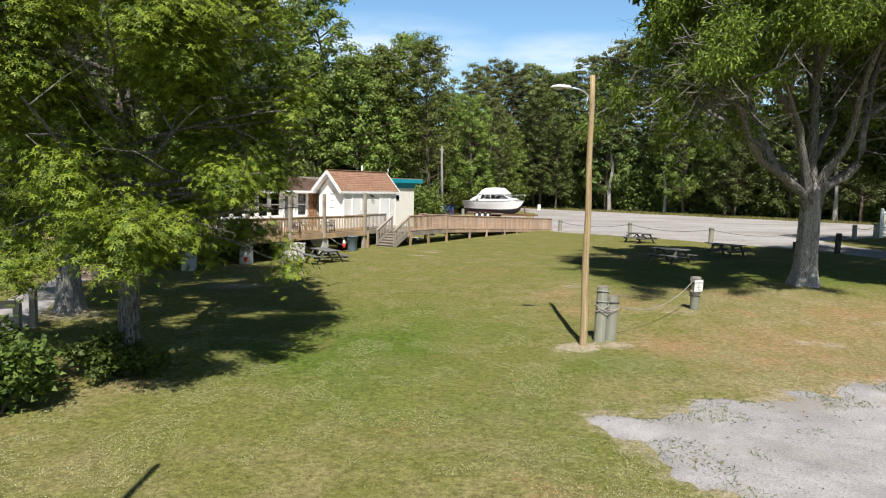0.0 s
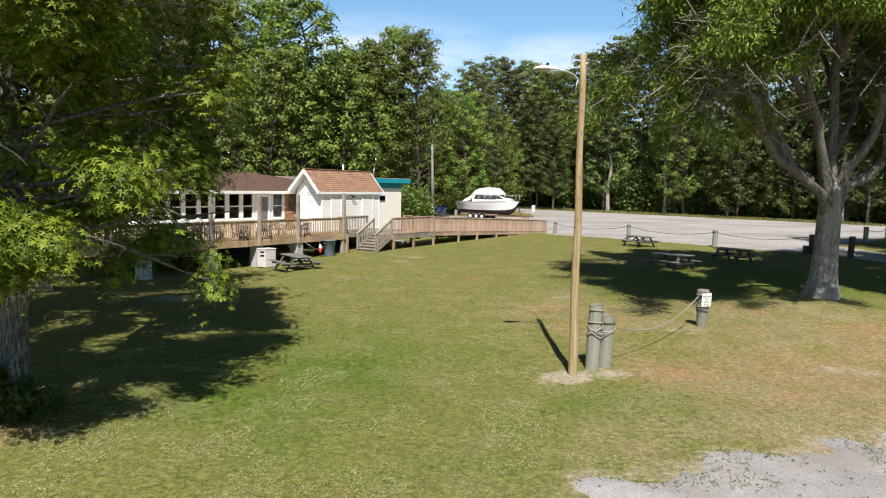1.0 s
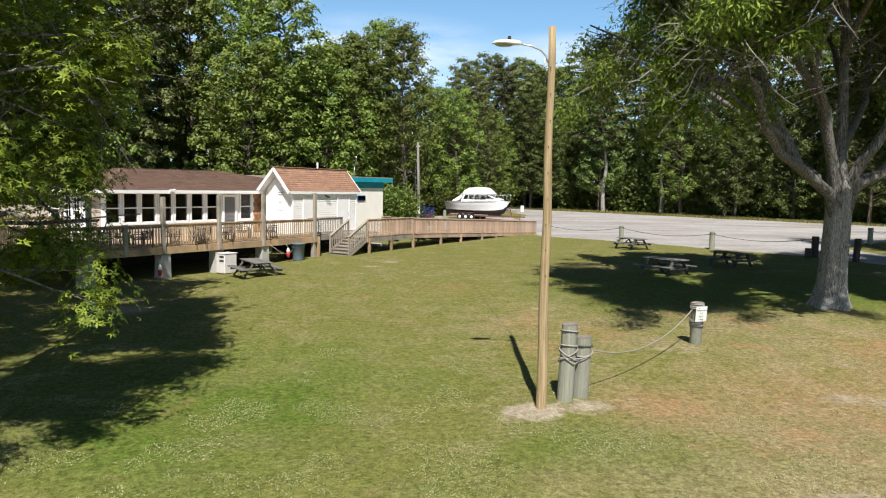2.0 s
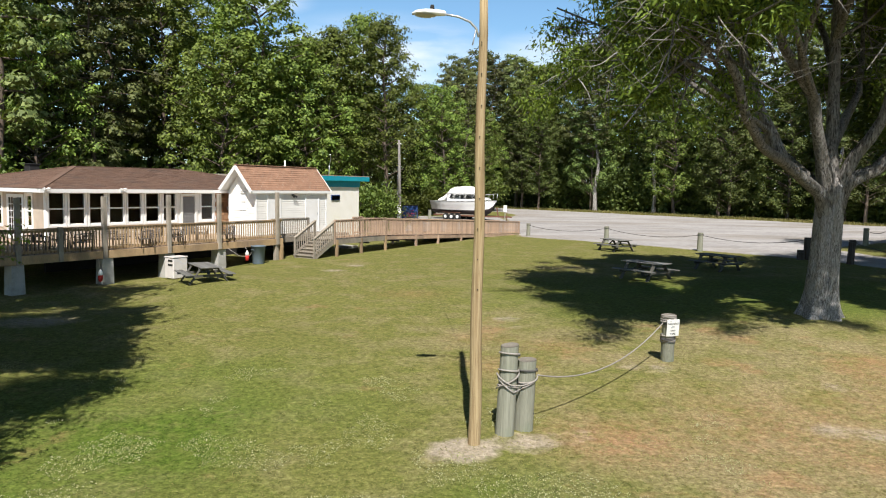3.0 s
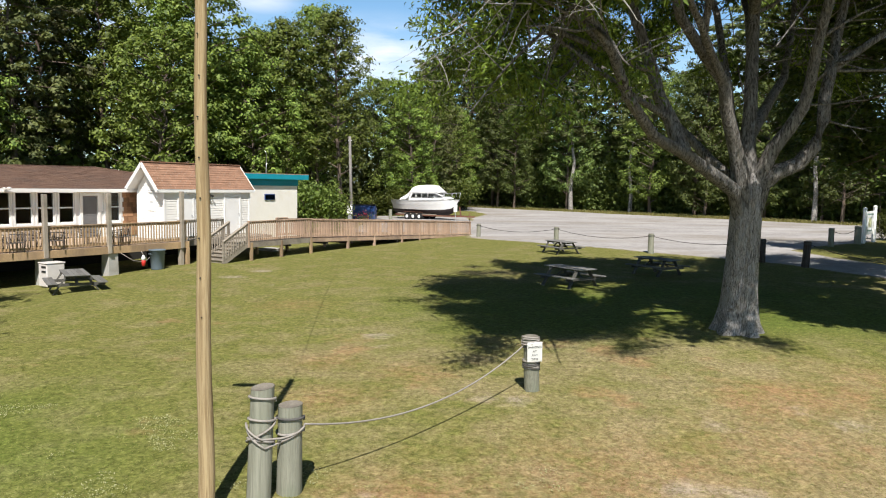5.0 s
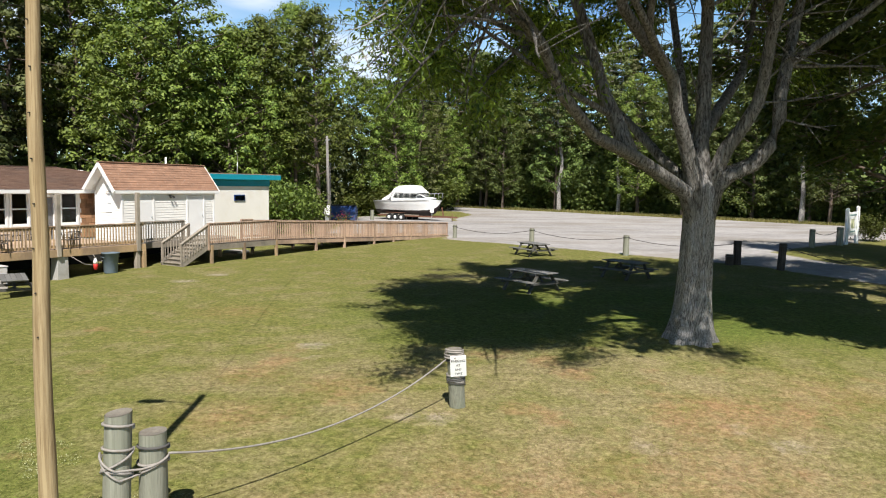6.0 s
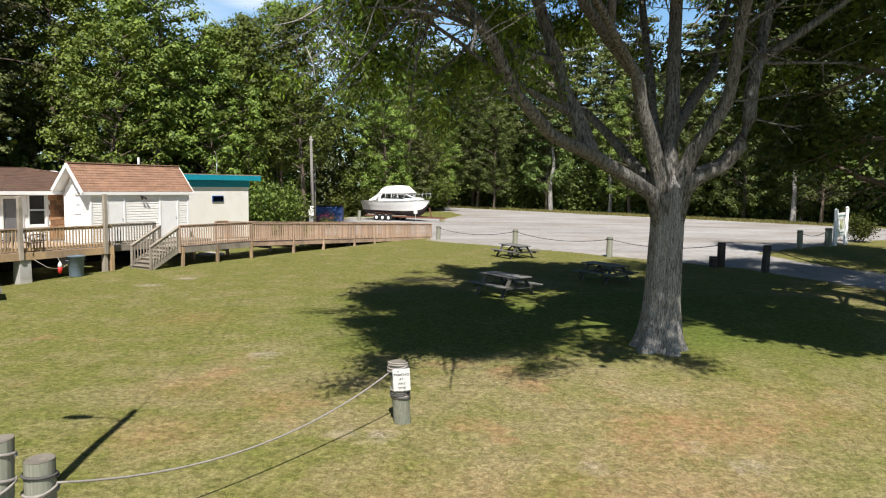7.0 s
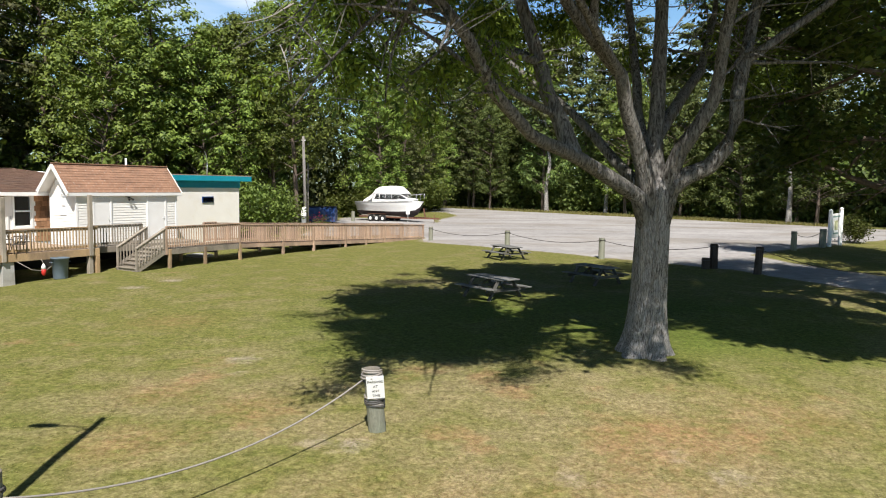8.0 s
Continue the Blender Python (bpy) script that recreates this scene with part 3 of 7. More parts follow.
def sash_window(parent, x0, x1, z0, z1, at, axis="x", out=-1, depth=0.07, casing=0.09, rail=True, bars=0, glass=None):
    """A double-hung window: casing, sash, meeting rail and panes. axis: which plan axis it runs along; at: the wall's face."""
    def bx(u0, u1, w0, w1, d0, d1, bm):
        lo, hi = sorted((at + out * d0, at + out * d1))
        if axis == "x":
            box(u0, u1, lo, hi, w0, w1, bm, 0.006)
        else:
            box(lo, hi, u0, u1, w0, w1, bm, 0.006)
    bm = bmesh.new()
    for u0, u1, w0, w1 in ((x0 - casing, x0, z0 - casing, z1 + casing), (x1, x1 + casing, z0 - casing, z1 + casing), (x0, x1, z1, z1 + casing), (x0, x1, z0 - casing, z0)):
        bx(u0, u1, w0, w1, -0.03, 0.035, bm)
    win = part("window", bm, M_WHITE, parent)
    bm = bmesh.new()
    f = 0.04
    zm = (z0 + z1) / 2
    for u0, u1, w0, w1 in ((x0, x0 + f, z0, z1), (x1 - f, x1, z0, z1), (x0 + f, x1 - f, z1 - f, z1), (x0 + f, x1 - f, z0, z0 + f * 1.3)):
        bx(u0, u1, w0, w1, -0.04, 0.0, bm)
    if rail:
        bx(x0 + f, x1 - f, zm - 0.03, zm + 0.03, -0.04, 0.012, bm)
    for k in range(bars):
        u = x0 + (x1 - x0) * (k + 1) / (bars + 1)
        bx(u - 0.012, u + 0.012, z0 + f, z1 - f, -0.035, -0.005, bm)
    for k in range(3 if bars else 0):
        w = z0 + (z1 - z0) * (k + 1) / 4
        bx(x0 + f, x1 - f, w - 0.012, w + 0.012, -0.03, -0.008, bm)
    part("sash", bm, M_WHITE, win)
    for w0, w1 in (((z0 + f, zm - 0.03), (zm + 0.03, z1 - f)) if rail else ((z0 + f, z1 - f),)):
        bm = bmesh.new()
        bx(x0 + f, x1 - f, w0, w1, -0.028, -0.022, bm)
        ob = part("pane", bm, glass or M_GLASS, win, "dark reflecting pane")
    return win


DECK_Z = 1.20
house = thing("house", "white-trimmed house with brown hipped roof and long window row", "house", (28, 33, gz(28, 33)), HOUSE)
WIN = [(23.97, 24.63), (24.82, 25.51), (25.70, 26.42), (26.60, 27.30), (27.48, 28.17), (28.38, 29.09), (29.30, 29.98)]
bm = bmesh.new()
edges = [23.86] + [v for w in WIN for v in w] + [30.32, 31.06, 31.42, 32.14]
box(23.86, 39.0, 30.5, 30.66, DECK_Z - 0.15, 1.20, bm)
for u0, u1 in ((23.86, 30.32), (31.06, 39.0)):
    box(u0, u1, 30.5, 30.66, 1.20, 1.84, bm)
box(23.86, 39.0, 30.5, 30.66, 3.2, 3.32, bm)
for u0, u1 in list(zip(edges[0::2], edges[1::2])) + [(32.14, 39.0)]:
    box(u0, u1, 30.502, 30.658, 1.84, 3.2, bm)
part("wall", bm, M_WHITE, house, "white painted front wall")
bm = bmesh.new()
box(23.86, 24.02, 30.66, 31.5, DECK_Z - 0.15, 3.32, bm)
box(23.86, 24.02, 31.5, 40.5, 3.10, 3.32, bm)
box(23.86, 24.02, 31.5, 31.92, DECK_Z - 0.15, 1.75, bm)
box(23.86, 24.02, 31.92, 32.1, DECK_Z - 0.15, 3.10, bm)
box(23.86, 24.02, 33.45, 33.85, DECK_Z - 0.15, 3.10, bm)
box(23.86, 24.02, 33.85, 34.6, DECK_Z - 0.15, 1.75, bm)
box(23.86, 24.02, 34.6, 40.5, DECK_Z - 0.15, 3.10, bm)
part("wall", bm, M_SHAKE_PALE, house, "pale weathered shake side wall")
bm = box(38.84, 39.0, 30.66, 40.5, DECK_Z - 0.15, 3.32)
box(23.86, 39.0, 40.5, 40.66, DECK_Z - 0.15, 3.32, bm)
part("wall", bm, M_SHAKE_PALE, house)
part("floor", box(24.02, 38.84, 30.66, 40.5, 1.05, 1.19), M_DARK, house)
# added dark sheet in place of the shade below the floor
part("shade_sheet", box(23.9, 38.9, 30.7, 30.8, -0.5, 1.04), M_DARK, house, "dark sheet standing in for the shade under the house")
part("partition", box(24.02, 38.84, 34.5, 34.6, 1.19, 3.32), M_SHAKE, house, "dim brown inner wall")
for u0, u1 in WIN + [(31.42, 32.14)]:
    sash_window(house, u0, u1, 1.86, 3.19, 30.5, casing=0.075)
sash_window(house, 31.5, 31.92, 1.78, 3.06, 23.86, "y")
sash_window(house, 33.85, 34.6, 1.78, 3.06, 23.86, "y")
# glazed double door on the side, plain storm door in front
for y0, y1 in ((32.12, 32.77), (32.79, 33.43)):
    bm = bmesh.new()
    for u0, u1, w0, w1 in ((y0, y0 + 0.13, 1.22, 3.08), (y1 - 0.13, y1, 1.22, 3.08), (y0 + 0.13, y1 - 0.13, 2.95, 3.08), (y0 + 0.13, y1 - 0.13, 1.22, 1.55)):
        box(23.84, 23.89, u0, u1, w0, w1, bm, 0.004)
    for k in range(1, 5):
        box(23.85, 23.88, y0 + 0.13, y1 - 0.13, 1.55 + 0.28 * k - 0.012, 1.55 + 0.28 * k + 0.012, bm)
    box(23.85, 23.88, (y0 + y1) / 2 - 0.012, (y0 + y1) / 2 + 0.012, 1.55, 2.95, bm)
    d = part("door", bm, M_WHITE, house, "white glazed double door leaf")
    part("pane", box(23.861, 23.868, y0 + 0.13, y1 - 0.13, 1.55, 2.95), M_GLASS, d)
bm = bmesh.new()
for u0, u1, w0, w1 in ((30.22, 30.34, 1.2, 3.14), (31.04, 31.16, 1.2, 3.14), (30.34, 31.04, 3.02, 3.14)):
    box(u0, u1, 30.44, 30.53, w0, w1, bm, 0.006)
d = part("door", bm, M_WHITE, house, "white door frame")
bm = box(30.36, 31.02, 30.49, 30.53, 1.2, 3.0, bevel=0.006)
part("door_leaf", bm, M_DOORGREY, d, "grey louvred storm door")
bm = bmesh.new()
for k in range(22):
    beam((30.44, 30.478, 1.45 + k * 0.068), (30.94, 30.478, 1.45 + k * 0.068), 0.012, 0.05, bm, bevel=0.0)
part("louvre", bm, M_DOORGREY, d)
part("trim", box(30.1, 31.3, 30.45, 30.5, 3.16, 3.30, bevel=0.006), M_SOFFIT, house, "raw timber board over the door")
part("outlet", box(31.24, 31.32, 30.47, 30.5, 2.2, 2.34, bevel=0.01), M_METAL, house)
# cedar shakes between the last window and the annex, grey shakes under the sills
shake = mesh_of(box(-0.095, 0.095, -0.012, 0.012, 0, 0.235, bevel=0.003), M_SHAKE)
shake_b = mesh_of(box(-0.13, 0.13, -0.012, 0.012, 0, 0.235, bevel=0.003), M_SHAKE)
rnd = random.Random(7)
for j in range(9):
    u = 32.28 + 0.06 * (j % 2)
    while u < 33.0:
        wide = rnd.random() > 0.5
        half = 0.13 if wide else 0.095
        shared("shingle", shake_b if wide else shake, (u + half, 30.488 - 0.004 * rnd.random(), 1.22 + 0.215 * j + rnd.uniform(-0.006, 0.006)), house, Matrix.Rotation(radians(-3), 4, "X"))
        u += 2 * half + 0.008
pale = mesh_of(box(-0.12, 0.12, -0.012, 0.012, 0, 0.235, bevel=0.003), M_SHAKE_PALE)
for j in range(2):
    u = 23.9 + 0.1 * (j % 2)
    while u < 30.1:
        shared("shingle", pale, (u + 0.12, 30.488, 1.22 + 0.27 * j), house, Matrix.Rotation(radians(-3), 4, "X"))
        u += 0.248
# hipped roof
EAVE, RIDGE = 3.35, 4.34
c = [(23.4, 30.05, EAVE), (39.4, 30.05, EAVE), (39.4, 41.0, EAVE), (23.4, 41.0, EAVE)]
r0, r1 = (28.0, 35.4, RIDGE), (34.0, 35.4, RIDGE + 0.03)
bm = bmesh.new()
lv = [bm.verts.new(Vector(p) - Vector((0, 0, 0.02))) for p in c]
rv = [bm.verts.new(Vector(p) - Vector((0, 0, 0.02))) for p in (r0, r1)]
for f in ((lv[0], lv[1], rv[1], rv[0]), (lv[1], lv[2], rv[1]), (lv[2], lv[3], rv[0], rv[1]), (lv[3], lv[0], rv[0]), lv):
    bm.faces.new(f)
roof = part("roof", bm, M_SHINGLE_BROWN, house, "brown asphalt shingle hipped roof")
for e in ((c[0], c[1], r0, r1), (c[1], c[2], r1, r1), (c[2], c[3], r1, r0), (c[3], c[0], r0, r0)):
    part("shingle_course", shingle_slope(bmesh.new(), *e), M_SHINGLE_BROWN, roof)
bm = bmesh.new()
for p, q in ((c[0], c[3]), (c[1], c[2]), (r0, r1)):
    beam(Vector(p) + Vector((0, 0, 0.02)), Vector(q) + Vector((0, 0, 0.02)), 0.02, 0.02, bm)
for p, q in ((c[0], r0), (c[1], r1), (r0, r1), (c[2], r1), (c[3], r0)):
    beam(Vector(p) + Vector((0, 0, 0.015)), Vector(q) + Vector((0, 0, 0.015)), 0.24, 0.03, bm)
part("ridge_cap", bm, M_SHINGLE_BROWN, roof)
bm = bmesh.new()
for p, q in zip(c, c[1:] + c[:1]):
    beam(Vector(p) - Vector((0, 0, 0.09)), Vector(q) - Vector((0, 0, 0.09)), 0.03, 0.15, bm)
part("fascia", bm, M_WHITE, roof)
part("soffit", box(23.42, 39.38, 30.07, 40.98, EAVE - 0.05, EAVE - 0.035), M_WHITE, roof)
for u, v, w in ((23.6, 30.0, 0.0), (26.9, 30.0, 0.0)):
    bm = box(u - 0.05, u + 0.05, v - 0.02, v + 0.06, 3.2, 3.34, bevel=0.01)
    for s in (-0.13, 0.13):
        tube([(u, v, 3.31), (u + s * 0.6, v - 0.06, 3.35), (u + s, v - 0.12, 3.33)], [0.03, 0.045, 0.06], 8, bm)
    part("floodlight", bm, M_WHITE, house, "white twin floodlight under the eave")
bm = box(26.75, 27.25, 37.0, 37.5, 4.0, 4.40, bevel=0.03)
box(26.7, 27.3, 36.95, 37.55, 4.40, 4.45, bm, 0.01)
part("roof_vent", bm, M_BLACK, roof, "square dark metal roof vent")
part("skylight", lathe([(0.02, 4.30), (0.2, 4.28), (0.33, 4.2), (0.36, 4.05), (0.36, 3.8)], 20, (36.3, 37.0, 0)), M_WHITE, roof, "white domed skylight", True)

# ---- annex with the tan gable roof ----
annex = thing("annex", "small white clapboard annex with a tan shingle gable roof", "house", (35.1, 28.9, gz(35.1, 28.9)), HOUSE)
A0, A1, B0, B1 = 32.65, 37.62, 28.03, 29.86
RB, RZ, EZ = 28.97, 4.56, 3.36
DOORS = ((33.36, 34.26), (36.02, 37.06))
part("wall", clapboard((A0, B0), (A1, B0), DECK_Z - 0.1, 3.30, (0, -1), [(d0 - A0, d1 - A0, 1.0, 3.22) for d0, d1 in DOORS]), M_SIDING, annex, "white clapboard siding")
pitch = (RZ - EZ) / (RB - 27.90)


def gable_cut(z):
    half = max(0.0, (RZ - 0.08 - z) / pitch)
    return RB - half - B0, RB + half - B0


part("wall", clapboard((A0, B0), (A0, B1), DECK_Z - 0.1, 4.5, (-1, 0), [(28.72 - B0, 29.12 - B0, 2.42, 3.22)], gable_cut), M_SIDING, annex, "white clapboard gable wall")
bm = box(A0 + 0.06, A1, B0 + 0.03, B1, DECK_Z - 0.5, 3.28)
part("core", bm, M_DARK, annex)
part("wall", box(A1 + 0.001, A1 + 0.02, B0, B1, DECK_Z - 0.1, 3.3), M_SIDING, annex)
for x, y in ((A0, B0), (A1, B0), (A0, B1)):
    part("corner_board", box(x - 0.03, x + 0.06, y - 0.03, y + 0.06, DECK_Z - 0.1, 3.3, bevel=0.004), M_WHITE, annex)
for d0, d1 in DOORS:
    bm = bmesh.new()
    for u0, u1, w0, w1 in ((d0, d0 + 0.08, 1.2, 3.2), (d1 - 0.08, d1, 1.2, 3.2), (d0 + 0.08, d1 - 0.08, 3.12, 3.2)):
        box(u0, u1, B0 - 0.05, B0 + 0.02, w0, w1, bm, 0.004)
    d = part("door", bm, M_WHITE, annex, "plain white door with white frame")
    part("door_leaf", box(d0 + 0.085, d1 - 0.085, B0 - 0.028, B0 + 0.01, 1.21, 3.115, bevel=0.004), M_WHITE, d)
    part("door_handle", lathe([(0.015, 0), (0.03, 0.02), (0.03, 0.05), (0.01, 0.06)], 10, (d1 - 0.16, B0 - 0.06, 2.15)), M_METAL, d)
sash_window(annex, 28.74, 29.10, 2.44, 3.20, A0, "y", casing=0.06, glass=M_PALE_PANE)
bm = bmesh.new()
ev = [(32.20, 27.90, EZ), (37.84, 27.90, EZ), (37.84, RB, RZ), (32.20, RB, RZ), (32.20, 30.16, EZ), (37.84, 30.16, EZ)]
for k in (0, 1):
    q = [bm.verts.new(Vector(p) - Vector((0, 0, 0.02 + 0.12 * k))) for p in ev]
    bm.faces.new((q[0], q[1], q[2], q[3]))
    bm.faces.new((q[3], q[2], q[5], q[4]))
roof = part("roof", bm, M_WHITE, annex, "tan shingle gable roof with white rakes")
part("shingle_course", shingle_slope(bmesh.new(), ev[0], ev[1], ev[3], ev[2]), M_SHINGLE_TAN, roof, "tan asphalt shingles")
part("shingle_course", shingle_slope(bmesh.new(), ev[4], ev[5], ev[3], ev[2]), M_SHINGLE_TAN, roof, "tan asphalt shingles")
part("ridge_cap", beam(Vector(ev[3]) + Vector((0, 0, 0.01)), Vector(ev[2]) + Vector((0, 0, 0.01)), 0.2, 0.04), M_SHINGLE_TAN, roof)
for x in (32.19, 37.85):
    bm = bmesh.new()
    for p, q in (((x, 27.88, EZ - 0.09), (x, RB, RZ - 0.09)), ((x, 30.18, EZ - 0.09), (x, RB, RZ - 0.09))):
        beam(p, q, 0.035, 0.17, bm)
    part("rake_board", bm, M_WHITE, roof)
part("fascia", beam((32.19, 27.885, EZ - 0.08), (37.85, 27.885, EZ - 0.08), 0.03, 0.13), M_WHITE, roof)
part("soffit", box(32.21, 37.83, 27.90, B0, EZ - 0.155, EZ - 0.14), M_WHITE, roof)
bm = lathe([(0.05, 0), (0.05, 0.3), (0.065, 0.31), (0.065, 0.36)], 10, (36.05, 29.5, 4.15))
tube([(36.05, 29.5, 4.0), (36.05, 29.5, 4.92)], 0.045, 10, bm)
part("vent_pipe", bm, M_WHITE, roof)
bm = box(35.05, 35.17, B0 - 0.05, B0, 3.08, 3.16, bevel=0.01)
for s in (-0.07, 0.07):
    tube([(35.11, B0 - 0.05, 3.12), (35.11 + s, B0 - 0.12, 3.09), (35.11 + s * 1.4, B0 - 0.2, 3.04)], [0.02, 0.03, 0.05], 8, bm)
part("floodlight", bm, M_DARK, annex, "small dark twin floodlight")

# ---- flat-roofed cream building with teal fascia ----
shop = thing("flat_roofed_building", "cream stucco flat-roofed building with a bright teal fascia", "building", (42, 35, gz(42, 35)), HOUSE)
part("wall", box(38.5, 45.15, 31.90, 38.5, gz(44, 33) - 0.3, 3.62), M_CREAM, shop, "cream stucco wall")
roof = part("roof", box(38.0, 45.83, 31.68, 39.2, 4.02, 4.22, bevel=0.01), M_WOOD_GREY, shop, "flat roof with a thin tan edge")
part("roof_edge", box(37.98, 45.88, 31.63, 31.69, 4.222, 4.27), M_WOOD_RED, roof)
bm = box(37.98, 45.88, 31.62, 31.68, 3.93, 4.22, bevel=0.005)
box(45.85, 45.89, 31.62, 39.2, 3.93, 4.22, bm, 0.005)
part("fascia", bm, M_TEAL, roof, "bright teal fascia board")
part("soffit", box(38.0, 45.8, 31.69, 39.1, 3.98, 4.01), M_TEAL, roof, "teal soffit")
part("frieze", box(38.4, 45.18, 31.84, 31.897, 3.55, 3.98, bevel=0.004), M_TEAL, shop, "shaded teal band")
bm = box(42.42, 43.22, 31.84, 31.897, 2.72, 3.06, bevel=0.008)
sgn = part("window", bm, M_BLUE, shop, "small blue-framed window")
part("pane", box(42.47, 43.17, 31.822, 31.838, 2.77, 3.01), M_BOATGLASS, sgn)
bm = tube([(44.6, 34.0, 4.2), (44.55, 33.9, 5.0)], 0.03, 8)
tube([(44.55, 33.9, 4.95), (44.0, 33.3, 5.35), (43.6, 33.0, 5.6)], 0.02, 6, bm)
part("antenna", bm, M_METAL, roof)


# ---- deck, stairs, ramp ----
def rail(parent, p, q, posts, mat, post_mat, height=0.88, spacing=0.125, post_size=0.09, post_down=0.25, bal_mat=None):
    """A railing along the floor line p to q: cap, two rails, balusters and posts (fractions of the way)."""
    p, q = Vector(p), Vector(q)
    d = q - p
    up = Vector((0, 0, 1))
    part("top_rail", beam(p + up * (height - 0.02), q + up * (height - 0.02), 0.14, 0.038), mat, parent)
    part("upper_rail", beam(p + up * (height - 0.09), q + up * (height - 0.09), 0.038, 0.085), mat, parent)
    part("lower_rail", beam(p + up * 0.1, q + up * 0.1, 0.038, 0.085), mat, parent)
    flat = Vector((d.x, d.y, 0)).length
    data = mesh_of(box(-0.019, 0.019, -0.019, 0.019, 0.04, height - 0.05, bevel=0.003), bal_mat or mat)
    side_v = Vector((-d.y, d.x, 0)).normalized() * 0.035
    n = int(flat / spacing)
    for k in range(1, n):
        shared("baluster", data, p + d * (k / n) - side_v, parent)
    for t in posts:
        s = p + d * t
        part("post", box(s.x - post_size / 2, s.x + post_size / 2, s.y - post_size / 2, s.y + post_size / 2, s.z - post_down, s.z + height - 0.03, bevel=0.006), post_mat, parent)


def boards(x0, x1, y0, y1, z0, z1=None, width=0.14, along="y", thick=0.035):
    """Floor boards with open joints; the floor may fall from z0 at x0 to z1 at x1."""
    bm = bmesh.new()
    z1 = z0 if z1 is None else z1
    lo, hi = (x0, x1) if along == "y" else (y0, y1)
    n = int((hi - lo) / width)
    w = (hi - lo) / n
    for k in range(n):
        u0, u1 = lo + k * w + 0.004, lo + (k + 1) * w - 0.004
        b = box(u0, u1, y0, y1, 0, thick) if along == "y" else box(x0, x1, u0, u1, 0, thick)
        for v in b.verts:
            v.co.z += z0 + (z1 - z0) * (v.co.x - x0) / (x1 - x0) - thick
        join(bm, b)
    return bm


deck = thing("deck", "raised treated-timber deck with baluster railings on concrete piers", "deck", (27, 28, gz(27, 28)), HOUSE)
D0, D1, DF = 18.5, 32.12, 25.75
tagged(part("decking", boards(D0, D1, DF + 0.04, 30.49, DECK_Z, along="x"), M_DECK, deck, "pale tan deck boards"), kind="stuff")
tagged(part("decking", boards(D0, 23.84, 30.5, 34.2, DECK_Z, along="x"), M_DECK, deck), kind="stuff")
tagged(part("decking", boards(D1 + 0.01, 37.62, 26.42, 28.08, DECK_Z - 0.01, along="x"), M_WOOD_GREY, deck), kind="stuff")
part("rim_beam", box(D0, D1, DF, DF + 0.04, 0.92, DECK_Z - 0.002, bevel=0.005), M_WOOD_TAN, deck, "broad tan rim beam")
part("rim_beam", box(D0 - 0.04, D0, DF, 34.2, 0.92, DECK_Z - 0.002, bevel=0.005), M_WOOD_TAN, deck)
part("rim_beam", box(D1, D1 + 0.04, DF, 26.42, 0.92, DECK_Z - 0.002, bevel=0.005), M_WOOD_TAN, deck)
part("rim_beam", box(D1 + 0.05, 37.6, 26.38, 26.42, 0.94, DECK_Z - 0.012, bevel=0.005), M_WOOD_GREY, deck)
# joists near black: the shade under the deck is in their colour
for k in range(7):
    y = DF + 0.5 + k * 0.65
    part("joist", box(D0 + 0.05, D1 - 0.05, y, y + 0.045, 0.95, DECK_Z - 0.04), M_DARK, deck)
rail(deck, (D0, DF + 0.1, DECK_Z), (D1, DF + 0.1, DECK_Z), (), M_WOOD_TAN, M_WOOD_GREY, 0.87)
rail(deck, (D0 + 0.05, 34.15, DECK_Z), (D0 + 0.05, DF + 0.1, DECK_Z), (0, 0.35, 0.7), M_WOOD_TAN, M_WOOD_GREY, 0.87)
rail(deck, (23.8, 34.1, DECK_Z), (D0, 34.1, DECK_Z), (0.5,), M_WOOD_TAN, M_WOOD_GREY, 0.87)
rail(deck, (D1 + 0.05, 26.5, DECK_Z), (34.62, 26.5, DECK_Z), (1,), M_WOOD_GREY, M_WOOD_GREY, 0.87)
for x, top in ((18.62, 2.3), (20.3, 3.1), (21.7, 2.1), (23.32, 3.13), (26.02, 3.19), (28.48, 3.23), (31.80, 3.30)):
    part("post", box(x - 0.075, x + 0.075, DF - 0.06, DF + 0.085, 0.93, top, bevel=0.01), M_WOOD_GREY, deck, "grey square deck post")
part("post", box(31.72, 31.9, DF + 0.02, DF + 0.2, gz(31.8, DF) - 0.1, 0.92, bevel=0.01), M_WOOD_GREY, deck)
part("post", box(32.0, 32.16, DF - 0.02, DF + 0.16, gz(31.8, DF) - 0.1, 0.92, bevel=0.01), M_WOOD_TAN, deck)
for x in (20.3, 23.48, 26.1, 28.66):
    b0 = gz(x, 25.9) - 0.15
    bm = box(x - 0.24, x + 0.24, DF + 0.06, DF + 0.5, b0, 0.91, bevel=0.015)
    for v in bm.verts:
        k = 1.0 + 0.16 * (0.91 - v.co.z)
        v.co.x = x + (v.co.x - x) * (0.86 * k)
    part("pier", bm, M_CONCRETE, deck, "grey concrete pier")

stairs = thing("stairs", "short grey weathered wooden stair with slanted handrails", "stairs", (33.7, 25.25, gz(33.3, 25.2)), HOUSE)
S0, S1, SB0, SB1 = 33.0, 34.40, 24.62, 25.86
zb, zt, steps = gz(33.1, 25.2), 1.10, 6
rise, run = (zt - zb) / steps, (S1 - S0) / steps
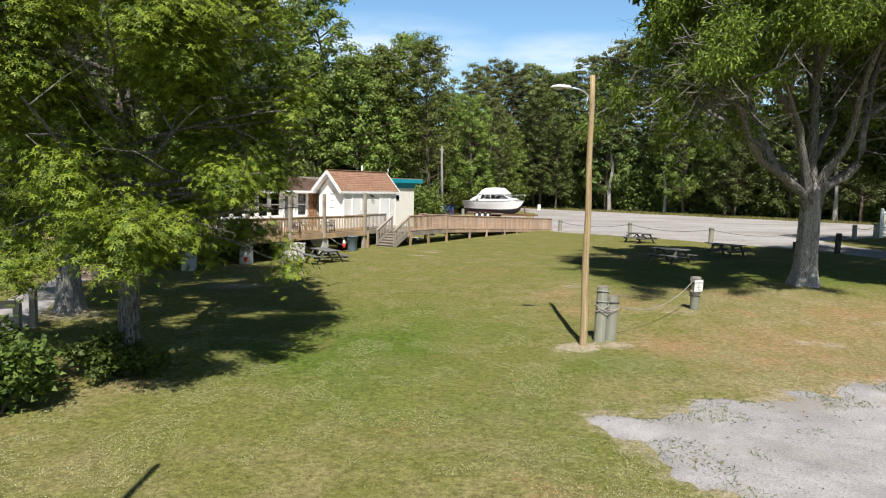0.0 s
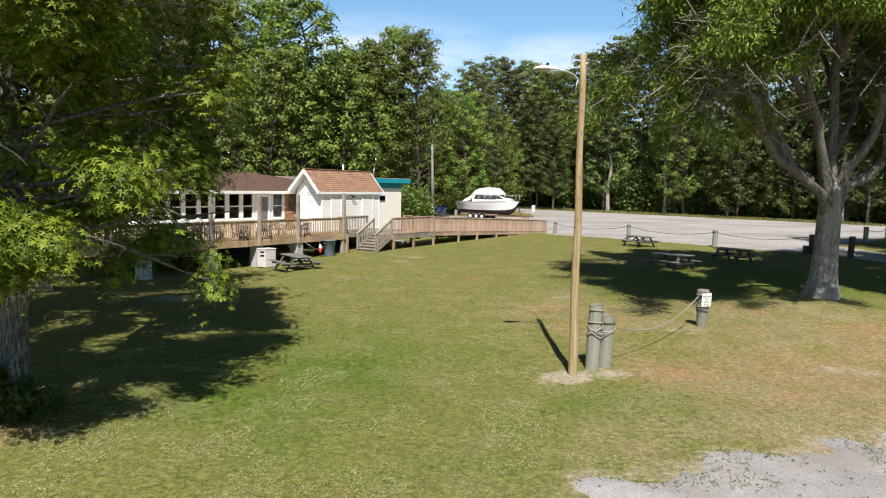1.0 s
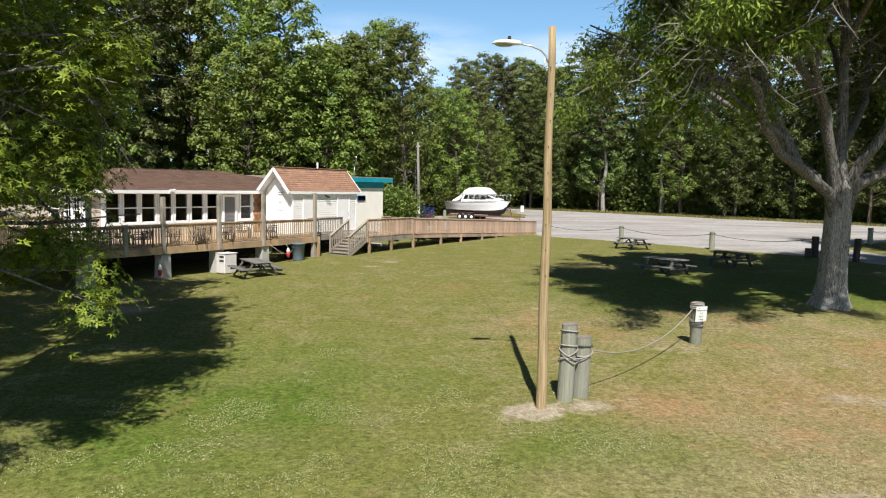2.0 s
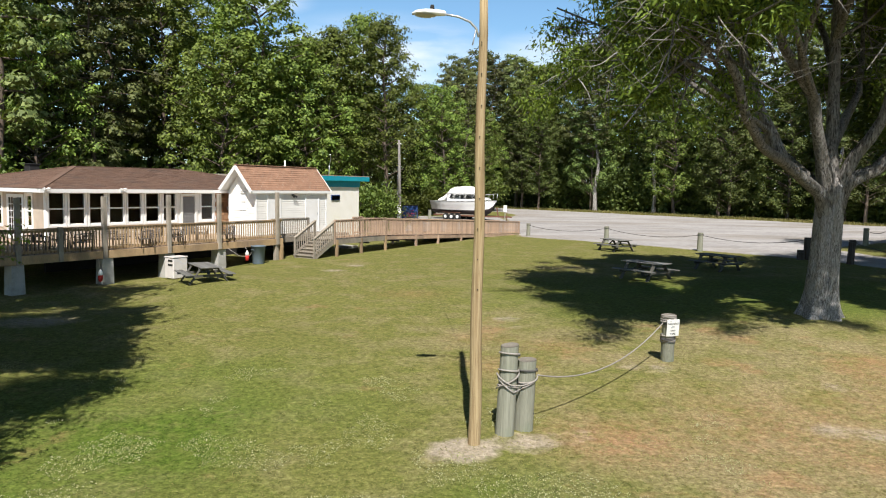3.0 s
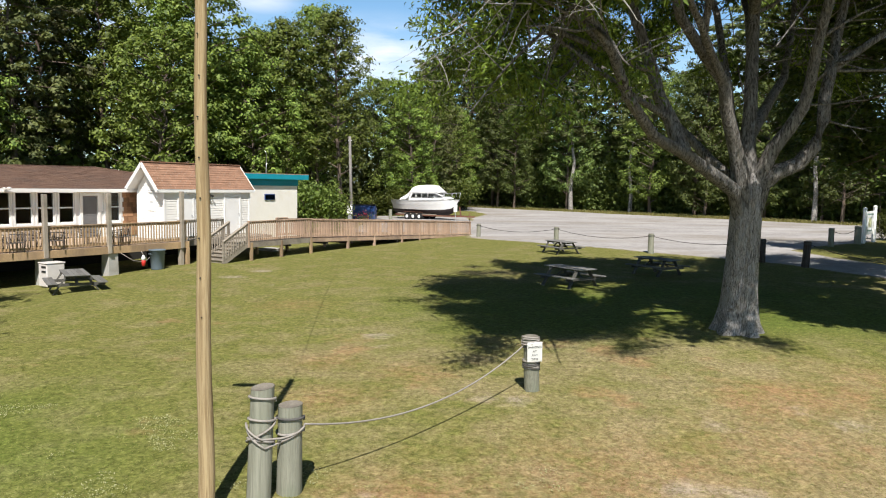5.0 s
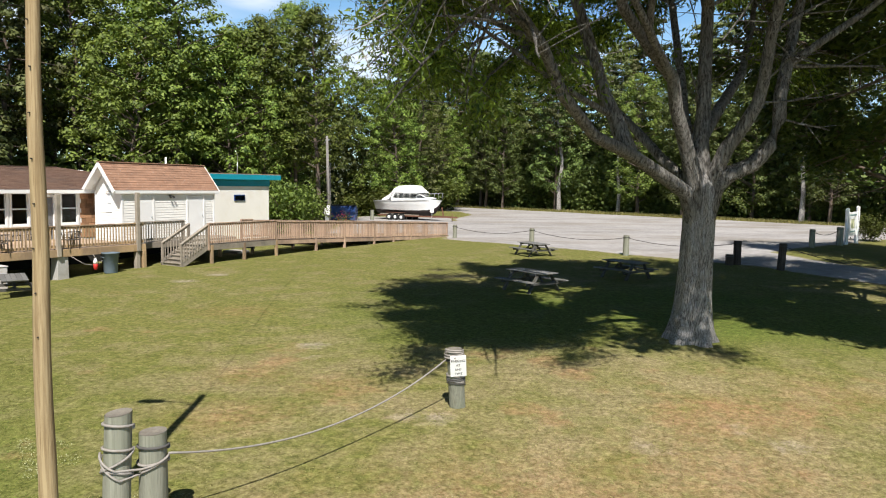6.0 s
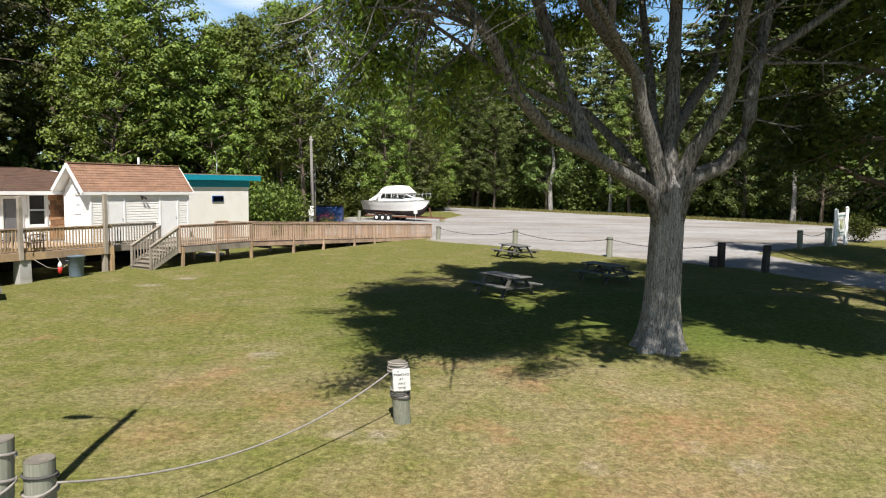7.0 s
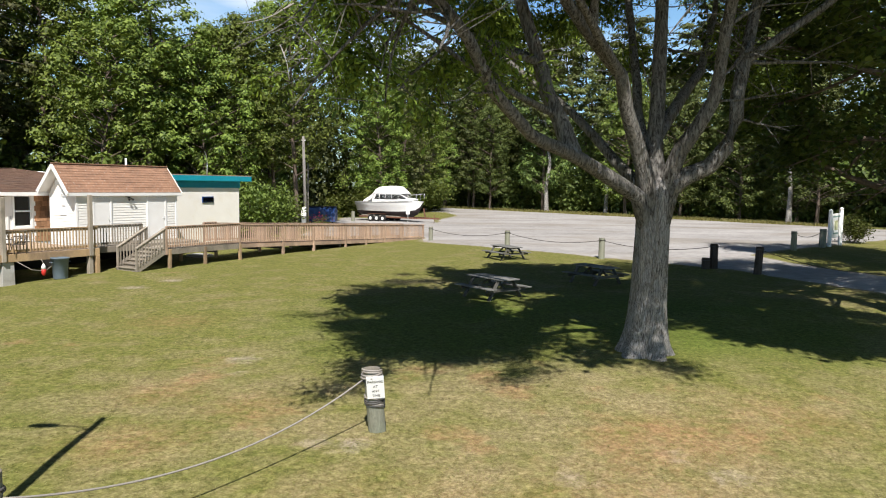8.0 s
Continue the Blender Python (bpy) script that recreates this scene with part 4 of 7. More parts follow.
for k in range(steps):
    x, z = S0 + run * k, zb + rise * (k + 1)
    part("tread", box(x - 0.03, x + run, SB0 + 0.05, SB1 - 0.05, z - 0.04, z, bevel=0.006), M_WOOD_GREY, stairs)
    part("riser", box(x + 0.02, x + 0.04, SB0 + 0.05, SB1 - 0.05, z - rise, z - 0.04), M_WOOD_GREY, stairs)
for y in (SB0 + 0.02, SB1 - 0.02):
    part("stringer", beam((S0 - 0.05, y, zb + 0.02), (S1, y, zt - 0.08), 0.04, 0.24), M_WOOD_GREY, stairs)
    rail(stairs, (S0 - 0.02, y, zb + 0.1), (S1, y, zt + 0.02), (0.02, 0.98), M_WOOD_GREY, M_WOOD_GREY, 0.86, 0.13, 0.085, 0.2)

ramp = thing("ramp", "long pinkish timber access ramp with baluster railings", "ramp", (44, 25.3, gz(44, 25.3)), HOUSE)
R0, R1, RE, RF, RK = 34.40, 38.40, 53.85, 24.60, 26.20


def ramp_z(a):
    return 1.10 if a < R1 else 1.10 - (a - R1) * (1.10 - 0.50) / (RE - R1)


tagged(part("decking", boards(R0, 37.6, RF + 0.04, 26.36, 1.10, along="y"), M_WOOD_GREY, ramp), kind="stuff")
tagged(part("decking", boards(R1 - 0.8, R1, RF + 0.04, RK, 1.10, along="y"), M_WOOD_RED, ramp), kind="stuff")
tagged(part("decking", boards(R1, RE, RF + 0.04, RK, 1.10, ramp_z(RE), along="y"), M_WOOD_RED, ramp), kind="stuff")
for y in (RF, RK):
    m0 = M_WOOD_GREY if y == RF else M_WOOD_RED
    x0 = R0 if y == RF else 37.7
    part("rim_beam", beam((x0, y, 1.10 - 0.13), (R1, y, 1.10 - 0.13), 0.045, 0.24), m0, ramp)
    part("rim_beam", beam((R1, y, 1.10 - 0.13), (RE, y, ramp_z(RE) - 0.08), 0.045, 0.18), M_WOOD_RED, ramp)
    rail(ramp, (x0, y, 1.10), (R1, y, 1.10), (0, 1), M_WOOD_RED, M_WOOD_RED, 0.93)
    stops = [(a - R1) / (RE - R1) for a in (41.2, 43.43, 46.02, 47.85, 49.64, 51.46, 53.8)]
    rail(ramp, (R1, y, 1.10), (RE, y, ramp_z(RE)), stops, M_WOOD_RED, M_WOOD_RED, 0.88)
    for a in (34.55, 36.4, 38.4, 41.2, 43.43, 46.02, 47.85, 49.64, 51.46):
        g = gz(a, y)
        if ramp_z(a) - 0.2 > g + 0.03:
            part("leg", box(a - 0.06, a + 0.06, y - 0.06, y + 0.06, g - 0.1, ramp_z(a) - 0.03, bevel=0.008), M_WOOD_TAN if a < 39 else M_WOOD_RED, ramp)
# cross beams near black: the shade under the ramp is in their colour
for a in (37.0, 39.6, 41.2, 43.4, 45.6):
    part("cross_beam", box(a - 0.05, a + 0.05, RF, RK + 0.4, ramp_z(a) - 0.34, ramp_z(a) - 0.18), M_DARK, ramp)
part("footing", box(37.8, 38.6, 26.6, 27.6, gz(38, 27) - 0.1, gz(38, 27) + 0.12, bevel=0.02), M_CONCRETE, ramp, "pale concrete strip")


# ---- trees ----
def leaf_mesh(name, centres, size, shape, mat, seed, upward=0.5, dirs=None):
    """Many single leaves, each its own small folded blade, in one mesh."""
    rng = np.random.default_rng(seed)
    c = np.asarray(centres, float)
    n = len(c)
    nor = rng.normal(size=(n, 3))
    nor /= np.linalg.norm(nor, axis=1)[:, None]
    nor[:, 2] = np.abs(nor[:, 2]) * 0.7 + upward
    nor /= np.linalg.norm(nor, axis=1)[:, None]
    t = rng.normal(size=(n, 3))
    if dirs is not None:
        t = t * 0.6 + dirs
    t -= nor * (t * nor).sum(1)[:, None]
    t /= np.linalg.norm(t, axis=1)[:, None] + 1e-9
    s = np.cross(nor, t)
    k = (size[0] + (size[1] - size[0]) * rng.random(n))[:, None]
    if shape == "star":
        pts = [(-0.05, -0.14, 0.0)]
        for i in range(5):
            a, b = radians(-112 + 56 * i), radians(-112 + 56 * i + 28)
            r = 0.56 if i in (1, 2, 3) else 0.44
            pts.append((r * math.sin(a), r * math.cos(a), -0.06))
            pts.append((0.17 * math.sin(b), 0.17 * math.cos(b), 0.04) if i < 4 else (0.05, -0.14, 0.0))
        idx = [(2 * i, 2 * i + 1, 2 * i + 2) for i in range(5)] + [(2, 6, 0)]
    elif shape == "narrow":
        pts = [(0, -0.5, 0), (0.15, 0.0, 0.05), (0, 0.5, -0.06), (-0.15, 0.0, 0.05)]
        idx = [(0, 1, 2), (0, 2, 3)]
    elif shape == "tuft":
        pts = [(0, -0.4, 0), (0.42, 0.05, 0.2), (0.12, 0.12, 0.0), (0, 0.55, 0.12), (-0.12, 0.12, 0.0), (-0.42, 0.05, 0.2)]
        idx = [(0, 1, 2), (0, 2, 4), (2, 3, 4), (0, 4, 5)]
    elif shape == "chip":
        pts = [(-0.34, -0.35, 0.03), (0.34, -0.2, -0.03), (0.02, 0.55, 0.05)]
        idx = [(0, 1, 2)]
    elif shape == "blade":
        pts = [(-0.085, -0.5, 0), (0.085, -0.5, 0.02), (0.03, 0.5, 0.1)]
        idx = [(0, 1, 2)]
    else:
        pts = [(0, -0.5, 0), (0.33, 0.0, 0.1), (0, 0.5, -0.08), (-0.33, 0.0, 0.1)]
        idx = [(0, 1, 2), (0, 2, 3)]
    m = len(pts)
    co = np.empty((n, m, 3))
    for i, (u, v, w) in enumerate(pts):
        co[:, i] = c + k * (u * s + v * t + w * nor)
    tri = (np.arange(n)[:, None, None] * m + np.array(idx)[None]).reshape(-1, 3)
    me = bpy.data.meshes.new(name)
    me.vertices.add(n * m)
    me.vertices.foreach_set("co", co.ravel())
    me.loops.add(tri.size)
    me.loops.foreach_set("vertex_index", tri.ravel())
    me.polygons.add(len(tri))
    me.polygons.foreach_set("loop_start", np.arange(len(tri)) * 3)
    me.update(calc_edges=True)
    me.materials.append(mat)
    return me


def hang(name, me, parent, label="", kind=""):
    """Puts ready mesh data, built about the thing's own base, under it."""
    ob = new(name, me)
    ob.parent = parent
    BASES[ob.name] = BASES[parent.name]
    return tagged(ob, label, kind=kind)


def grow(rnd, p, d, length, r, level, bm, tips, spread=0.7, lift=0.15, seg=7, kids=4):
    """A limb that bends, tapers and forks; its ends are added to tips."""
    p, d = Vector(p), Vector(d).normalized()
    pts, rad = [p.copy()], [r]
    n = 5
    for k in range(n):
        d = (d + Vector((rnd.uniform(-1, 1), rnd.uniform(-1, 1), rnd.uniform(-0.7, 1))) * 0.16 + Vector((0, 0, lift * 0.25))).normalized()
        p = p + d * (length / n)
        pts.append(p.copy())
        rad.append(r * (1 - 0.7 * (k + 1) / n))
    tube(pts, rad, seg if level > 1 else 5 if level else 4, bm, caps=False)
    if level == 0:
        tips.extend(pts[2:])
        return
    for k in range(kids):
        t = 0.3 + 0.7 * (k + rnd.random()) / kids
        i = min(n - 1, int(t * n))
        s = pts[i].lerp(pts[i + 1], t * n - i)
        side_d = Vector((rnd.uniform(-1, 1), rnd.uniform(-1, 1), rnd.uniform(-0.6, 0.8))).normalized()
        nd = (d * (1 - spread) + side_d * spread * 1.3).normalized()
        grow(rnd, s, nd, length * rnd.uniform(0.45, 0.65), rad[i] * 0.6, level - 1, bm, tips, spread, lift, seg, kids)
    tips.extend(pts[-2:])


def cluster(tips, per, sigma, seed, drop=0.0):
    """Leaf places strewn round limb ends."""
    rng = np.random.default_rng(seed)
    t = np.repeat(np.array([list(v) for v in tips]), per, axis=0)
    q = rng.normal(size=t.shape) * sigma
    q[:, 2] *= 0.75
    q[:, 2] -= drop
    return t + q, q


def flare(x, y, r, z0, height, lobes, seed, seg=24, lean=(0, 0), furrow=0.0):
    """A trunk with root flare and ribs, in rings; furrow is the depth of its bark's grooves."""
    bm = bmesh.new()
    rnd = random.Random(seed)
    ph = [rnd.uniform(0, 6.28) for _ in range(4)]
    rings = []
    n = 14
    if furrow:
        seg, n = 150, 60
    for j in range(n + 1):
        t = j / n
        z = z0 + height * t
        rr = r * (1 + 0.55 * math.exp(-t * 9) - 0.12 * t) * (1.0 if t < 0.86 else math.sqrt(max(0.03, 1 - ((t - 0.86) / 0.145) ** 2)))
        ring = []
        for k in range(seg):
            a = 2 * math.pi * k / seg
            w = 1 + (0.05 + 0.16 * math.exp(-t * 8)) * math.sin(lobes * a + ph[0]) + 0.035 * math.sin(7 * a + ph[1] + t * 2) + 0.02 * math.sin(13 * a + ph[2])
            q = rr * w
            if furrow:
                # long plates of bark parted by grooves that run and join up the trunk
                u, v = math.cos(a) * 8.5, math.sin(a) * 8.5
                ridge = abs(noise.noise((u, v, z * 2.0))) + 0.5 * abs(noise.noise((u * 2.1, v * 2.1, z * 3.4 + 5)))
                q += furrow * (min(1.0, ridge * 3.2) - 0.75)
            ring.append(bm.verts.new((x + lean[0] * t + q * math.cos(a), y + lean[1] * t + q * math.sin(a), z)))
        rings.append(ring)
    for q, s in zip(rings, rings[1:]):
        for k in range(seg):
            bm.faces.new((q[k], q[(k + 1) % seg], s[(k + 1) % seg], s[k])).smooth = True
    bm.faces.new(rings[-1])
    return bm


# the broad many-stemmed shade tree beside the tables
X, Y = 13.57, 27.3
g = ground_z(X, Y)
shade = thing("shade_tree", "broad spreading shade tree with grey furrowed bark and many stems", "tree", (X, Y, g))
part("trunk", flare(X, Y, 0.385, g - 0.08, 3.95, 5, 3, lean=(0.12, 0.0), furrow=0.03), M_BARK, shade, "thick grey furrowed trunk")
rnd = random.Random(11)
LEFT_STEMS = (
    (((13.27, 27.1, 3.7), (12.76, 26.8, 3.98), (12.25, 26.4, 4.22), (11.69, 25.9, 4.47), (10.66, 24.9, 4.8), (9.92, 24.1, 5.43), (9.44, 23.5, 6.18), (8.3, 22.6, 7.3), (7.5, 21.9, 8.2)), 0.165),
    (((11.6, 25.85, 4.5), (11.38, 26.0, 5.15), (11.12, 26.1, 5.7), (10.97, 26.2, 6.3), (10.59, 26.4, 7.52), (10.1, 26.5, 9.0), (9.4, 26.4, 10.8), (8.8, 26.0, 12.0)), 0.15),
    (((13.42, 27.1, 4.1), (13.11, 26.9, 4.85), (12.8, 26.6, 5.51), (12.64, 26.4, 6.09), (11.96, 26.0, 6.71), (11.33, 25.6, 7.34), (10.6, 24.8, 8.6), (9.8, 23.9, 10.5)), 0.17),
    (((13.45, 27.5, 3.9), (12.2, 29.0, 5.6), (10.2, 31.0, 7.6), (8.6, 33.0, 9.2)), 0.13),
)
MIDDLE_STEMS = (
    (((13.66, 27.3, 3.9), (13.72, 27.5, 5.5), (13.79, 27.7, 6.72), (13.86, 27.9, 7.96), (13.8, 28.0, 10.5), (13.6, 27.9, 13.4)), 0.205),
    (((13.35, 27.3, 4.4), (13.46, 28.2, 6.18), (13.5, 28.8, 7.16), (13.52, 29.4, 8.31), (13.2, 30.6, 10.5), (12.4, 32.0, 12.0)), 0.13),
    (((13.72, 27.5, 5.0), (14.18, 27.9, 5.57), (14.61, 28.3, 6.09), (15.1, 28.8, 6.61), (15.71, 29.8, 7.92), (16.6, 31.4, 10.2)), 0.125),
)
RIGHT_STEMS = (
    (((13.85, 27.2, 4.0), (14.09, 27.0, 4.7), (14.35, 26.8, 5.16), (14.6, 26.7, 5.66), (14.66, 26.6, 6.1), (14.64, 26.3, 7.04), (14.9, 25.2, 10.0), (15.4, 24.2, 12.0)), 0.175),
    (((13.95, 27.2, 3.85), (14.27, 27.1, 4.16), (14.7, 27.0, 4.36), (15.0, 26.9, 4.77), (15.18, 26.9, 5.35), (15.22, 27.0, 5.88), (15.38, 27.1, 6.53), (15.78, 27.5, 7.9), (16.3, 27.4, 10.2), (17.2, 27.2, 12.0)), 0.19),
)
BRANCHES = (
    (((12.64, 26.4, 6.09), (11.0, 24.4, 7.6), (9.4, 22.4, 8.4), (7.6, 21.0, 9.0)), 0.08),
    (((11.3, 26.0, 5.26), (10.43, 25.2, 5.54), (9.7, 24.4, 5.8), (8.6, 24.2, 6.5), (7.4, 24.0, 7.2)), 0.055),
    (((10.97, 26.2, 6.3), (10.28, 25.4, 6.31), (9.5, 24.6, 6.49), (9.0, 24.0, 6.76), (8.0, 23.2, 7.6), (7.0, 22.6, 8.4)), 0.06),
    (((10.97, 26.2, 6.3), (8.8, 27.2, 7.4), (7.2, 27.8, 8.2), (6.2, 28.2, 8.7)), 0.075),
    (((14.9, 25.2, 10.0), (16.2, 23.4, 10.4), (17.2, 22.2, 10.6), (18.4, 21.2, 10.8)), 0.08),
    (((15.38, 27.1, 6.53), (17.6, 27.0, 8.2), (19.6, 27.4, 9.2), (21.4, 27.6, 9.8)), 0.08),
    (((13.86, 27.9, 7.96), (13.0, 24.6, 9.6), (12.4, 21.8, 10.4)), 0.09),
)
UPPER_BRANCHES = (
    (((13.8, 27.7, 6.9), (14.6, 30.4, 9.0), (14.4, 33.6, 10.6), (14.0, 36.0, 11.0)), 0.10),
    (((16.2, 23.4, 10.4), (17.8, 23.0, 10.2), (19.6, 22.2, 9.8), (21.4, 21.0, 9.4)), 0.07),
    (((15.85, 27.5, 8.3), (18.2, 25.6, 9.4), (20.4, 24.4, 10.0)), 0.08),
    (((13.8, 28.0, 10.5), (14.8, 24.4, 11.6), (15.6, 21.6, 11.8)), 0.08),
    (((11.96, 26.0, 6.71), (11.7, 24.2, 9.0), (11.3, 22.4, 10.8), (11.0, 21.0, 11.6)), 0.07),
    (((10.6, 24.8, 8.6), (10.0, 23.0, 10.0), (9.6, 21.4, 10.8)), 0.06),
    (((13.8, 28.0, 10.5), (13.2, 25.4, 11.4), (13.0, 23.0, 11.8)), 0.07),
    (((14.8, 24.4, 11.6), (14.4, 22.2, 11.3), (14.0, 20.6, 10.9)), 0.06),
    (((12.4, 21.8, 10.4), (12.3, 20.7, 10.3), (12.2, 19.8, 10.1)), 0.05),
    
)
tips, sprays = [], []
for pts, r in LEFT_STEMS + MIDDLE_STEMS + RIGHT_STEMS + BRANCHES + UPPER_BRANCHES:
    n = len(pts)
    fine_pts = []
    for a, b in zip(pts, pts[1:]):
        cut = 3 if (Vector(b) - Vector(a)).length > 1.3 else 1
        for k in range(cut):
            v = Vector(a).lerp(Vector(b), k / cut)
            fine_pts.append(v + Vector((rnd.uniform(-1, 1), rnd.uniform(-1, 1), 0)) * (0.05 if k else 0.0))
    fine_pts.append(Vector(pts[-1]))
    if pts[0][2] < 4.45 and math.hypot(pts[0][0] - X, pts[0][1] - Y) < 0.6:
        # the stem grows out of the trunk's shoulder
        fine_pts.insert(0, Vector((X + 0.1 + (pts[0][0] - X - 0.1) * 0.2, Y + (pts[0][1] - Y) * 0.3, 2.9)))
    m = len(fine_pts)
    bm = tube(fine_pts, [r * (1 - 0.68 * k / (m - 1)) * (1.0 + 0.3 * math.exp(-k * 0.7)) for k in range(m)], 14, caps=False)
    own_twigs = bmesh.new()
    for k in range(4, m - 1):
        low_part = fine_pts[k].z < 6.3
        inner = fine_pts[k].z < 8.2 and fine_pts[k].x > 10.5 and fine_pts[k].y < 29
        for _ in range((1 if rnd.random() < 0.25 else 0) if inner else (1 if rnd.random() < 0.55 else 0) if low_part else 3):
            d = (fine_pts[k + 1] - fine_pts[k]).normalized()
            out = (fine_pts[k] - Vector((X, Y, 8))) * Vector((1, 1, 0.15))
            if out.length > 1e-3:
                out = out.normalized()
            grow(rnd, fine_pts[k], d * 0.3 + out * 0.55 + Vector((rnd.uniform(-1, 1), rnd.uniform(-1, 1), rnd.uniform(-0.7, 0.7))) * 0.9, rnd.uniform(1.7, 3.0) * (0.75 + 0.5 * k / m) * (0.6 if low_part else 1.0), r * (0.2 if low_part else 0.36) * (1 - 0.5 * k / m), 1, own_twigs, tips, 0.75, 0.0, 6, 4)
    past = [v for v in own_twigs.verts if v.co.z > 7 and ((v.co.x - X) / (7.7 if v.co.x < X else 9.5)) ** 2 + ((v.co.y - Y - 0.3) / (9.9 if v.co.y > Y else 10.2)) ** 2 + (max(0.0, v.co.z - 8.5) / 7.4) ** 2 > 1]
    bmesh.ops.delete(own_twigs, geom=past, context="VERTS")
    stem = part("stem", bm, M_BARK_SHADED, shade, smooth_faces=True)
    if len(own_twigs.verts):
        tagged(part("twig", own_twigs, M_BARK_SHADED, stem, smooth_faces=True), kind="stuff")
# leafy boughs that droop towards the lawn
for a, b, c in (((9.1, 26.0, 7.4), (7.4, 25.2, 7.2), (6.3, 24.4, 5.9)), ((10.2, 26.3, 6.0), (9.2, 24.7, 6.4), (8.2, 23.4, 5.4)), 
                ((8.4, 27.2, 7.4), (6.9, 27.0, 7.0), (5.9, 26.9, 6.0)), ((8.6, 33.0, 9.2), (7.2, 32.2, 7.6), (6.4, 31.7, 6.3)), ((10.2, 31.0, 7.4), (9.2, 30.2, 6.6), (8.6, 29.6, 5.6)),
                ((9.4, 22.4, 8.4), (8.2, 21.4, 8.0), (7.4, 20.8, 7.2)), ((8.2, 21.4, 8.4), (7.6, 20.2, 8.2), (7.2, 19.2, 7.6)),
                ((12.4, 21.8, 10.4), (11.4, 20.2, 9.6), (10.6, 19.0, 8.6)), ((10.6, 24.4, 12.0), (9.4, 21.4, 10.4), (8.6, 19.6, 9.2))):
    a, b, c = Vector(a), Vector(b), Vector(c)
    bm = bmesh.new()
    grow(rnd, a, b - a, (b - a).length, 0.045, 1, bm, sprays, 0.6, -0.1, 5, 4)
    grow(rnd, b, c - b, (c - b).length, 0.03, 1, bm, sprays, 0.6, -0.2, 5, 4)
    part("bough", bm, M_BARK_SHADED, shade, smooth_faces=True)
sprays = [t for t in sprays if t.z > 4.7 and rnd.random() < 0.27]
tips = [t for t in tips if t.z > 5.2 + 3.0 * smooth(8.0, 11.5, t.x) * (1 - smooth(28.0, 30.0, t.y)) + 2.2 * max(0.0, noise.noise((t.x * 0.33, t.y * 0.33, 2.0)) + 0.2) and t.z < 15.5 and ((t.x - X) / (7.7 if t.x < X else 9.4)) ** 2 + ((t.y - Y - 0.3) / (9.6 if t.y > Y else 10.0)) ** 2 + (max(0.0, t.z - 8.5) / 7.2) ** 2 < 1 + 0.25 * noise.noise((t.x * 0.5, t.y * 0.5, t.z * 0.5))]
# the crown is open inside, and its leaves hang in separate sprays
outer = [t for t in tips if ((t.x - X) / 9.5) ** 2 + ((t.y - Y) / 9.5) ** 2 + ((max(0.0, t.z - 5)) / 9.5) ** 2 > 0.2 or rnd.random() < 0.45]
outer = [t for t in outer if (noise.noise((t.x * 0.36, t.y * 0.36, t.z * 0.42)) > (-0.09 if t.z > 9.0 else 0.13)) and noise.noise((t.x * 0.85, t.y * 0.85, t.z * 0.95 + 9)) > -0.04]
full = [t for t in outer + sprays if t.z > 8.2]
pos, q = cluster([Vector(t) - Vector((X, Y, g)) for t in outer + sprays + full], 122, 0.28, 5, 0.10)
q = q / 0.29 * 0.5 + np.array([0, 0, -0.55])
hang("crown", leaf_mesh("crown", pos, (0.12, 0.205), "narrow", M_LEAF_SHADE, 21, 0.15, q), shade, "narrow green leaves in drooping sprays", "stuff")
high = [t for t in tips if t.z > 10.2 and noise.noise((t.x * 0.36, t.y * 0.36, t.z * 0.42)) > -0.12]
pos, q = cluster([Vector(t) - Vector((X, Y, g)) for t in high], 44, 0.36, 6, 0.10)
hang("upper_crown", leaf_mesh("upper_crown", pos, (0.26, 0.42), "leaf", M_LEAF_SHADE, 22, 0.3), shade, "", "stuff")
bm = bmesh.new()
low_tips = [t for t in tips if t.z < 9.5 and t.y < 30]
for _ in range(90):
    t = rnd.choice(low_tips)
    grow(rnd, t, (rnd.uniform(-1, 1), rnd.uniform(-1, 1), rnd.uniform(-0.8, 0.2)), 0.9, 0.014, 1, bm, [], 0.8, -0.1, 4, 3)
tagged(part("dead_twig", bm, M_TWIG, shade, "bare pale dead twigs"), kind="stuff")


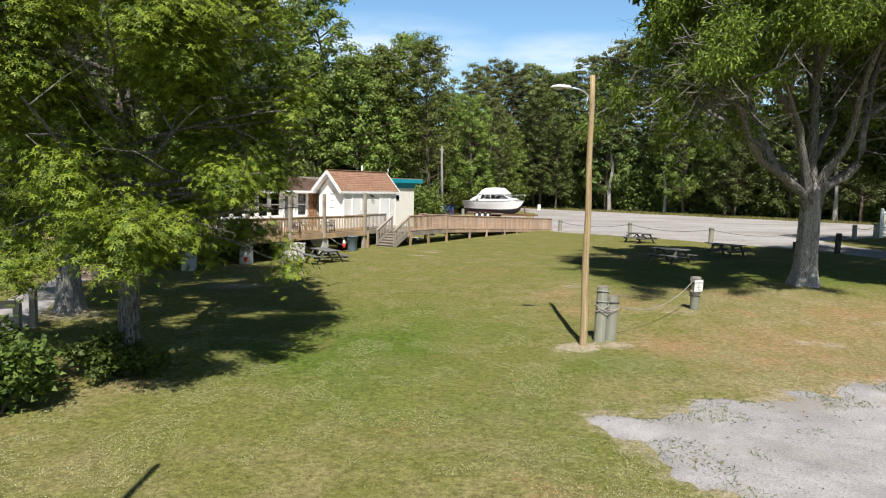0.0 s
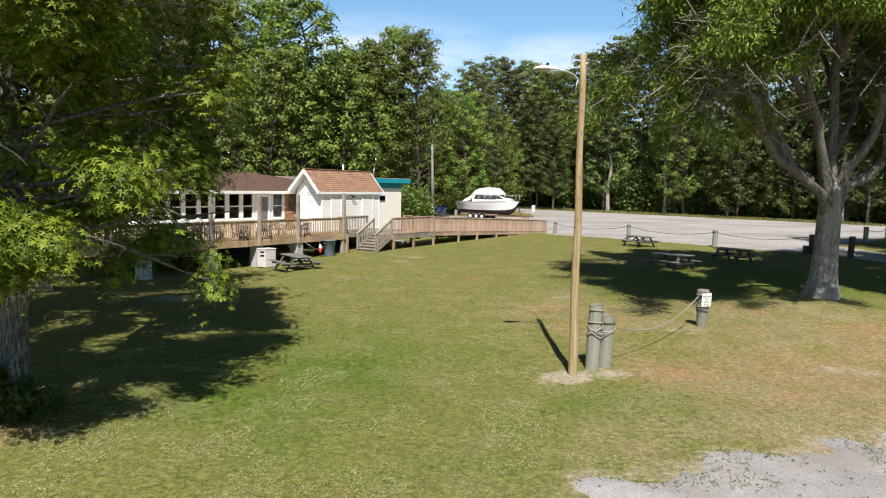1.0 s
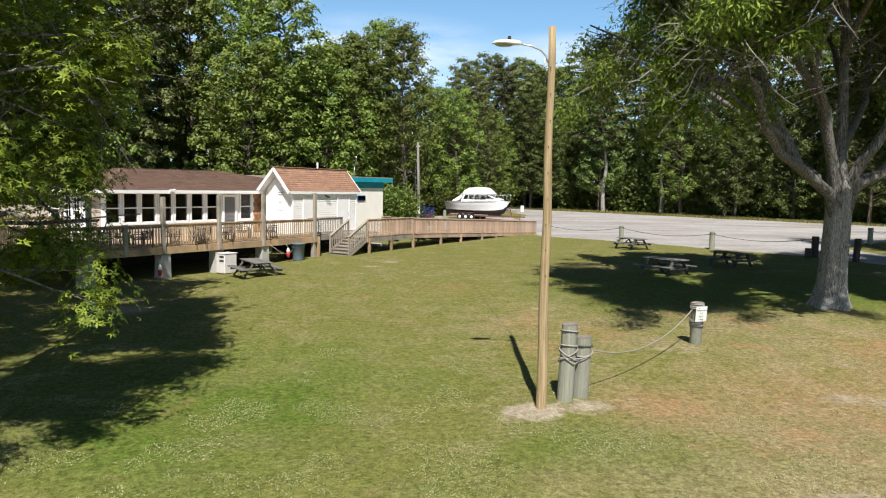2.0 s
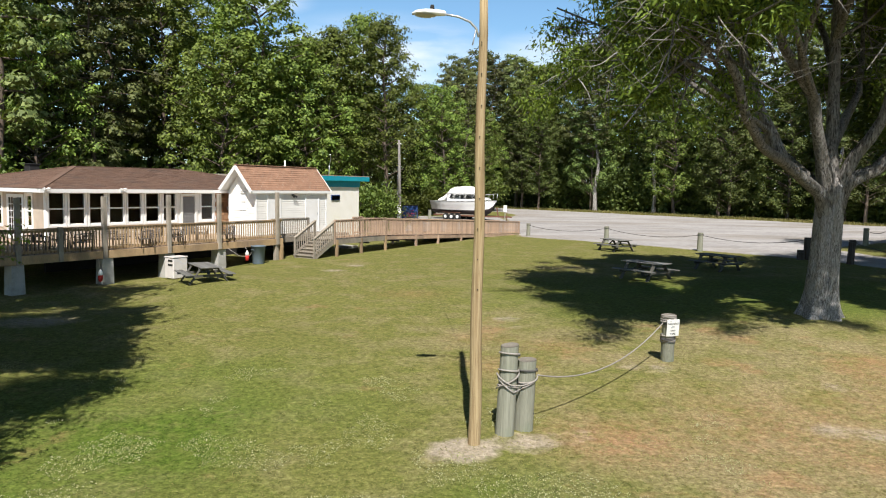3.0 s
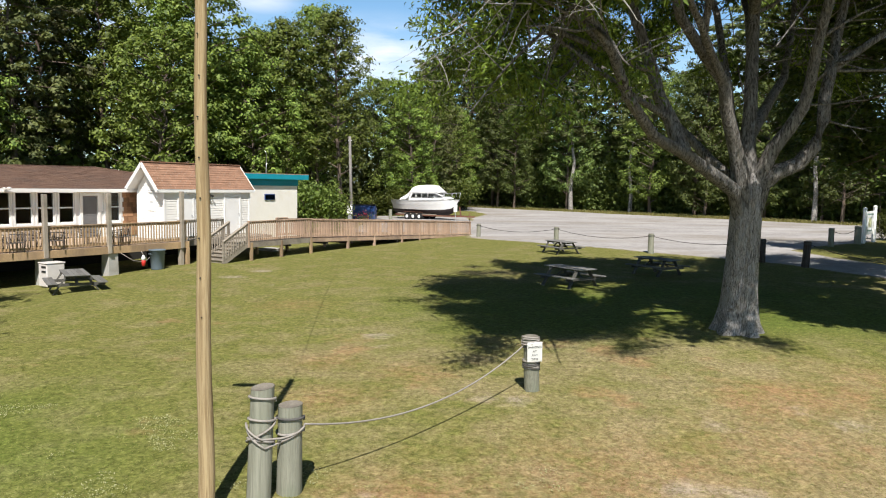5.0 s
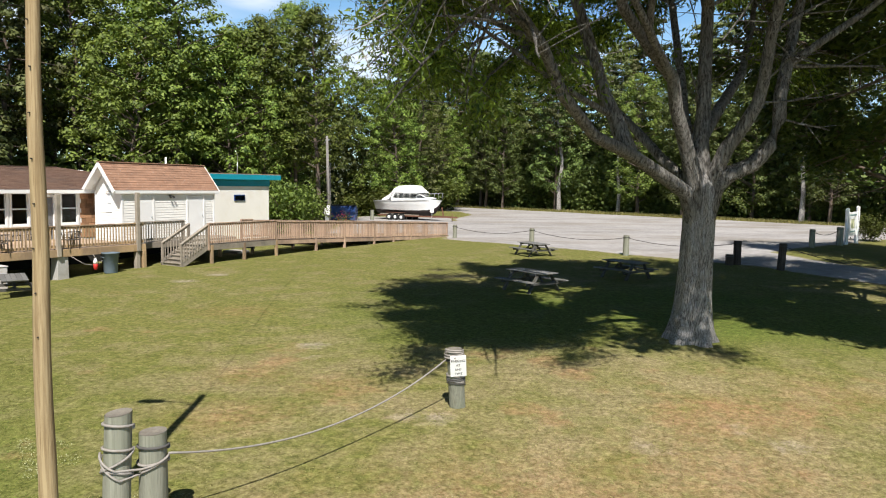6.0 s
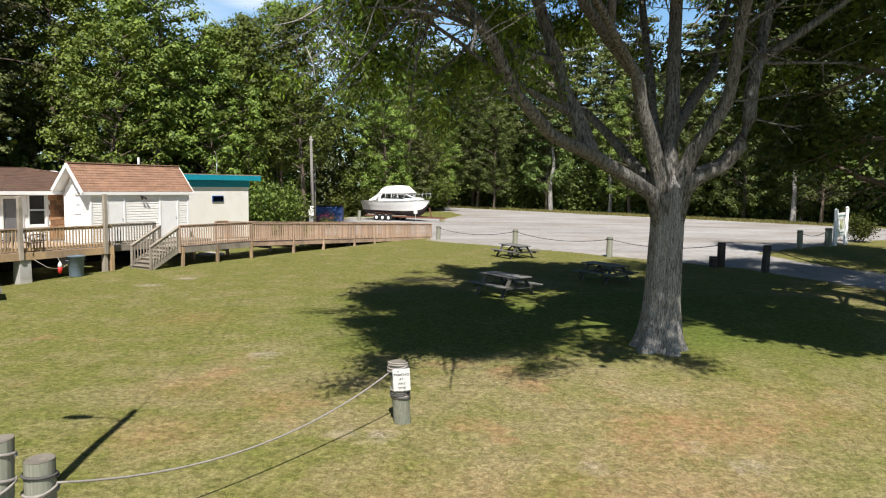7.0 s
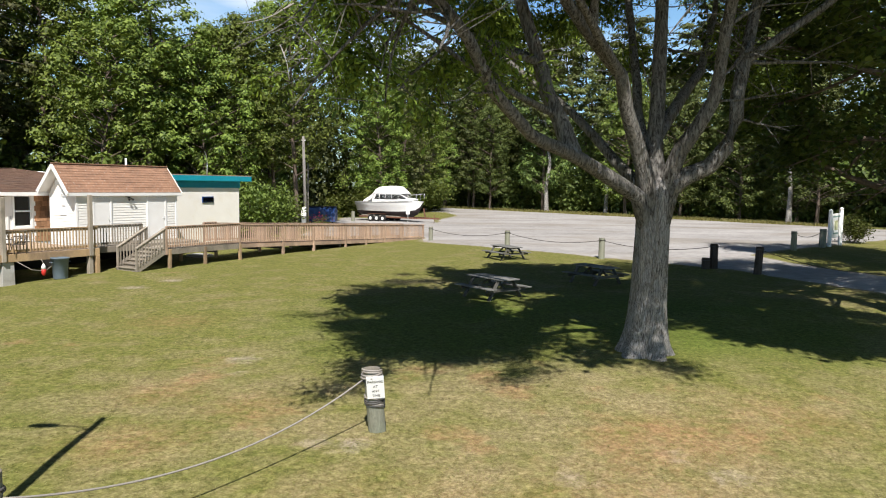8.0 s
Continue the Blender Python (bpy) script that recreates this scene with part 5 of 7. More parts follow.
def round_tree(name, label, x, y, r, height, fork, crown, low, leaf, mat, shape, seed, per=26, sigma=0.42, limbs=13, lean=(0, 0), bark=None, kids=4, reach=1.0, spots=(), heart=None, thin=1.0, clumpy=-1.0, upper=0.0):
    """A tree with one tapering trunk, limbs all the way up, and a crown of single leaves."""
    g0 = ground_z(x, y)
    rd = random.Random(seed)
    ob = thing(name, label, "tree", (x, y, g0))
    bark = bark or M_BARK_DARK
    part("trunk", flare(x, y, r, g0 - 0.08, fork, 4, seed, lean=lean), bark, ob)
    ends = []
    top = Vector((x + lean[0], y + lean[1], g0 + fork - 0.1))
    pts = [top + Vector((rd.uniform(-0.2, 0.2), rd.uniform(-0.2, 0.2), 0)) * k + Vector((0, 0, (height - fork) * 0.85 * k / 6)) for k in range(7)]
    bm2 = tube(pts, [r * 0.86 * (1 - 0.85 * k / 6) for k in range(7)], 10, caps=False)
    for k in range(limbs):
        t = (k + 0.5) / limbs
        p = pts[0].lerp(pts[-1], t * 0.95) if k > 2 else Vector((x, y, g0 + fork * (0.62 + 0.12 * k)))
        a = k * 2.4 + rd.uniform(-0.5, 0.5)
        l = crown * reach * (0.62 + 0.5 * math.sin(math.pi * min(1, 0.2 + t * 0.85))) * rd.uniform(0.75, 1.0)
        d = Vector((math.cos(a), math.sin(a), 0.15 + 0.55 * t))
        grow(rd, p, d, l, r * 0.34 * (1 - 0.6 * t), 2, bm2, ends, 0.6, -0.05 if t < 0.4 else 0.1, 6, kids)
    for sx, sy, sz, tx, ty, tz in spots:
        s = Vector((sx, sy, sz))
        e = Vector((tx, ty, tz))
        grow(rd, s, e - s, (e - s).length, r * 0.25, 2, bm2, ends, 0.55, -0.1, 6, kids)
    if heart:
        far = [v for v in bm2.verts if math.hypot(v.co.x - heart[0], v.co.y - heart[1]) > heart[2] * 0.98 and not (v.co.x < -7.0 and 10.8 < v.co.y < 16.8)]
        bmesh.ops.delete(bm2, geom=far, context="VERTS")
    part("limb", bm2, bark, ob, smooth_faces=True)
    ends = [e for e in ends if e.z > g0 + low]
    if heart:
        ends = [e for e in ends if math.hypot(e.x - heart[0], e.y - heart[1]) < heart[2] * (0.97 if e.z < 7 else max(0.4, 0.97 - 0.08 * (e.z - 7))) or (e.x < -7.0 and 10.6 < e.y < 17)]
    ends = [e for e in ends if noise.noise((e.x * 0.75, e.y * 0.75, e.z * 0.95)) > clumpy]
    ends = [e for e in ends if rd.random() < thin and not (e.z < g0 + 3.0 and math.hypot(e.x - x + 0.3, e.y - y + 0.7) < 1.1)]
    if upper:
        high = [e for e in ends if e.z > upper - 0.8]
        ends = [e for e in ends if e.z < upper]
        p3, _ = cluster([e - Vector((x, y, g0)) for e in high], 26, sigma * 1.4, seed + 1, 0.1)
        hang("upper_crown", leaf_mesh("upper_crown", p3, (0.26, 0.42), "leaf", mat, seed + 1), ob, "", "stuff")
    p2, _ = cluster([e - Vector((x, y, g0)) for e in ends], per, sigma, seed, 0.1)
    hang("crown", leaf_mesh("crown", p2, leaf, shape, mat, seed), ob, "bright green star-shaped leaves" if shape == "star" else "green leaves", "stuff")
    return ob


GX, GY = -6.58, 15.35
GUM_BOUGHS = ((3.6, -3.0, 13.0, 4.1), (4.4, -3.2, 14.6, 5.3), (5.4, -3.3, 17.2, 6.0), (3.0, -3.9, 18.9, 2.9), (2.9, -5.7, 13.5, 2.6), (3.4, -4.2, 14.8, 3.6), (3.4, -3.7, 16.2, 3.5), (3.2, -5.3, 13.0, 3.5), (4.0, -4.3, 12.6, 4.6), (3.0, -8.3, 13.5, 2.9), (3.2, -9.5, 14.6, 2.6), (4.4, -9.0, 12.6, 4.4),
              (5.0, -7.4, 12.2, 5.2), (5.2, -5.2, 12.0, 5.8), (3.8, -10.4, 16.2, 4.0), (4.2, -5.8, 19.4, 5.0), (5.8, -9.6, 13.2, 6.2), (6.2, -7.2, 11.6, 6.8),
              (6.0, -3.2, 14.4, 7.2), (6.4, -3.4, 16.4, 8.0), (6.2, -4.2, 12.8, 7.4), (5.4, -3.0, 15.6, 6.4), (7.0, -4.6, 14.0, 8.6), (4.6, -5.2, 12.6, 4.6))
round_tree("sweetgum_tree", "large sweetgum tree with low hanging bright green boughs", GX, GY, 0.205, 15.5, 4.4, 4.3, 2.2, (0.135, 0.225), M_LEAF_GUM, "star", 31, 98, 0.25, 22, (0.0, 0.1), heart=(-6.95, 15.8, 4.3), thin=0.95, clumpy=0.05, upper=10.6, bark=M_BARK_SHADED,
           spots=[(GX, GY, z0, tx, ty, tz) for z0, tx, ty, tz in GUM_BOUGHS])
round_tree("sweetgum_tree", "tall sweetgum tree with pale scaly bark", -10.9, 21.4, 0.30, 16.5, 4.6, 4.0, 2.2, (0.2, 0.32), M_LEAF_GUM, "star", 37, 30, 0.36, 14, (-0.1, 0.0), bark=M_BARK, thin=0.8, upper=11.5)
round_tree("oak_tree", "dark-leaved oak tree overhanging the drive", 22.9, 32.2, 0.36, 15.0, 4.6, 5.9, 4.3, (0.16, 0.27), M_LEAF_OAK, "leaf", 43, 36, 0.36, 18,
           spots=((22.9, 32.2, 5.0, 20.4, 28.2, 5.2), (22.9, 32.2, 6.4, 20.6, 26.4, 6.8), (22.9, 32.2, 5.4, 19.6, 35.0, 5.4)))


round_tree("oak_tree", "dark-leaved oak tree shading the grass beside the drive", 32.0, 41.6, 0.36, 15.0, 4.6, 6.4, 4.3, (0.22, 0.36), M_LEAF_OAK, "leaf", 47, 24, 0.5, 17)


def wood_tree(kind, seed, height, crown, base, label, mat=None):
    """One tree of the surrounding wood, built about its own base."""
    rd = random.Random(seed)
    rng = np.random.default_rng(seed)
    ob = thing("pine_tree" if kind == "pine" else "woodland_tree", label, "tree", (0, 0, 0), group="surrounding wood")
    r = 0.0115 * height
    pts = [Vector((rd.uniform(-0.12, 0.12) * k, rd.uniform(-0.12, 0.12) * k, height * 0.96 * k / 7 - (0.3 if k == 0 else 0))) for k in range(8)]
    bm2 = tube(pts, [r * (1.25 if k == 0 else 1 - 0.88 * k / 7) for k in range(8)], 7, caps=False)
    centres = []
    n = 80 if kind == "pine" else 104
    for k in range(n):
        t = (k + rd.random()) / n
        z = height * (base + (1 - base) * t)
        prof = (0.25 + 0.85 * math.sin(math.pi * min(1.0, 0.14 + 0.83 * t)) ** 0.8) if kind == "leaf" else (0.3 + 0.75 * math.sin(math.pi * min(1.0, 0.22 + 0.74 * t)) ** 0.9)
        a = k * 2.399 + rd.uniform(-0.4, 0.4)
        l = crown * prof * rd.uniform(0.45, 1.0)
        i = min(6, int(z / height / 0.96 * 7))
        s = pts[i].lerp(pts[i + 1], 0.5)
        s.z = z - (0.35 * l if kind == "leaf" else 0.0)
        e = Vector((s.x + l * math.cos(a), s.y + l * math.sin(a), z + (0.1 * l if kind == "leaf" else -0.05 * l)))
        if k % 2 == 0:
            tube([s, s.lerp(e, 0.5) + Vector((0, 0, 0.1)), e], [0.07, 0.045, 0.015], 4, bm2, caps=False)
        centres.append((e, (0.62 if kind == "pine" else 0.85) * (0.55 + 0.25 * crown * 0.3) * rd.uniform(0.75, 1.3)))
        if rd.random() < 0.6:
            centres.append((s.lerp(e, 0.55), 0.55))
    part("trunk", bm2, M_BARK if seed == 106 else M_BARK_DARK, ob)
    pos2 = []
    for c0, rad0 in centres:
        rad0 *= 1.18
        m = int((104 if kind == "pine" else 104) * rad0 / 0.9)
        v = rng.normal(size=(m, 3))
        v *= rad0 * (0.5 if kind == "pine" else 0.44)
        v[:, 2] *= 0.5 if kind == "pine" else 0.58
        pos2.append(np.array(list(c0)) + v)
    pos2 = np.concatenate(pos2)
    if kind == "pine":
        hang("crown", leaf_mesh("crown", pos2, (0.22, 0.42), "chip", M_LEAF_PINE, seed, 0.3), ob, "dull green needle tufts", "stuff")
    else:
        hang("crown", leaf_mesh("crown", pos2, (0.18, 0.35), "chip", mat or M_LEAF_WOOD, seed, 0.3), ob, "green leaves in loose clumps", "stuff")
    return ob


def bush(seed, w, h, label, mat, n=900, leaf=(0.10, 0.2), shape="chip", name="bush"):
    rd = random.Random(seed)
    rng = np.random.default_rng(seed)
    ob = thing(name, label, "bush", (0, 0, 0), group="undergrowth")
    bm2 = bmesh.new()
    ends = []
    for k in range(5):
        a = k * 1.3 + rd.random()
        grow(rd, (0, 0, -0.05), (math.cos(a) * 0.7, math.sin(a) * 0.7, 0.9), h * rd.uniform(0.6, 0.95), 0.03, 1, bm2, ends, 0.6, 0.05, 3, 3)
    part("stem", bm2, M_BARK_DARK, ob)
    e = np.array([list(v) for v in ends])
    e[:, :2] *= w / max(0.1, np.abs(e[:, :2]).max())
    pos2 = e[rng.integers(0, len(e), n)] + rng.normal(size=(n, 3)) * np.array([0.16, 0.16, 0.13]) * h
    pos2[:, 2] = np.abs(pos2[:, 2])
    hang("foliage", leaf_mesh("foliage", pos2, leaf, shape, mat, seed), ob, "", "stuff")
    return ob


WOOD = [wood_tree("leaf", 101, 18, 4.2, 0.12, "tall leafy woodland tree with a full green crown"), wood_tree("leaf", 102, 16, 3.8, 0.05, "leafy woodland tree clothed nearly to the ground"),
        wood_tree("leaf", 105, 19, 3.0, 0.27, "slender tall sweetgum tree with a pointed crown"), wood_tree("leaf", 108, 14, 4.4, 0.08, "broad leafy woodland tree")]
DARKWOOD = [wood_tree("leaf", 121, 18, 4.0, 0.16, "tall woodland tree with shade put into its leaf colour", M_LEAF_SHADED_WOOD), wood_tree("leaf", 124, 16, 4.2, 0.08, "broad woodland tree with shade put into its leaf colour", M_LEAF_SHADED_WOOD)]
PINES = [wood_tree("pine", 103, 21, 3.6, 0.26, "tall loblolly pine with a dull green crown"), wood_tree("pine", 104, 20, 3.4, 0.12, "loblolly pine with drooping boughs")]
PINES.append(wood_tree("pine", 106, 22, 3.4, 0.40, "tall pine with a long bare pale trunk"))
BUSHES = [bush(111, 2.0, 2.6, "dense green undergrowth bush at the wood's edge", M_LEAF_BUSH, 3000, (0.18, 0.34)), bush(113, 1.4, 1.4, "low leafy bush at the wood's edge", M_LEAF_BUSH, 1600, (0.16, 0.3))]
used = set()
rnd = random.Random(5)


def plant(kinds, x, y, height=None):
    ob = rnd.choice(kinds)
    m = Matrix.Translation((x, y, ground_z(x, y))) @ Matrix.Rotation(rnd.uniform(0, 6.28), 4, "Z")
    if ob.name not in used:
        used.add(ob.name)
        made = ob
        ob.matrix_basis = m
    else:
        made = copy_thing(ob, m)
    if height:
        k = height
        made.scale = (k * rnd.uniform(0.9, 1.15), k * rnd.uniform(0.9, 1.15), k)
    return made


def along(points, step, rows, gap, jitter, kinds, scale, skip=0.0):
    """Trees in uneven rows along a line of plan points, further rows to the line's left."""
    for row in range(rows):
        for p, q in zip(points, points[1:]):
            p, q = Vector(p), Vector(q)
            d = (q - p)
            l = d.length
            d /= l
            nrm = Vector((-d.y, d.x))
            s = rnd.uniform(0, step)
            while s < l:
                if rnd.random() >= skip:
                    c0 = p + d * s + nrm * (row * gap) + Vector((rnd.uniform(-1, 1), rnd.uniform(-1, 1))) * jitter
                    plant(kinds, c0.x, c0.y, rnd.uniform(*scale))
                s += step * rnd.uniform(0.8, 1.25)


# behind the house, in the house's own axes turned to the world
def hw(a, b):
    p = HOUSE @ Vector((a, b, 0))
    return (p.x, p.y)


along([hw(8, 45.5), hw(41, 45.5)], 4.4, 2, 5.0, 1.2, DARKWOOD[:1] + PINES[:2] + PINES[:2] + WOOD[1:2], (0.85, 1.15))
along([hw(41, 45.5), hw(50, 45)], 4.2, 2, 5.0, 1.2, WOOD + WOOD[:1], (0.95, 1.15))
along([hw(50, 45), hw(56, 44)], 3.8, 2, 5.0, 1.0, WOOD[:2] + WOOD[3:], (0.86, 0.98))
along([hw(8, 57), hw(52, 56)], 5.0, 1, 6.0, 1.5, PINES + WOOD[:1], (1.05, 1.3))
along([hw(12, 43.2), hw(54, 42.5)], 2.3, 2, 2.5, 0.8, BUSHES, (0.9, 1.5))
for x, y, k in ((-3.6, 72.2, 0.93), (-1.4, 69.5, 0.88), (-5.7, 70.2, 0.85)):
    plant(WOOD[2:3], x, y, k)
along([(-12.0, 71.0), (-2.5, 78.0)], 3.6, 1, 4, 0.8, WOOD[:2] + WOOD[3:], (0.80, 1.0))
along([(-14.0, 76.0), (-5.0, 84.0)], 4.0, 1, 4, 0.8, WOOD[:1] + WOOD[3:], (0.80, 0.95))
along([(2.0, 92.0), (8.0, 104.0), (8.5, 122.0)], 4.6, 2, 5.0, 1.2, WOOD[:2] + PINES[1:2], (0.76, 0.94))
along([(22.0, 130.0), (3.0, 134.0)], 3.6, 2, 5.0, 1.2, PINES[:2] + WOOD[:1], (1.08, 1.25))
along([(1.0, 88.0), (9.5, 112.0)], 2.6, 1, 1.5, 0.8, BUSHES, (1.0, 1.7))
# beyond the car park
EDGE = [(70.0, 40.0), (56.0, 76.0), (14.0, 126.5)]
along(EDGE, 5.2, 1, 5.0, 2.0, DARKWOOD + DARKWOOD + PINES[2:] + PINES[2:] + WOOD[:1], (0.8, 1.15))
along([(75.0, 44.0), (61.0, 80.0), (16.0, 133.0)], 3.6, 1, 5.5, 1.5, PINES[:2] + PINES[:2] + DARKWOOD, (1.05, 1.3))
along([(73.0, 40.0), (59.5, 78.3), (17.2, 129.0)], 3.0, 1, 3.5, 1.2, BUSHES, (0.6, 1.2), 0.12)
plant(PINES[2:], 45.8, 85.8, 1.0)


def far_wood(name, points, depth, height, count, seed, label, leaf=(0.5, 1.0)):
    """The dark depth of the wood behind the first trees: foliage past counting, in one piece."""
    rng = np.random.default_rng(seed)
    seg = [(np.array(p), np.array(q)) for p, q in zip(points, points[1:])]
    lens = np.array([np.linalg.norm(q - p) for p, q in seg])
    pick = rng.choice(len(seg), count, p=lens / lens.sum())
    t = rng.random(count)
    p0 = np.array([seg[i][0] for i in pick])
    d0 = np.array([seg[i][1] - seg[i][0] for i in pick])
    nrm = np.stack([-d0[:, 1], d0[:, 0]], 1) / np.linalg.norm(d0, axis=1)[:, None]
    xy = p0 + d0 * t[:, None] + nrm * (rng.random(count) * depth)[:, None]
    s = np.cumsum(np.r_[0, lens])[pick] + t * lens[pick]
    top = height * (0.8 + 0.12 * np.sin(s * 0.55) + 0.10 * np.sin(s * 1.37 + 1) + 0.06 * np.sin(s * 3.1))
    z = 0.3 + top * rng.random(count) ** 0.9
    tagged(new(name, leaf_mesh(name, np.column_stack([xy, z]), leaf, "tuft" if leaf[1] > 0.9 else "leaf", M_LEAF_SHADED_WOOD, seed, 0.2)), label, "woodland", kind="stuff")


far_wood("far_wood", [hw(4, 60), hw(60, 57), (-3.0, 86.0), (1.0, 98.0)], 6.0, 15.0, 22000, 61, "dense dark woodland behind the house")
far_wood("far_wood", [(82.0, 30.0), (64.0, 81.0), (18.0, 136.0), (2.0, 133.0)], 7.0, 16.0, 30000, 62, "dense dark woodland beyond the car park")
far_wood("far_wood", [(104.0, 30.0), (76.0, 92.0), (26.0, 150.0), (-4.0, 144.0)], 9.0, 13.0, 15000, 65, "dark woodland farther off, behind the rest", (0.9, 1.7))
far_wood("undergrowth", [(78.0, 30.0), (62.5, 80.0), (17.5, 133.0), (2.0, 130.0)], 6.0, 8.0, 34000, 63, "dark tangled undergrowth deep in the wood", (0.35, 0.7))
far_wood("undergrowth", [hw(4, 50), hw(58, 48)], 5.0, 6.0, 10000, 64, "dark tangled undergrowth behind the house", (0.35, 0.7))


# ---- street lamp on its timber pole ----
PX, PY = 3.60, 18.22
g = ground_z(PX, PY)
lamp = thing("street_lamp", "tall bare timber pole carrying a street lamp", "street lamp", (PX, PY, g))
part("pole", tube([(PX, PY, g - 0.3)] + [(PX + 0.012 * math.sin(k * 1.3), PY, g + 6.68 * k / 12) for k in range(13)], [0.098] + [0.096 - 0.0030 * k for k in range(13)], 20), M_POLE, lamp, "tan timber pole")
zt = g + 6.68
arm = part("arm", tube([(PX - 0.06, PY - 0.02, zt - 0.62), (PX - 0.10, PY - 0.03, zt - 0.50), (PX - 0.19, PY - 0.05, zt - 0.41), (PX - 0.36, PY - 0.07, zt - 0.345), (PX - 0.58, PY - 0.09, zt - 0.315)], 0.017, 10), M_METAL, lamp, "curved metal arm")
part("brace", tube([(PX - 0.10, PY - 0.03, zt - 0.50), (PX - 0.13, PY - 0.05, zt - 0.64), (PX - 0.15, PY - 0.05, zt - 0.74)], 0.010, 8), M_METAL, arm)
own = bmesh.new()
rings = []
for k, (x, w, h, z) in enumerate(((0, 0.03, 0.03, 0), (0.03, 0.065, 0.05, 0.0), (0.14, 0.085, 0.058, 0.005), (0.30, 0.105, 0.055, 0.012), (0.42, 0.09, 0.042, 0.006), (0.49, 0.04, 0.02, -0.008))):
    rings.append([own.verts.new((PX - 0.54 - x, PY - 0.09 + w * math.cos(a), zt - 0.315 + z + h * math.sin(a) * (1.0 if math.sin(a) > 0 else 0.55))) for a in (2 * math.pi * i / 14 for i in range(14))])
for r, s in zip(rings, rings[1:]):
    for i in range(14):
        own.faces.new((r[i], r[(i + 1) % 14], s[(i + 1) % 14], s[i])).smooth = True
own.faces.new(rings[0])
own.faces.new(rings[-1])
head = part("lamp_head", own, M_WHITE, lamp, "pale grey cobra lamp head")
M_LENS = glass_material("lamp_lens", (0.80, 0.78, 0.66))
bm = bmesh.new()
bmesh.ops.create_uvsphere(bm, u_segments=14, v_segments=8, radius=1)
bm.transform(Matrix.Translation((PX - 0.83, PY - 0.09, zt - 0.325)) @ Matrix.Diagonal((0.17, 0.088, 0.05, 1)))
part("lens", bm, M_LENS, head, "cloudy glass lens", True)
part("photocell", lathe([(0.03, 0), (0.03, 0.06), (0.02, 0.075)], 10, (PX - 0.74, PY - 0.09, zt - 0.265)), M_DARK, head)
for k in range(9):
    bx, bz = PX - 0.02 + 0.01 * (k % 3), zt - 0.7 - 0.45 * k
    part("bolt", tube([(bx, PY - 0.098, bz), (bx, PY - 0.07, bz)], 0.008, 6), M_DARK, lamp)


# ---- mooring pilings and rope ----
def piling(name, label, x, y, r, h, lean=(0, 0), group="pilings", wraps=(), top_cut=0.0, wood=None):
    g0 = ground_z(x, y)
    ob = thing(name, label, "post", (x, y, g0), group=group)
    bm2 = bmesh.new()
    seg, n = 20, 8
    rd = random.Random(int(x * 100))
    ph = [rd.uniform(0, 6) for _ in range(3)]
    rings = []
    for j in range(n + 1):
        t = j / n
        ring = []
        for k in range(seg):
            a = 2 * math.pi * k / seg
            w = r * (1.04 - 0.07 * t) * (1 + 0.025 * math.sin(3 * a + ph[0]) + 0.015 * math.sin(8 * a + ph[1] + t))
            z = -0.15 + (h + 0.15) * t + (top_cut * math.cos(a - 0.6) * r if j == n else 0)
            ring.append(bm2.verts.new((x + lean[0] * t + w * math.cos(a), y + lean[1] * t + w * math.sin(a), g0 + z)))
        rings.append(ring)
    for q0, s0 in zip(rings, rings[1:]):
        for k in range(seg):
            bm2.faces.new((q0[k], q0[(k + 1) % seg], s0[(k + 1) % seg], s0[k])).smooth = True
    part("shaft", bm2, wood or M_PILING, ob)
    bm2 = bmesh.new()
    rim = [bm2.verts.new(v) for v in [(x + lean[0] + r * 0.955 * math.cos(2 * math.pi * k / seg), y + lean[1] + r * 0.955 * math.sin(2 * math.pi * k / seg), g0 + h + 0.002 + top_cut * math.cos(2 * math.pi * k / seg - 0.6) * r) for k in range(seg)]]
    mid = bm2.verts.new((x + lean[0], y + lean[1], g0 + h - 0.02))
    for k in range(seg):
        bm2.faces.new((rim[k], rim[(k + 1) % seg], mid))
    part("end_grain", bm2, M_PILING_TOP, ob, "checked grey end grain")
    for z, tilt, m2, turns in wraps:
        t = (z + 0.15) / (h + 0.15)
        pts = []
        for k in range(int(24 * turns) + 1):
            a = 2 * math.pi * k / 24
            pts.append((x + lean[0] * t + (r + 0.012) * math.cos(a), y + lean[1] * t + (r + 0.012) * math.sin(a), g0 + z + tilt * math.cos(a + 2.2) + 0.03 * k / 24))
        part("rope_wrap", tube(pts, 0.016, 6), m2, ob, "rope wound round the post")
    return ob


def rope(label, p, q, sag, r, mat, n=24):
    p, q = Vector(p), Vector(q)
    pts = [p.lerp(q, k / n) - Vector((0, 0, sag * 4 * (k / n) * (1 - k / n))) for k in range(n + 1)]
    mid = p.lerp(q, 0.5)
    g0 = ground_z(mid.x, mid.y)
    pts = [Vector((v.x, v.y, max(v.z, ground_z(v.x, v.y) + r))) for v in pts]
    ob = new("rope", mesh_of(tube(pts, r, 6), mat, "rope"))
    return tagged(ob, label, "rope", group="ropes between posts")


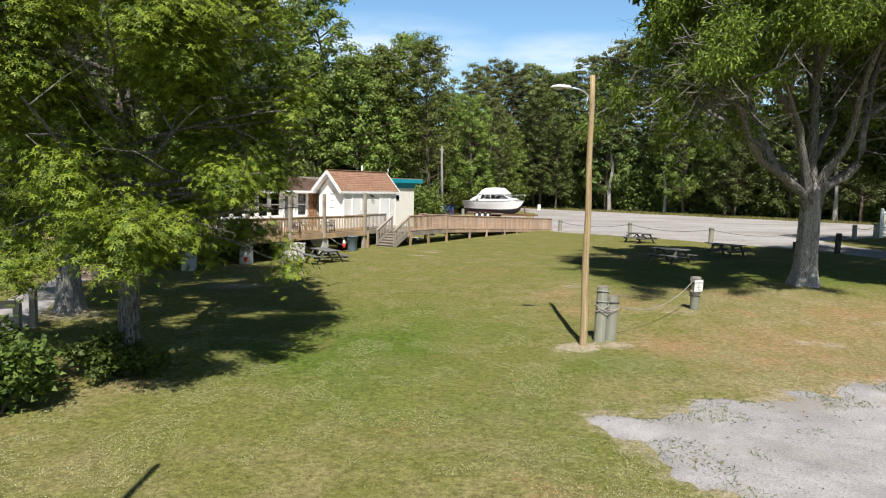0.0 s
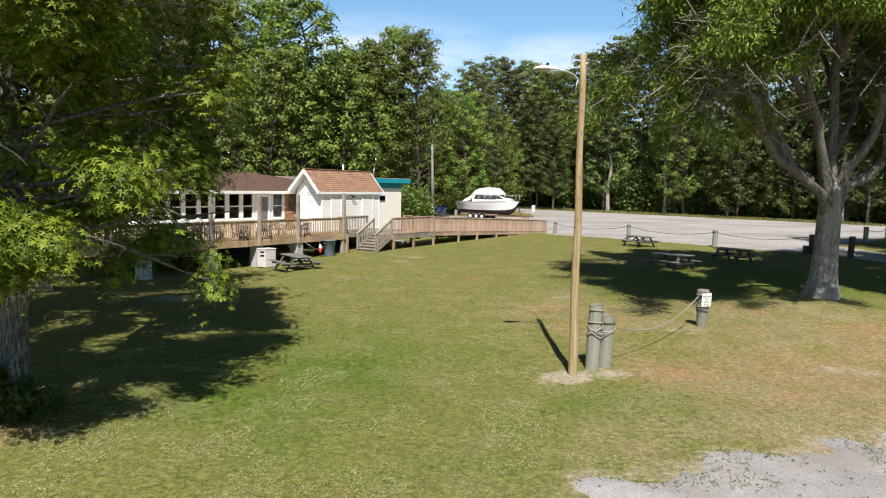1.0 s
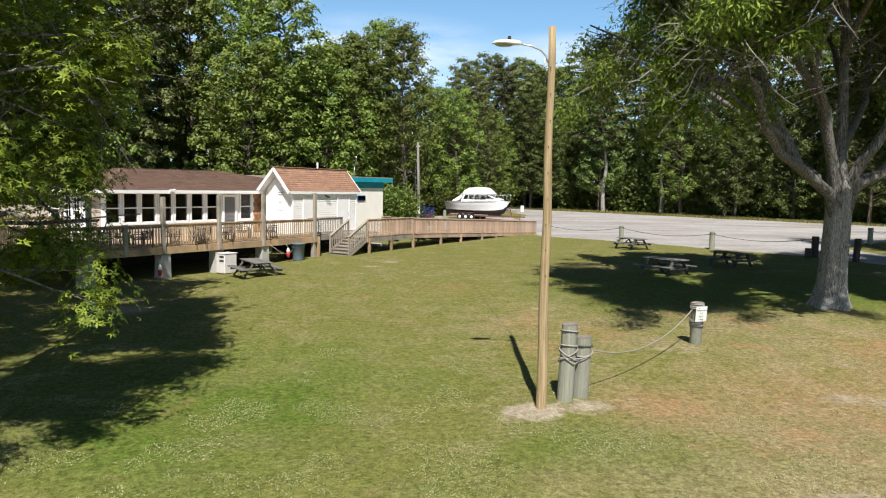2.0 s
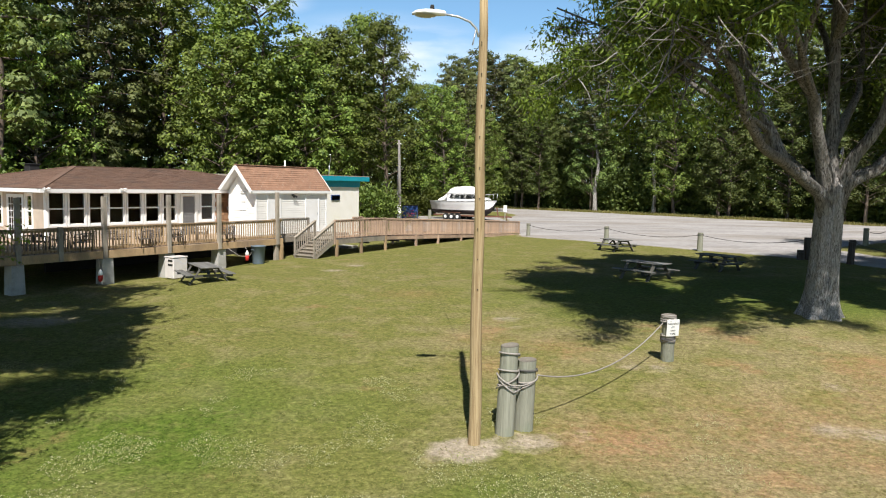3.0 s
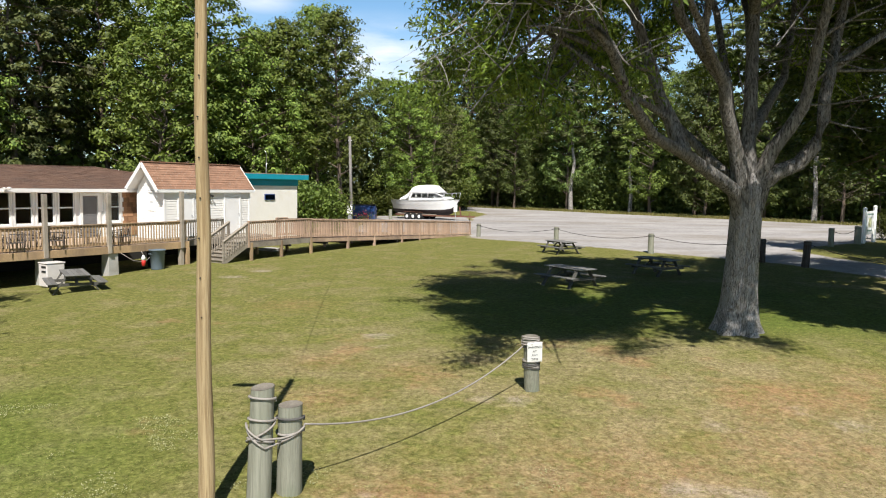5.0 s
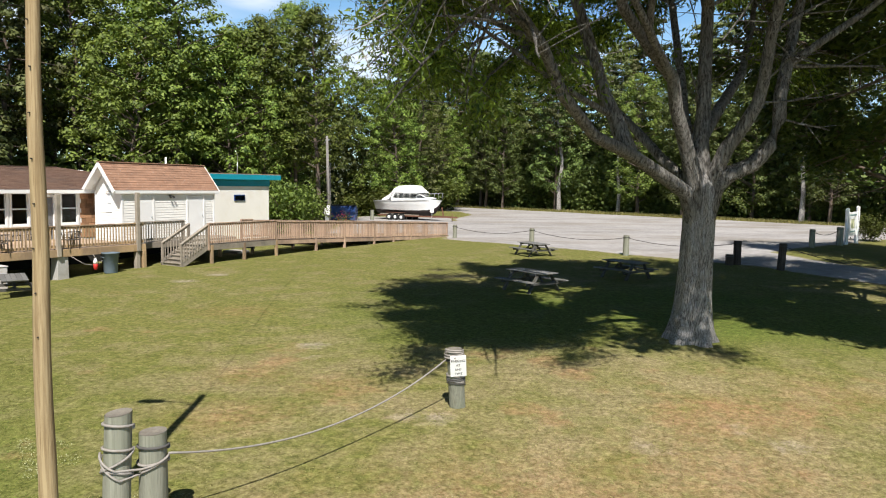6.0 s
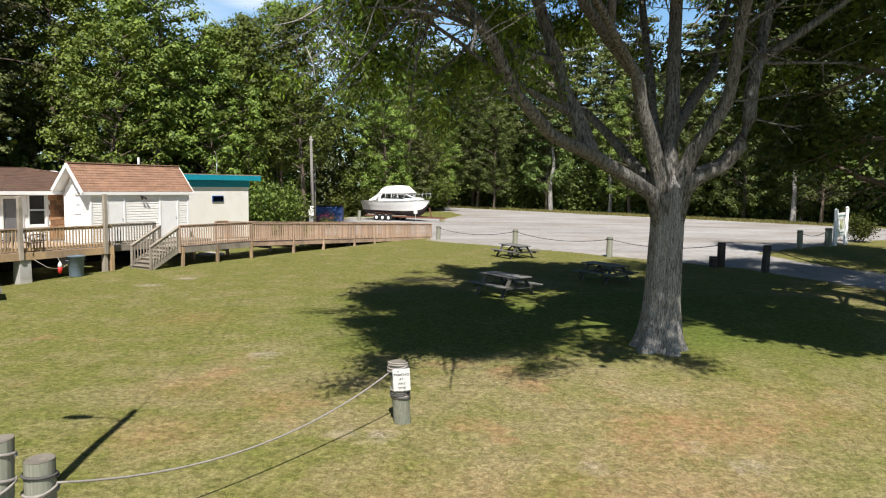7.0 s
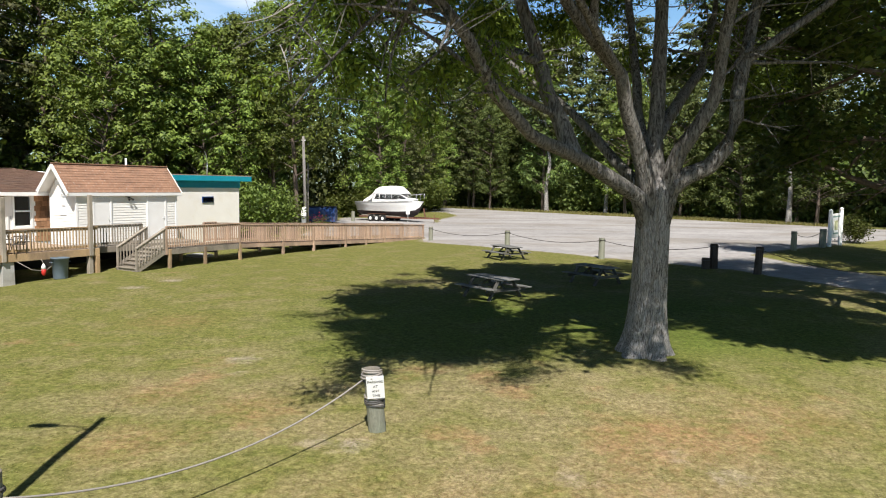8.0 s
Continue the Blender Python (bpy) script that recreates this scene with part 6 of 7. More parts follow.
T1, T2, T3 = (4.10, 18.66), (4.43, 18.93), (8.08, 23.18)
piling("mooring_post", "tall weathered grey piling wound with rope", *T1, 0.146, 1.42, (0.06, 0.02), wraps=((1.27, 0.03, M_ROPE, 1.05), (1.00, 0.03, M_ROPE, 1.1), (0.74, 0.05, M_ROPE, 1.1)), top_cut=0.12)
piling("mooring_post", "shorter weathered grey piling wound with rope", *T2, 0.156, 1.15, (0.03, -0.06), wraps=((0.97, 0.012, M_ROPE_DARK, 1.05), (0.80, -0.02, M_ROPE, 1.0)), top_cut=0.06)
gs = ground_z(*T3)
sign_post = piling("mooring_post", "weathered piling with coiled rope and a parking notice", *T3, 0.138, 1.06, (-0.09, -0.28), wraps=((0.99, 0.015, M_ROPE, 2.0), (0.95, -0.02, M_ROPE, 1.5), (0.90, 0.03, M_ROPE_DARK, 1.5), (0.86, -0.02, M_ROPE_DARK, 1.5), (0.45, 0.015, M_ROPE, 2.2), (0.50, -0.02, M_ROPE_DARK, 2.6), (0.55, 0.02, M_ROPE, 1.6), (0.42, 0.02, M_ROPE_DARK, 1.3)), top_cut=0.05)
ga, gb = ground_z(*T1), gs
# the coil that lies round the head of the notice's post
coil = [(T3[0] - 0.085 + (0.155 + 0.008 * math.sin(a * 2.3)) * math.cos(a), T3[1] - 0.262 + (0.155 + 0.008 * math.sin(a * 2.3)) * math.sin(a), gs + 0.905 + 0.014 * a / 2 + 0.012 * math.sin(a + 1)) for a in np.linspace(0, 6.28 * 2.6, 70)]
part("rope_coil", tube(coil, 0.016, 6), M_ROPE, sign_post, "grey rope coiled round the head of the post")
rope("old pale rope sagging between two pilings", (T2[0] + 0.20, T2[1] - 0.06, ga + 0.90), (T3[0] - 0.205, T3[1] - 0.31, gb + 0.90), 0.40, 0.013, M_ROPE, 40)


def round_post(at, lean, h, r, a0, a1, z0, z1, n=10):
    """Points that run round a leaning post from one bearing and height to another."""
    out = []
    for k in range(n + 1):
        a, z = radians(a0 + (a1 - a0) * k / n), z0 + (z1 - z0) * k / n
        out.append((at[0] + lean[0] * z / h + r * math.cos(a), at[1] + lean[1] * z / h + r * math.sin(a), ga + z))
    return out


cross = [round_post(T1, (0.06, 0.02), 1.42, 0.168, 20, -190, 1.02, 0.72, 16),
         round_post(T1, (0.06, 0.02), 1.42, 0.182, 190, 285, 0.98, 0.82, 8) + round_post(T2, (0.03, -0.06), 1.15, 0.178, -115, 0, 0.76, 0.88, 10),
         round_post(T1, (0.06, 0.02), 1.42, 0.168, 185, 300, 0.95, 0.70, 8) + round_post(T2, (0.03, -0.06), 1.15, 0.172, -125, -20, 0.70, 0.86, 8)]
for pts in cross:
    tagged(new("rope", mesh_of(tube(pts, 0.014, 6), M_ROPE, "rope")), "slack grey rope crossed round two pilings, tying them together", "rope")

# the notice, square to the path
ang = math.atan2(9.2 - T3[0], 12.0 - T3[1]) * -1
sx, sy = T3[0] - 0.01, T3[1] - 0.325
notice = thing("parking_notice", "white parking notice with black letters on a piling", "sign", (sx, sy, gs + 0.46))
bm = box(sx - 0.135, sx + 0.135, sy - 0.004, sy + 0.004, gs + 0.46, gs + 0.85, bevel=0.002)
part("plate", bm, M_WHITE, notice)
for text, z in (("PARKING", 0.735), ("AT", 0.655), ("ANY", 0.575), ("TIME", 0.495)):
    cu = bpy.data.curves.new("word", "FONT")
    cu.body, cu.size, cu.align_x, cu.extrude = text, 0.058, "CENTER", 0.001
    tmp = bpy.data.objects.new("word", cu)
    scene.collection.objects.link(tmp)
    data = bpy.data.meshes.new_from_object(tmp.evaluated_get(bpy.context.evaluated_depsgraph_get()))
    bpy.data.objects.remove(tmp)
    data.materials.append(M_INK)
    ob = new("lettering", data)
    ob.parent = notice
    ob.matrix_basis = Matrix.Translation((0, -0.0075, z - 0.46)) @ Matrix.Rotation(radians(90), 4, "X")
notice.matrix_world = Matrix.Translation((sx, sy, gs + 0.60)) @ Matrix.Rotation(radians(4), 4, "Z") @ Matrix.Rotation(radians(14.8), 4, "X") @ Matrix.Rotation(radians(-4), 4, "Y")

# posts along the car park, with sagging ropes
ROADPOSTS = [(9.14, 56.95, 0.86, 0.13), (13.35, 52.2, 1.0, 0.14), (17.58, 47.9, 1.03, 0.15), (21.9, 44.6, 1.12, 0.18), (21.47, 44.4, 0.5, 0.18), (23.05, 42.7, 1.18, 0.16), (29.98, 53.33, 1.09, 0.16), (32.9, 55.6, 1.12, 0.2)]
for k, (x, y, h, r) in enumerate(ROADPOSTS):
    piling("road_post", "low cut-off timber post stump, shade in its colour" if k == 4 else "short timber post beside the car park, shade in its colour" if k in (3, 5) else "short weathered timber post beside the car park", x, y, r, h, (0.10, 0.05) if k == 5 else (0, 0), "car park posts", ((h - 0.12, 0.0, M_ROPE_DARK, 1.1),), wood=M_POST_DARK if k in (3, 4, 5) else None)
for a, b in ((0, 1), (1, 2), (2, 3), (6, 7)):
    (x0, y0, h0, _), (x1, y1, h1, _) = ROADPOSTS[a], ROADPOSTS[b]
    rope("dark rope slung between road posts", (x0, y0, ground_z(x0, y0) + h0 - 0.12), (x1, y1, ground_z(x1, y1) + h1 - 0.12), 0.28, 0.016, M_ROPE_DARK)
x0, y0, h0, _ = ROADPOSTS[5]
rope("dark rope slung between road posts", (x0 + 0.1, y0, ground_z(x0, y0) + h0 - 0.12), (27.5, 36.5, ground_z(27.5, 36.5) + 0.9), 0.5, 0.016, M_ROPE_DARK)
piling("road_post", "short weathered timber post beside the drive", 27.5, 36.5, 0.16, 1.05, (0, 0), "car park posts")


# ---- picnic tables ----
def picnic_table(x, y, turn, label, height=0.68):
    g0 = ground_z(x, y)
    ob = thing("picnic_table", label, "table", (0, 0, 0), group="picnic tables")
    for k in range(5):
        y0 = -0.36 + k * 0.146
        part("top_board", box(-0.92, 0.92, y0, y0 + 0.138, 0.71, 0.75, bevel=0.006), M_TABLE, ob)
    for s in (-1, 1):
        for k in range(2):
            y0 = s * 0.72 - 0.14 + k * 0.145
            part("seat_board", box(-0.92, 0.92, y0, y0 + 0.138, 0.41, 0.45, bevel=0.006), M_TABLE, ob)
    for x0 in (-0.62, 0.62):
        for s in (-1, 1):
            part("leg", beam((x0, s * 0.68, 0.0), (x0, s * 0.27, 0.71), 0.04, 0.14, up=(1, 0, 0)), M_TABLE_LEG, ob)
        part("seat_bearer", box(x0 + 0.022, x0 + 0.06, -0.82, 0.82, 0.30, 0.41, bevel=0.005), M_TABLE_LEG, ob)
        part("top_bearer", box(x0 - 0.06, x0 - 0.022, -0.36, 0.36, 0.62, 0.71, bevel=0.005), M_TABLE_LEG, ob)
        part("brace", beam((x0, 0.0, 0.36), (x0 * 0.35, 0.0, 0.68), 0.09, 0.04), M_TABLE_LEG, ob)
    ob.matrix_world = Matrix.Translation((x, y, g0 - 0.01)) @ Matrix.Rotation(radians(turn), 4, "Z") @ Matrix.Diagonal((1, 1, height / 0.75, 1))
    return ob


M_TABLE = material("grey_table_wood", (0.175, 0.172, 0.165), 0.7, 0.35, 3, 40, 0.4, stretch=(0.3, 1, 1), each=0.25, dirt=(0.12, 0.12, 0.105))
# table wood darkened for the legs: shade below the top is in the colour
M_TABLE_LEG = material("table_wood_shaded", (0.10, 0.095, 0.085), 0.9, 0.35, 3, 40, 0.4, each=0.2, dirt=(0.06, 0.06, 0.05))
picnic_table(-5.35, 33.6, -58, "grey weathered picnic table beside the deck", 0.62)
picnic_table(11.0, 35.3, -55, "grey weathered picnic table in the tree's shade")
picnic_table(12.75, 47.3, -64, "grey weathered picnic table in the sun by the car park", 0.64)
picnic_table(15.25, 39.2, -57, "grey weathered picnic table in deep shade")

# a second bare pole, whose shadow falls on the near lawn
g = ground_z(-4.1, 4.65)
pole2 = thing("timber_pole", "tall bare tan timber pole standing in the lawn", "pole", (-4.1, 4.65, g))
part("pole", tube([(-4.1, 4.65, g - 0.3), (-4.09, 4.65, g + 3.4), (-4.1, 4.65, g + 7.2)], [0.085, 0.07, 0.05], 16), M_POLE, pole2)
part("band", tube([(-4.1, 4.65, g + 6.9), (-4.1, 4.65, g + 6.96)], 0.06, 16), M_METAL, pole2)


# ---- boat on its trailer ----
M_BOTTOM = material("antifouling_paint", (0.045, 0.035, 0.035), 0.7, 0.3, 3, 30, 0.1)
M_POLE_GREY = material("silvery_timber", (0.23, 0.215, 0.20), 0.9, 0.25, 3, 30, 0.3, stretch=(1, 1, 0.15))
BM = Matrix.Translation((5.62, 79.9, ground_z(5.62, 79.9))) @ Matrix.Rotation(radians(-32), 4, "Z")
boat = thing("motor_boat", "white cabin cruiser with a canvas-covered flybridge, on a trailer", "boat", (0, 0, 0))


SECTIONS = ((-3.32, 1.18, 0.52, 0.98, 1.80), (-1.6, 1.24, 0.40, 0.96, 1.80), (0.0, 1.25, 0.34, 0.95, 1.82), (1.4, 1.12, 0.34, 0.97, 1.86), (2.3, 0.84, 0.42, 1.02, 1.90), (2.9, 0.50, 0.72, 1.14, 1.93), (3.25, 0.24, 1.22, 1.40, 1.95), (3.52, 0.03, 1.85, 1.88, 1.97))


def hull(name, rib, mat, label, deck=False):
    """Lofts one band of the hull; rib gives half a section from (half width, keel, boot line, sheer)."""
    bm = bmesh.new()
    rows = []
    for x, w, zk, zb, zg in SECTIONS:
        half = rib(w, zk, zb, zg)
        ends = [bm.verts.new((x, -y, z)) for y, z in reversed(half)] + [bm.verts.new((x, y, z)) for y, z in half if y > 1e-6]
        rows.append(ends)
    for r, s in zip(rows, rows[1:]):
        for k in range(len(r) - 1):
            if not deck and k == len(r) // 2 - 1 and name == "hull":
                continue
            bm.faces.new((r[k], r[k + 1], s[k + 1], s[k])).smooth = True
    bm.faces.new(rows[0])
    return part(name, bm, mat, boat, label)


hull("hull", lambda w, zk, zb, zg: [(w * 0.70, zb), (w * 0.84, zb + (zg - zb) * 0.5), (w * 0.98, zg - 0.16), (w, zg)], M_GELCOAT, "white hull")
hull("bottom_paint", lambda w, zk, zb, zg: [(0, zk), (w * 0.4, zk + (zb - zk) * 0.35), (w * 0.64, zk + (zb - zk) * 0.72), (w * 0.70, zb)], M_BOTTOM, "dark antifouled bottom")
bm = bmesh.new()
for r, s in zip(SECTIONS, SECTIONS[1:]):
    box_pts = [bm.verts.new(p) for p in ((r[0], -r[1], r[4]), (r[0], r[1], r[4]), (s[0], s[1], s[4]), (s[0], -s[1], s[4]))]
    bm.faces.new(box_pts)
bmesh.ops.remove_doubles(bm, verts=bm.verts, dist=0.001)
part("deck", bm, M_GELCOAT, boat, "white deck")
for s in (-1, 1):
    part("rub_rail", tube([(x, s * (w + 0.012), zg - 0.03) for x, w, zk, zb, zg in SECTIONS], 0.028, 8), M_METAL, boat)


def loft(name, rows, mat, label, parent=None, ease=0.03):
    """A body from (x, half width below, z below, half width above, z above) sections."""
    bm = bmesh.new()
    q = [[bm.verts.new((x, -w0, z0)), bm.verts.new((x, -w1, z1)), bm.verts.new((x, w1, z1)), bm.verts.new((x, w0, z0))] for x, w0, z0, w1, z1 in rows]
    for r, s in zip(q, q[1:]):
        for k in range(4):
            bm.faces.new((r[k], r[(k + 1) % 4], s[(k + 1) % 4], s[k]))
    bm.faces.new(q[0])
    bm.faces.new(q[-1])
    if ease:
        bmesh.ops.bevel(bm, geom=bm.edges[:], offset=ease, segments=2, affect="EDGES")
    return part(name, bm, mat, parent or boat, label)


loft("cabin", ((-1.45, 1.02, 1.80, 1.0, 2.10), (-1.25, 1.02, 1.80, 0.92, 2.55), (1.35, 0.96, 1.88, 0.84, 2.56), (2.3, 0.70, 1.95, 0.58, 2.18), (2.75, 0.42, 2.0, 0.34, 2.08)), M_GELCOAT, "white cabin")
loft("cabin_roof", ((-1.5, 0.98, 2.55, 0.94, 2.62), (1.5, 0.90, 2.57, 0.82, 2.64)), M_GELCOAT, "")
loft("flybridge_cover", ((-2.6, 0.85, 1.84, 0.78, 1.95), (-1.9, 0.95, 1.9, 0.82, 2.30), (-1.5, 0.94, 2.2, 0.80, 2.58), (-1.25, 0.90, 2.58, 0.74, 2.95), (-0.75, 0.88, 2.60, 0.62, 3.20), (0.3, 0.86, 2.60, 0.56, 3.28), (1.0, 0.80, 2.60, 0.5, 3.22), (1.75, 0.66, 2.58, 0.5, 2.66)), M_CANVAS, "white canvas flybridge cover", ease=0.0)
for x0, x1, cut in ((-1.22, -0.66, 0.2), (-0.63, 0.0, 0.0), (0.03, 0.66, 0.0), (0.69, 1.36, 0.0)):
    for s in (-1, 1):
        bm = bmesh.new()
        wa, wb = 1.018 - 0.02 * (x0 + 1.2), 1.018 - 0.02 * (x1 + 1.2)
        v = [bm.verts.new(p) for p in ((x0, s * wa, 2.06), (x1, s * wb, 2.07), (x1 - 0.03, s * (wb - 0.055), 2.51), (x0 + cut, s * (wa - 0.055), 2.51))]
        bm.faces.new(v)
        bmesh.ops.solidify(bm, geom=bm.faces[:], thickness=0.012)
        part("cabin_window", bm, M_BOATGLASS, boat, "dark cabin window")
for s in (-1, 1):
    bm = bmesh.new()
    v = [bm.verts.new(p) for p in ((1.40, s * 0.965, 2.13), (2.22, s * 0.715, 2.15), (1.48, s * 0.855, 2.50), (1.30, s * 0.90, 2.50))]
    bm.faces.new(v)
    bmesh.ops.solidify(bm, geom=bm.faces[:], thickness=0.012)
    part("cabin_window", bm, M_BOATGLASS, boat, "dark raked forward window")
for s in (-1, 0, 1):
    bm = bmesh.new()
    y0, y1 = s * 0.42 - 0.19, s * 0.42 + 0.19
    v = [bm.verts.new(p) for p in ((2.27, y0 * 0.9, 2.225), (2.27, y1 * 0.9, 2.225), (1.52, y1, 2.515), (1.52, y0, 2.515))]
    bm.faces.new(v)
    bmesh.ops.solidify(bm, geom=bm.faces[:], thickness=0.012)
    part("windscreen_pane", bm, M_BOATGLASS, boat, "dark windscreen pane")
for s in (-1, 1):
    pts = [(1.5, s * 1.02, 2.40), (2.3, s * 0.76, 2.48), (3.0, s * 0.38, 2.55), (3.62, s * 0.05, 2.6)]
    bm = tube(pts, 0.014, 6)
    for p, z in zip(pts, (1.93, 1.98, 2.04, 2.09)):
        tube([p, (p[0] - 0.05, p[1], z)], 0.012, 6, bm)
    part("bow_rail", bm, M_METAL, boat, "steel bow rail")
boat.matrix_world = BM
trailer = thing("boat_trailer", "rusty triple-axle boat trailer with white wheels", "trailer", (0, 0, 0))
for s in (-1, 1):
    part("frame_rail", beam((-3.0, s * 0.92, 0.44), (3.0, s * 0.7, 0.42), 0.08, 0.12), M_RUST, trailer)
    part("frame_rail", beam((3.0, s * 0.7, 0.42), (5.2, 0, 0.42), 0.07, 0.12), M_RUST, trailer)
    part("bunk", beam((-2.9, s * 0.62, 0.55), (1.4, s * 0.58, 0.50), 0.12, 0.09), M_WOOD_GREY, trailer)
    for x in (-1.45, -0.77, -0.09):
        part("fender", box(x - 0.31, x + 0.31, s * 1.16 - 0.12, s * 1.16 + 0.12, 0.70, 0.73, bevel=0.01), M_RUST, trailer)
        t = tube([(x, s * 1.05, 0.31), (x, s * 1.27, 0.31)], 0.31, 20)
        w = part("wheel", t, M_BLACK, trailer, "black tyre")
        part("rim", tube([(x, s * 1.26, 0.31), (x, s * 1.285, 0.31)], [0.165, 0.14], 16), M_WHITE, w, "white rim")
for x in (-2.9, -1.0, 1.0, 3.1):
    part("cross_member", box(x - 0.05, x + 0.05, -0.85, 0.85, 0.34, 0.43), M_RUST, trailer)
part("jack", tube([(4.6, 0.12, 0.02), (4.6, 0.12, 0.75)], 0.03, 8), M_RUST, trailer)
part("winch_post", beam((3.75, 0, 0.42), (3.55, 0, 1.3), 0.09, 0.09), M_RUST, trailer)
trailer.matrix_world = BM

# ---- utility poles, service boxes, dumpster, signs ----
g = ground_z(-0.1, 66.0)
up = thing("utility_pole", "grey timber utility pole with white meter boxes", "utility pole", (-0.05, 66.0, g))
part("pole", tube([(0.0, 66.0, g - 0.2), (-0.08, 66.0, 3.5), (-0.18, 66.0, 7.3)], [0.13, 0.115, 0.09], 12), M_POLE_GREY, up)
part("meter_box", box(-0.32, 0.06, 65.74, 65.88, 1.45, 2.15, bevel=0.02), M_WHITE, up, "white meter box")
part("meter_box", box(-0.28, 0.02, 65.76, 65.88, 0.95, 1.38, bevel=0.02), M_METAL, up, "grey switch box")
part("conduit", tube([(-0.10, 65.83, 2.15), (-0.2, 65.86, 6.9)], 0.025, 8), M_POLE_GREY, up)
part("insulator", tube([(-0.3, 66.0, 7.0), (0.0, 66.0, 7.0)], 0.03, 8), M_WHITE, up)
g = ground_z(0.3, 67.0)
up2 = thing("utility_pole", "second slim grey timber pole close behind", "utility pole", (-0.45, 70.0, g))
part("pole", tube([(-0.45, 70.0, g - 0.2), (-0.5, 70.0, 7.2)], [0.06, 0.045], 12), M_POLE_GREY, up2)
part("bracket", box(-0.55, -0.41, 69.88, 69.94, 6.6, 6.7), M_METAL, up2)
tagged(new("cable", mesh_of(tube([(3.68 + (-0.18 - 3.68) * t, 18.3 + 47.7 * t, 5.95 + 0.95 * t - 1.4 * t * (1 - t)) for t in np.linspace(0, 1, 30)], 0.006, 5), M_BLACK, "cable")), "black overhead cable slung between the poles", "cable")
tagged(new("cable", mesh_of(tube([(-0.3 - 2.4 * t, 65.8 - 1.5 * t, 1.7 - 1.6 * t * (1 - t) - 0.35 * t) for t in np.linspace(0, 1, 16)], 0.03, 5), M_ROPE_DARK, "cable")), "grey service cable sagging from the meter box", "cable")
g = ground_z(0.0, 75.0)
dump = thing("dumpster", "blue steel dumpster with sloping front", "dumpster", (0.0, 75.0, g))
bm = bmesh.new()
pf = [(-0.85, 0.18), (0.85, 0.18), (0.85, 1.35), (0.35, 1.5), (-0.85, 1.15)]
l0 = [bm.verts.new((-1.15, 75.0 - y, g + z)) for y, z in pf]
l1 = [bm.verts.new((1.15, 75.0 - y, g + z)) for y, z in pf]
for k in range(5):
    bm.faces.new((l0[k], l0[(k + 1) % 5], l1[(k + 1) % 5], l1[k]))
bm.faces.new(l0)
bm.faces.new(l1)
bmesh.ops.bevel(bm, geom=bm.edges[:], offset=0.02, segments=1, affect="EDGES")
part("body", bm, M_BLUE, dump, "scuffed blue steel body")
for x in (-0.9, -0.3, 0.3, 0.9):
    part("rib", box(x - 0.04, x + 0.04, 74.09, 74.15, g + 0.2, g + 1.3, bevel=0.008), M_BLUE, dump)
part("lid", box(-1.17, 1.17, 74.2, 75.4, g + 1.44, g + 1.5, bevel=0.01), M_BLACK, dump, "black plastic lid")
for x in (-0.9, 0.9):
    part("wheel", tube([(x - 0.05, 74.5, g + 0.09), (x + 0.05, 74.5, g + 0.09)], 0.09, 12), M_BLACK, dump)
M_FLOWER = leaf_material("red_flowers", (0.40, 0.03, 0.06), (0.60, 0.07, 0.12), 0.25)
fl = bush(121, 0.8, 1.0, "low shrub covered in red flowers", M_LEAF_BUSH, 350, (0.08, 0.16), name="flowering_shrub")
rng0 = np.random.default_rng(9)
hang("flower", leaf_mesh("flower", rng0.normal(size=(80, 3)) * np.array([0.4, 0.4, 0.2]) + np.array([0, 0, 0.85]), (0.07, 0.13), "star", M_FLOWER, 8), fl, "red flowers", "stuff")
fl.matrix_basis = Matrix.Translation((0.95, 66.5, ground_z(1, 66.5)))
fl["group"] = ""
piling("road_post", "weathered timber post beside the boat", 2.2, 79.0, 0.16, 0.95, (0, 0), "car park posts")
g = ground_z(7.68, 58.6)
sg = thing("small_sign", "small blank white sign on a thin post", "sign", (7.68, 58.6, g))
part("post", box(7.66, 7.70, 58.59, 58.63, g - 0.1, 2.42, bevel=0.004), M_METAL, sg)
part("plate", box(7.56, 7.80, 58.575, 58.588, 2.0, 2.46, bevel=0.003), M_WHITE, sg)
g = ground_z(34.4, 56.8)
board = thing("sign_board", "white-painted roadside sign board on two posts, print unreadable", "sign", (34.6, 57.2, g))
L, R = Vector((33.75, 56.4, 0)), Vector((35.12, 57.62, 0))
for p, top in ((L, 2.62), (R, 2.74)):
    part("post", box(p.x - 0.09, p.x + 0.09, p.y - 0.09, p.y + 0.09, g - 0.1, top, bevel=0.01), M_WHITE, board)
    part("finial", lathe([(0.11, top), (0.13, top + 0.03), (0.09, top + 0.1), (0.02, top + 0.15)], 12, (p.x, p.y, 0)), M_WHITE, board)
part("panel", beam(L + Vector((0, 0, 1.72)), R + Vector((0, 0, 1.78)), 0.05, 1.5), M_WHITE, board, "white panel")
side_v = (R - L).normalized()
out_v = Vector((side_v.y, -side_v.x, 0))
M_PRINT = material("faded_print", (0.20, 0.30, 0.28), 0.6, 0.2)
M_EMBLEM = material("faded_emblem", (0.55, 0.56, 0.35), 0.6, 0.25)
for t0, t1, z in ((0.2, 0.85, 2.3), (0.28, 0.75, 1.25)):
    part("print_bar", beam(L.lerp(R, t0) + out_v * 0.03 + Vector((0, 0, z)), L.lerp(R, t1) + out_v * 0.03 + Vector((0, 0, z + 0.02)), 0.01, 0.1), M_PRINT, board)
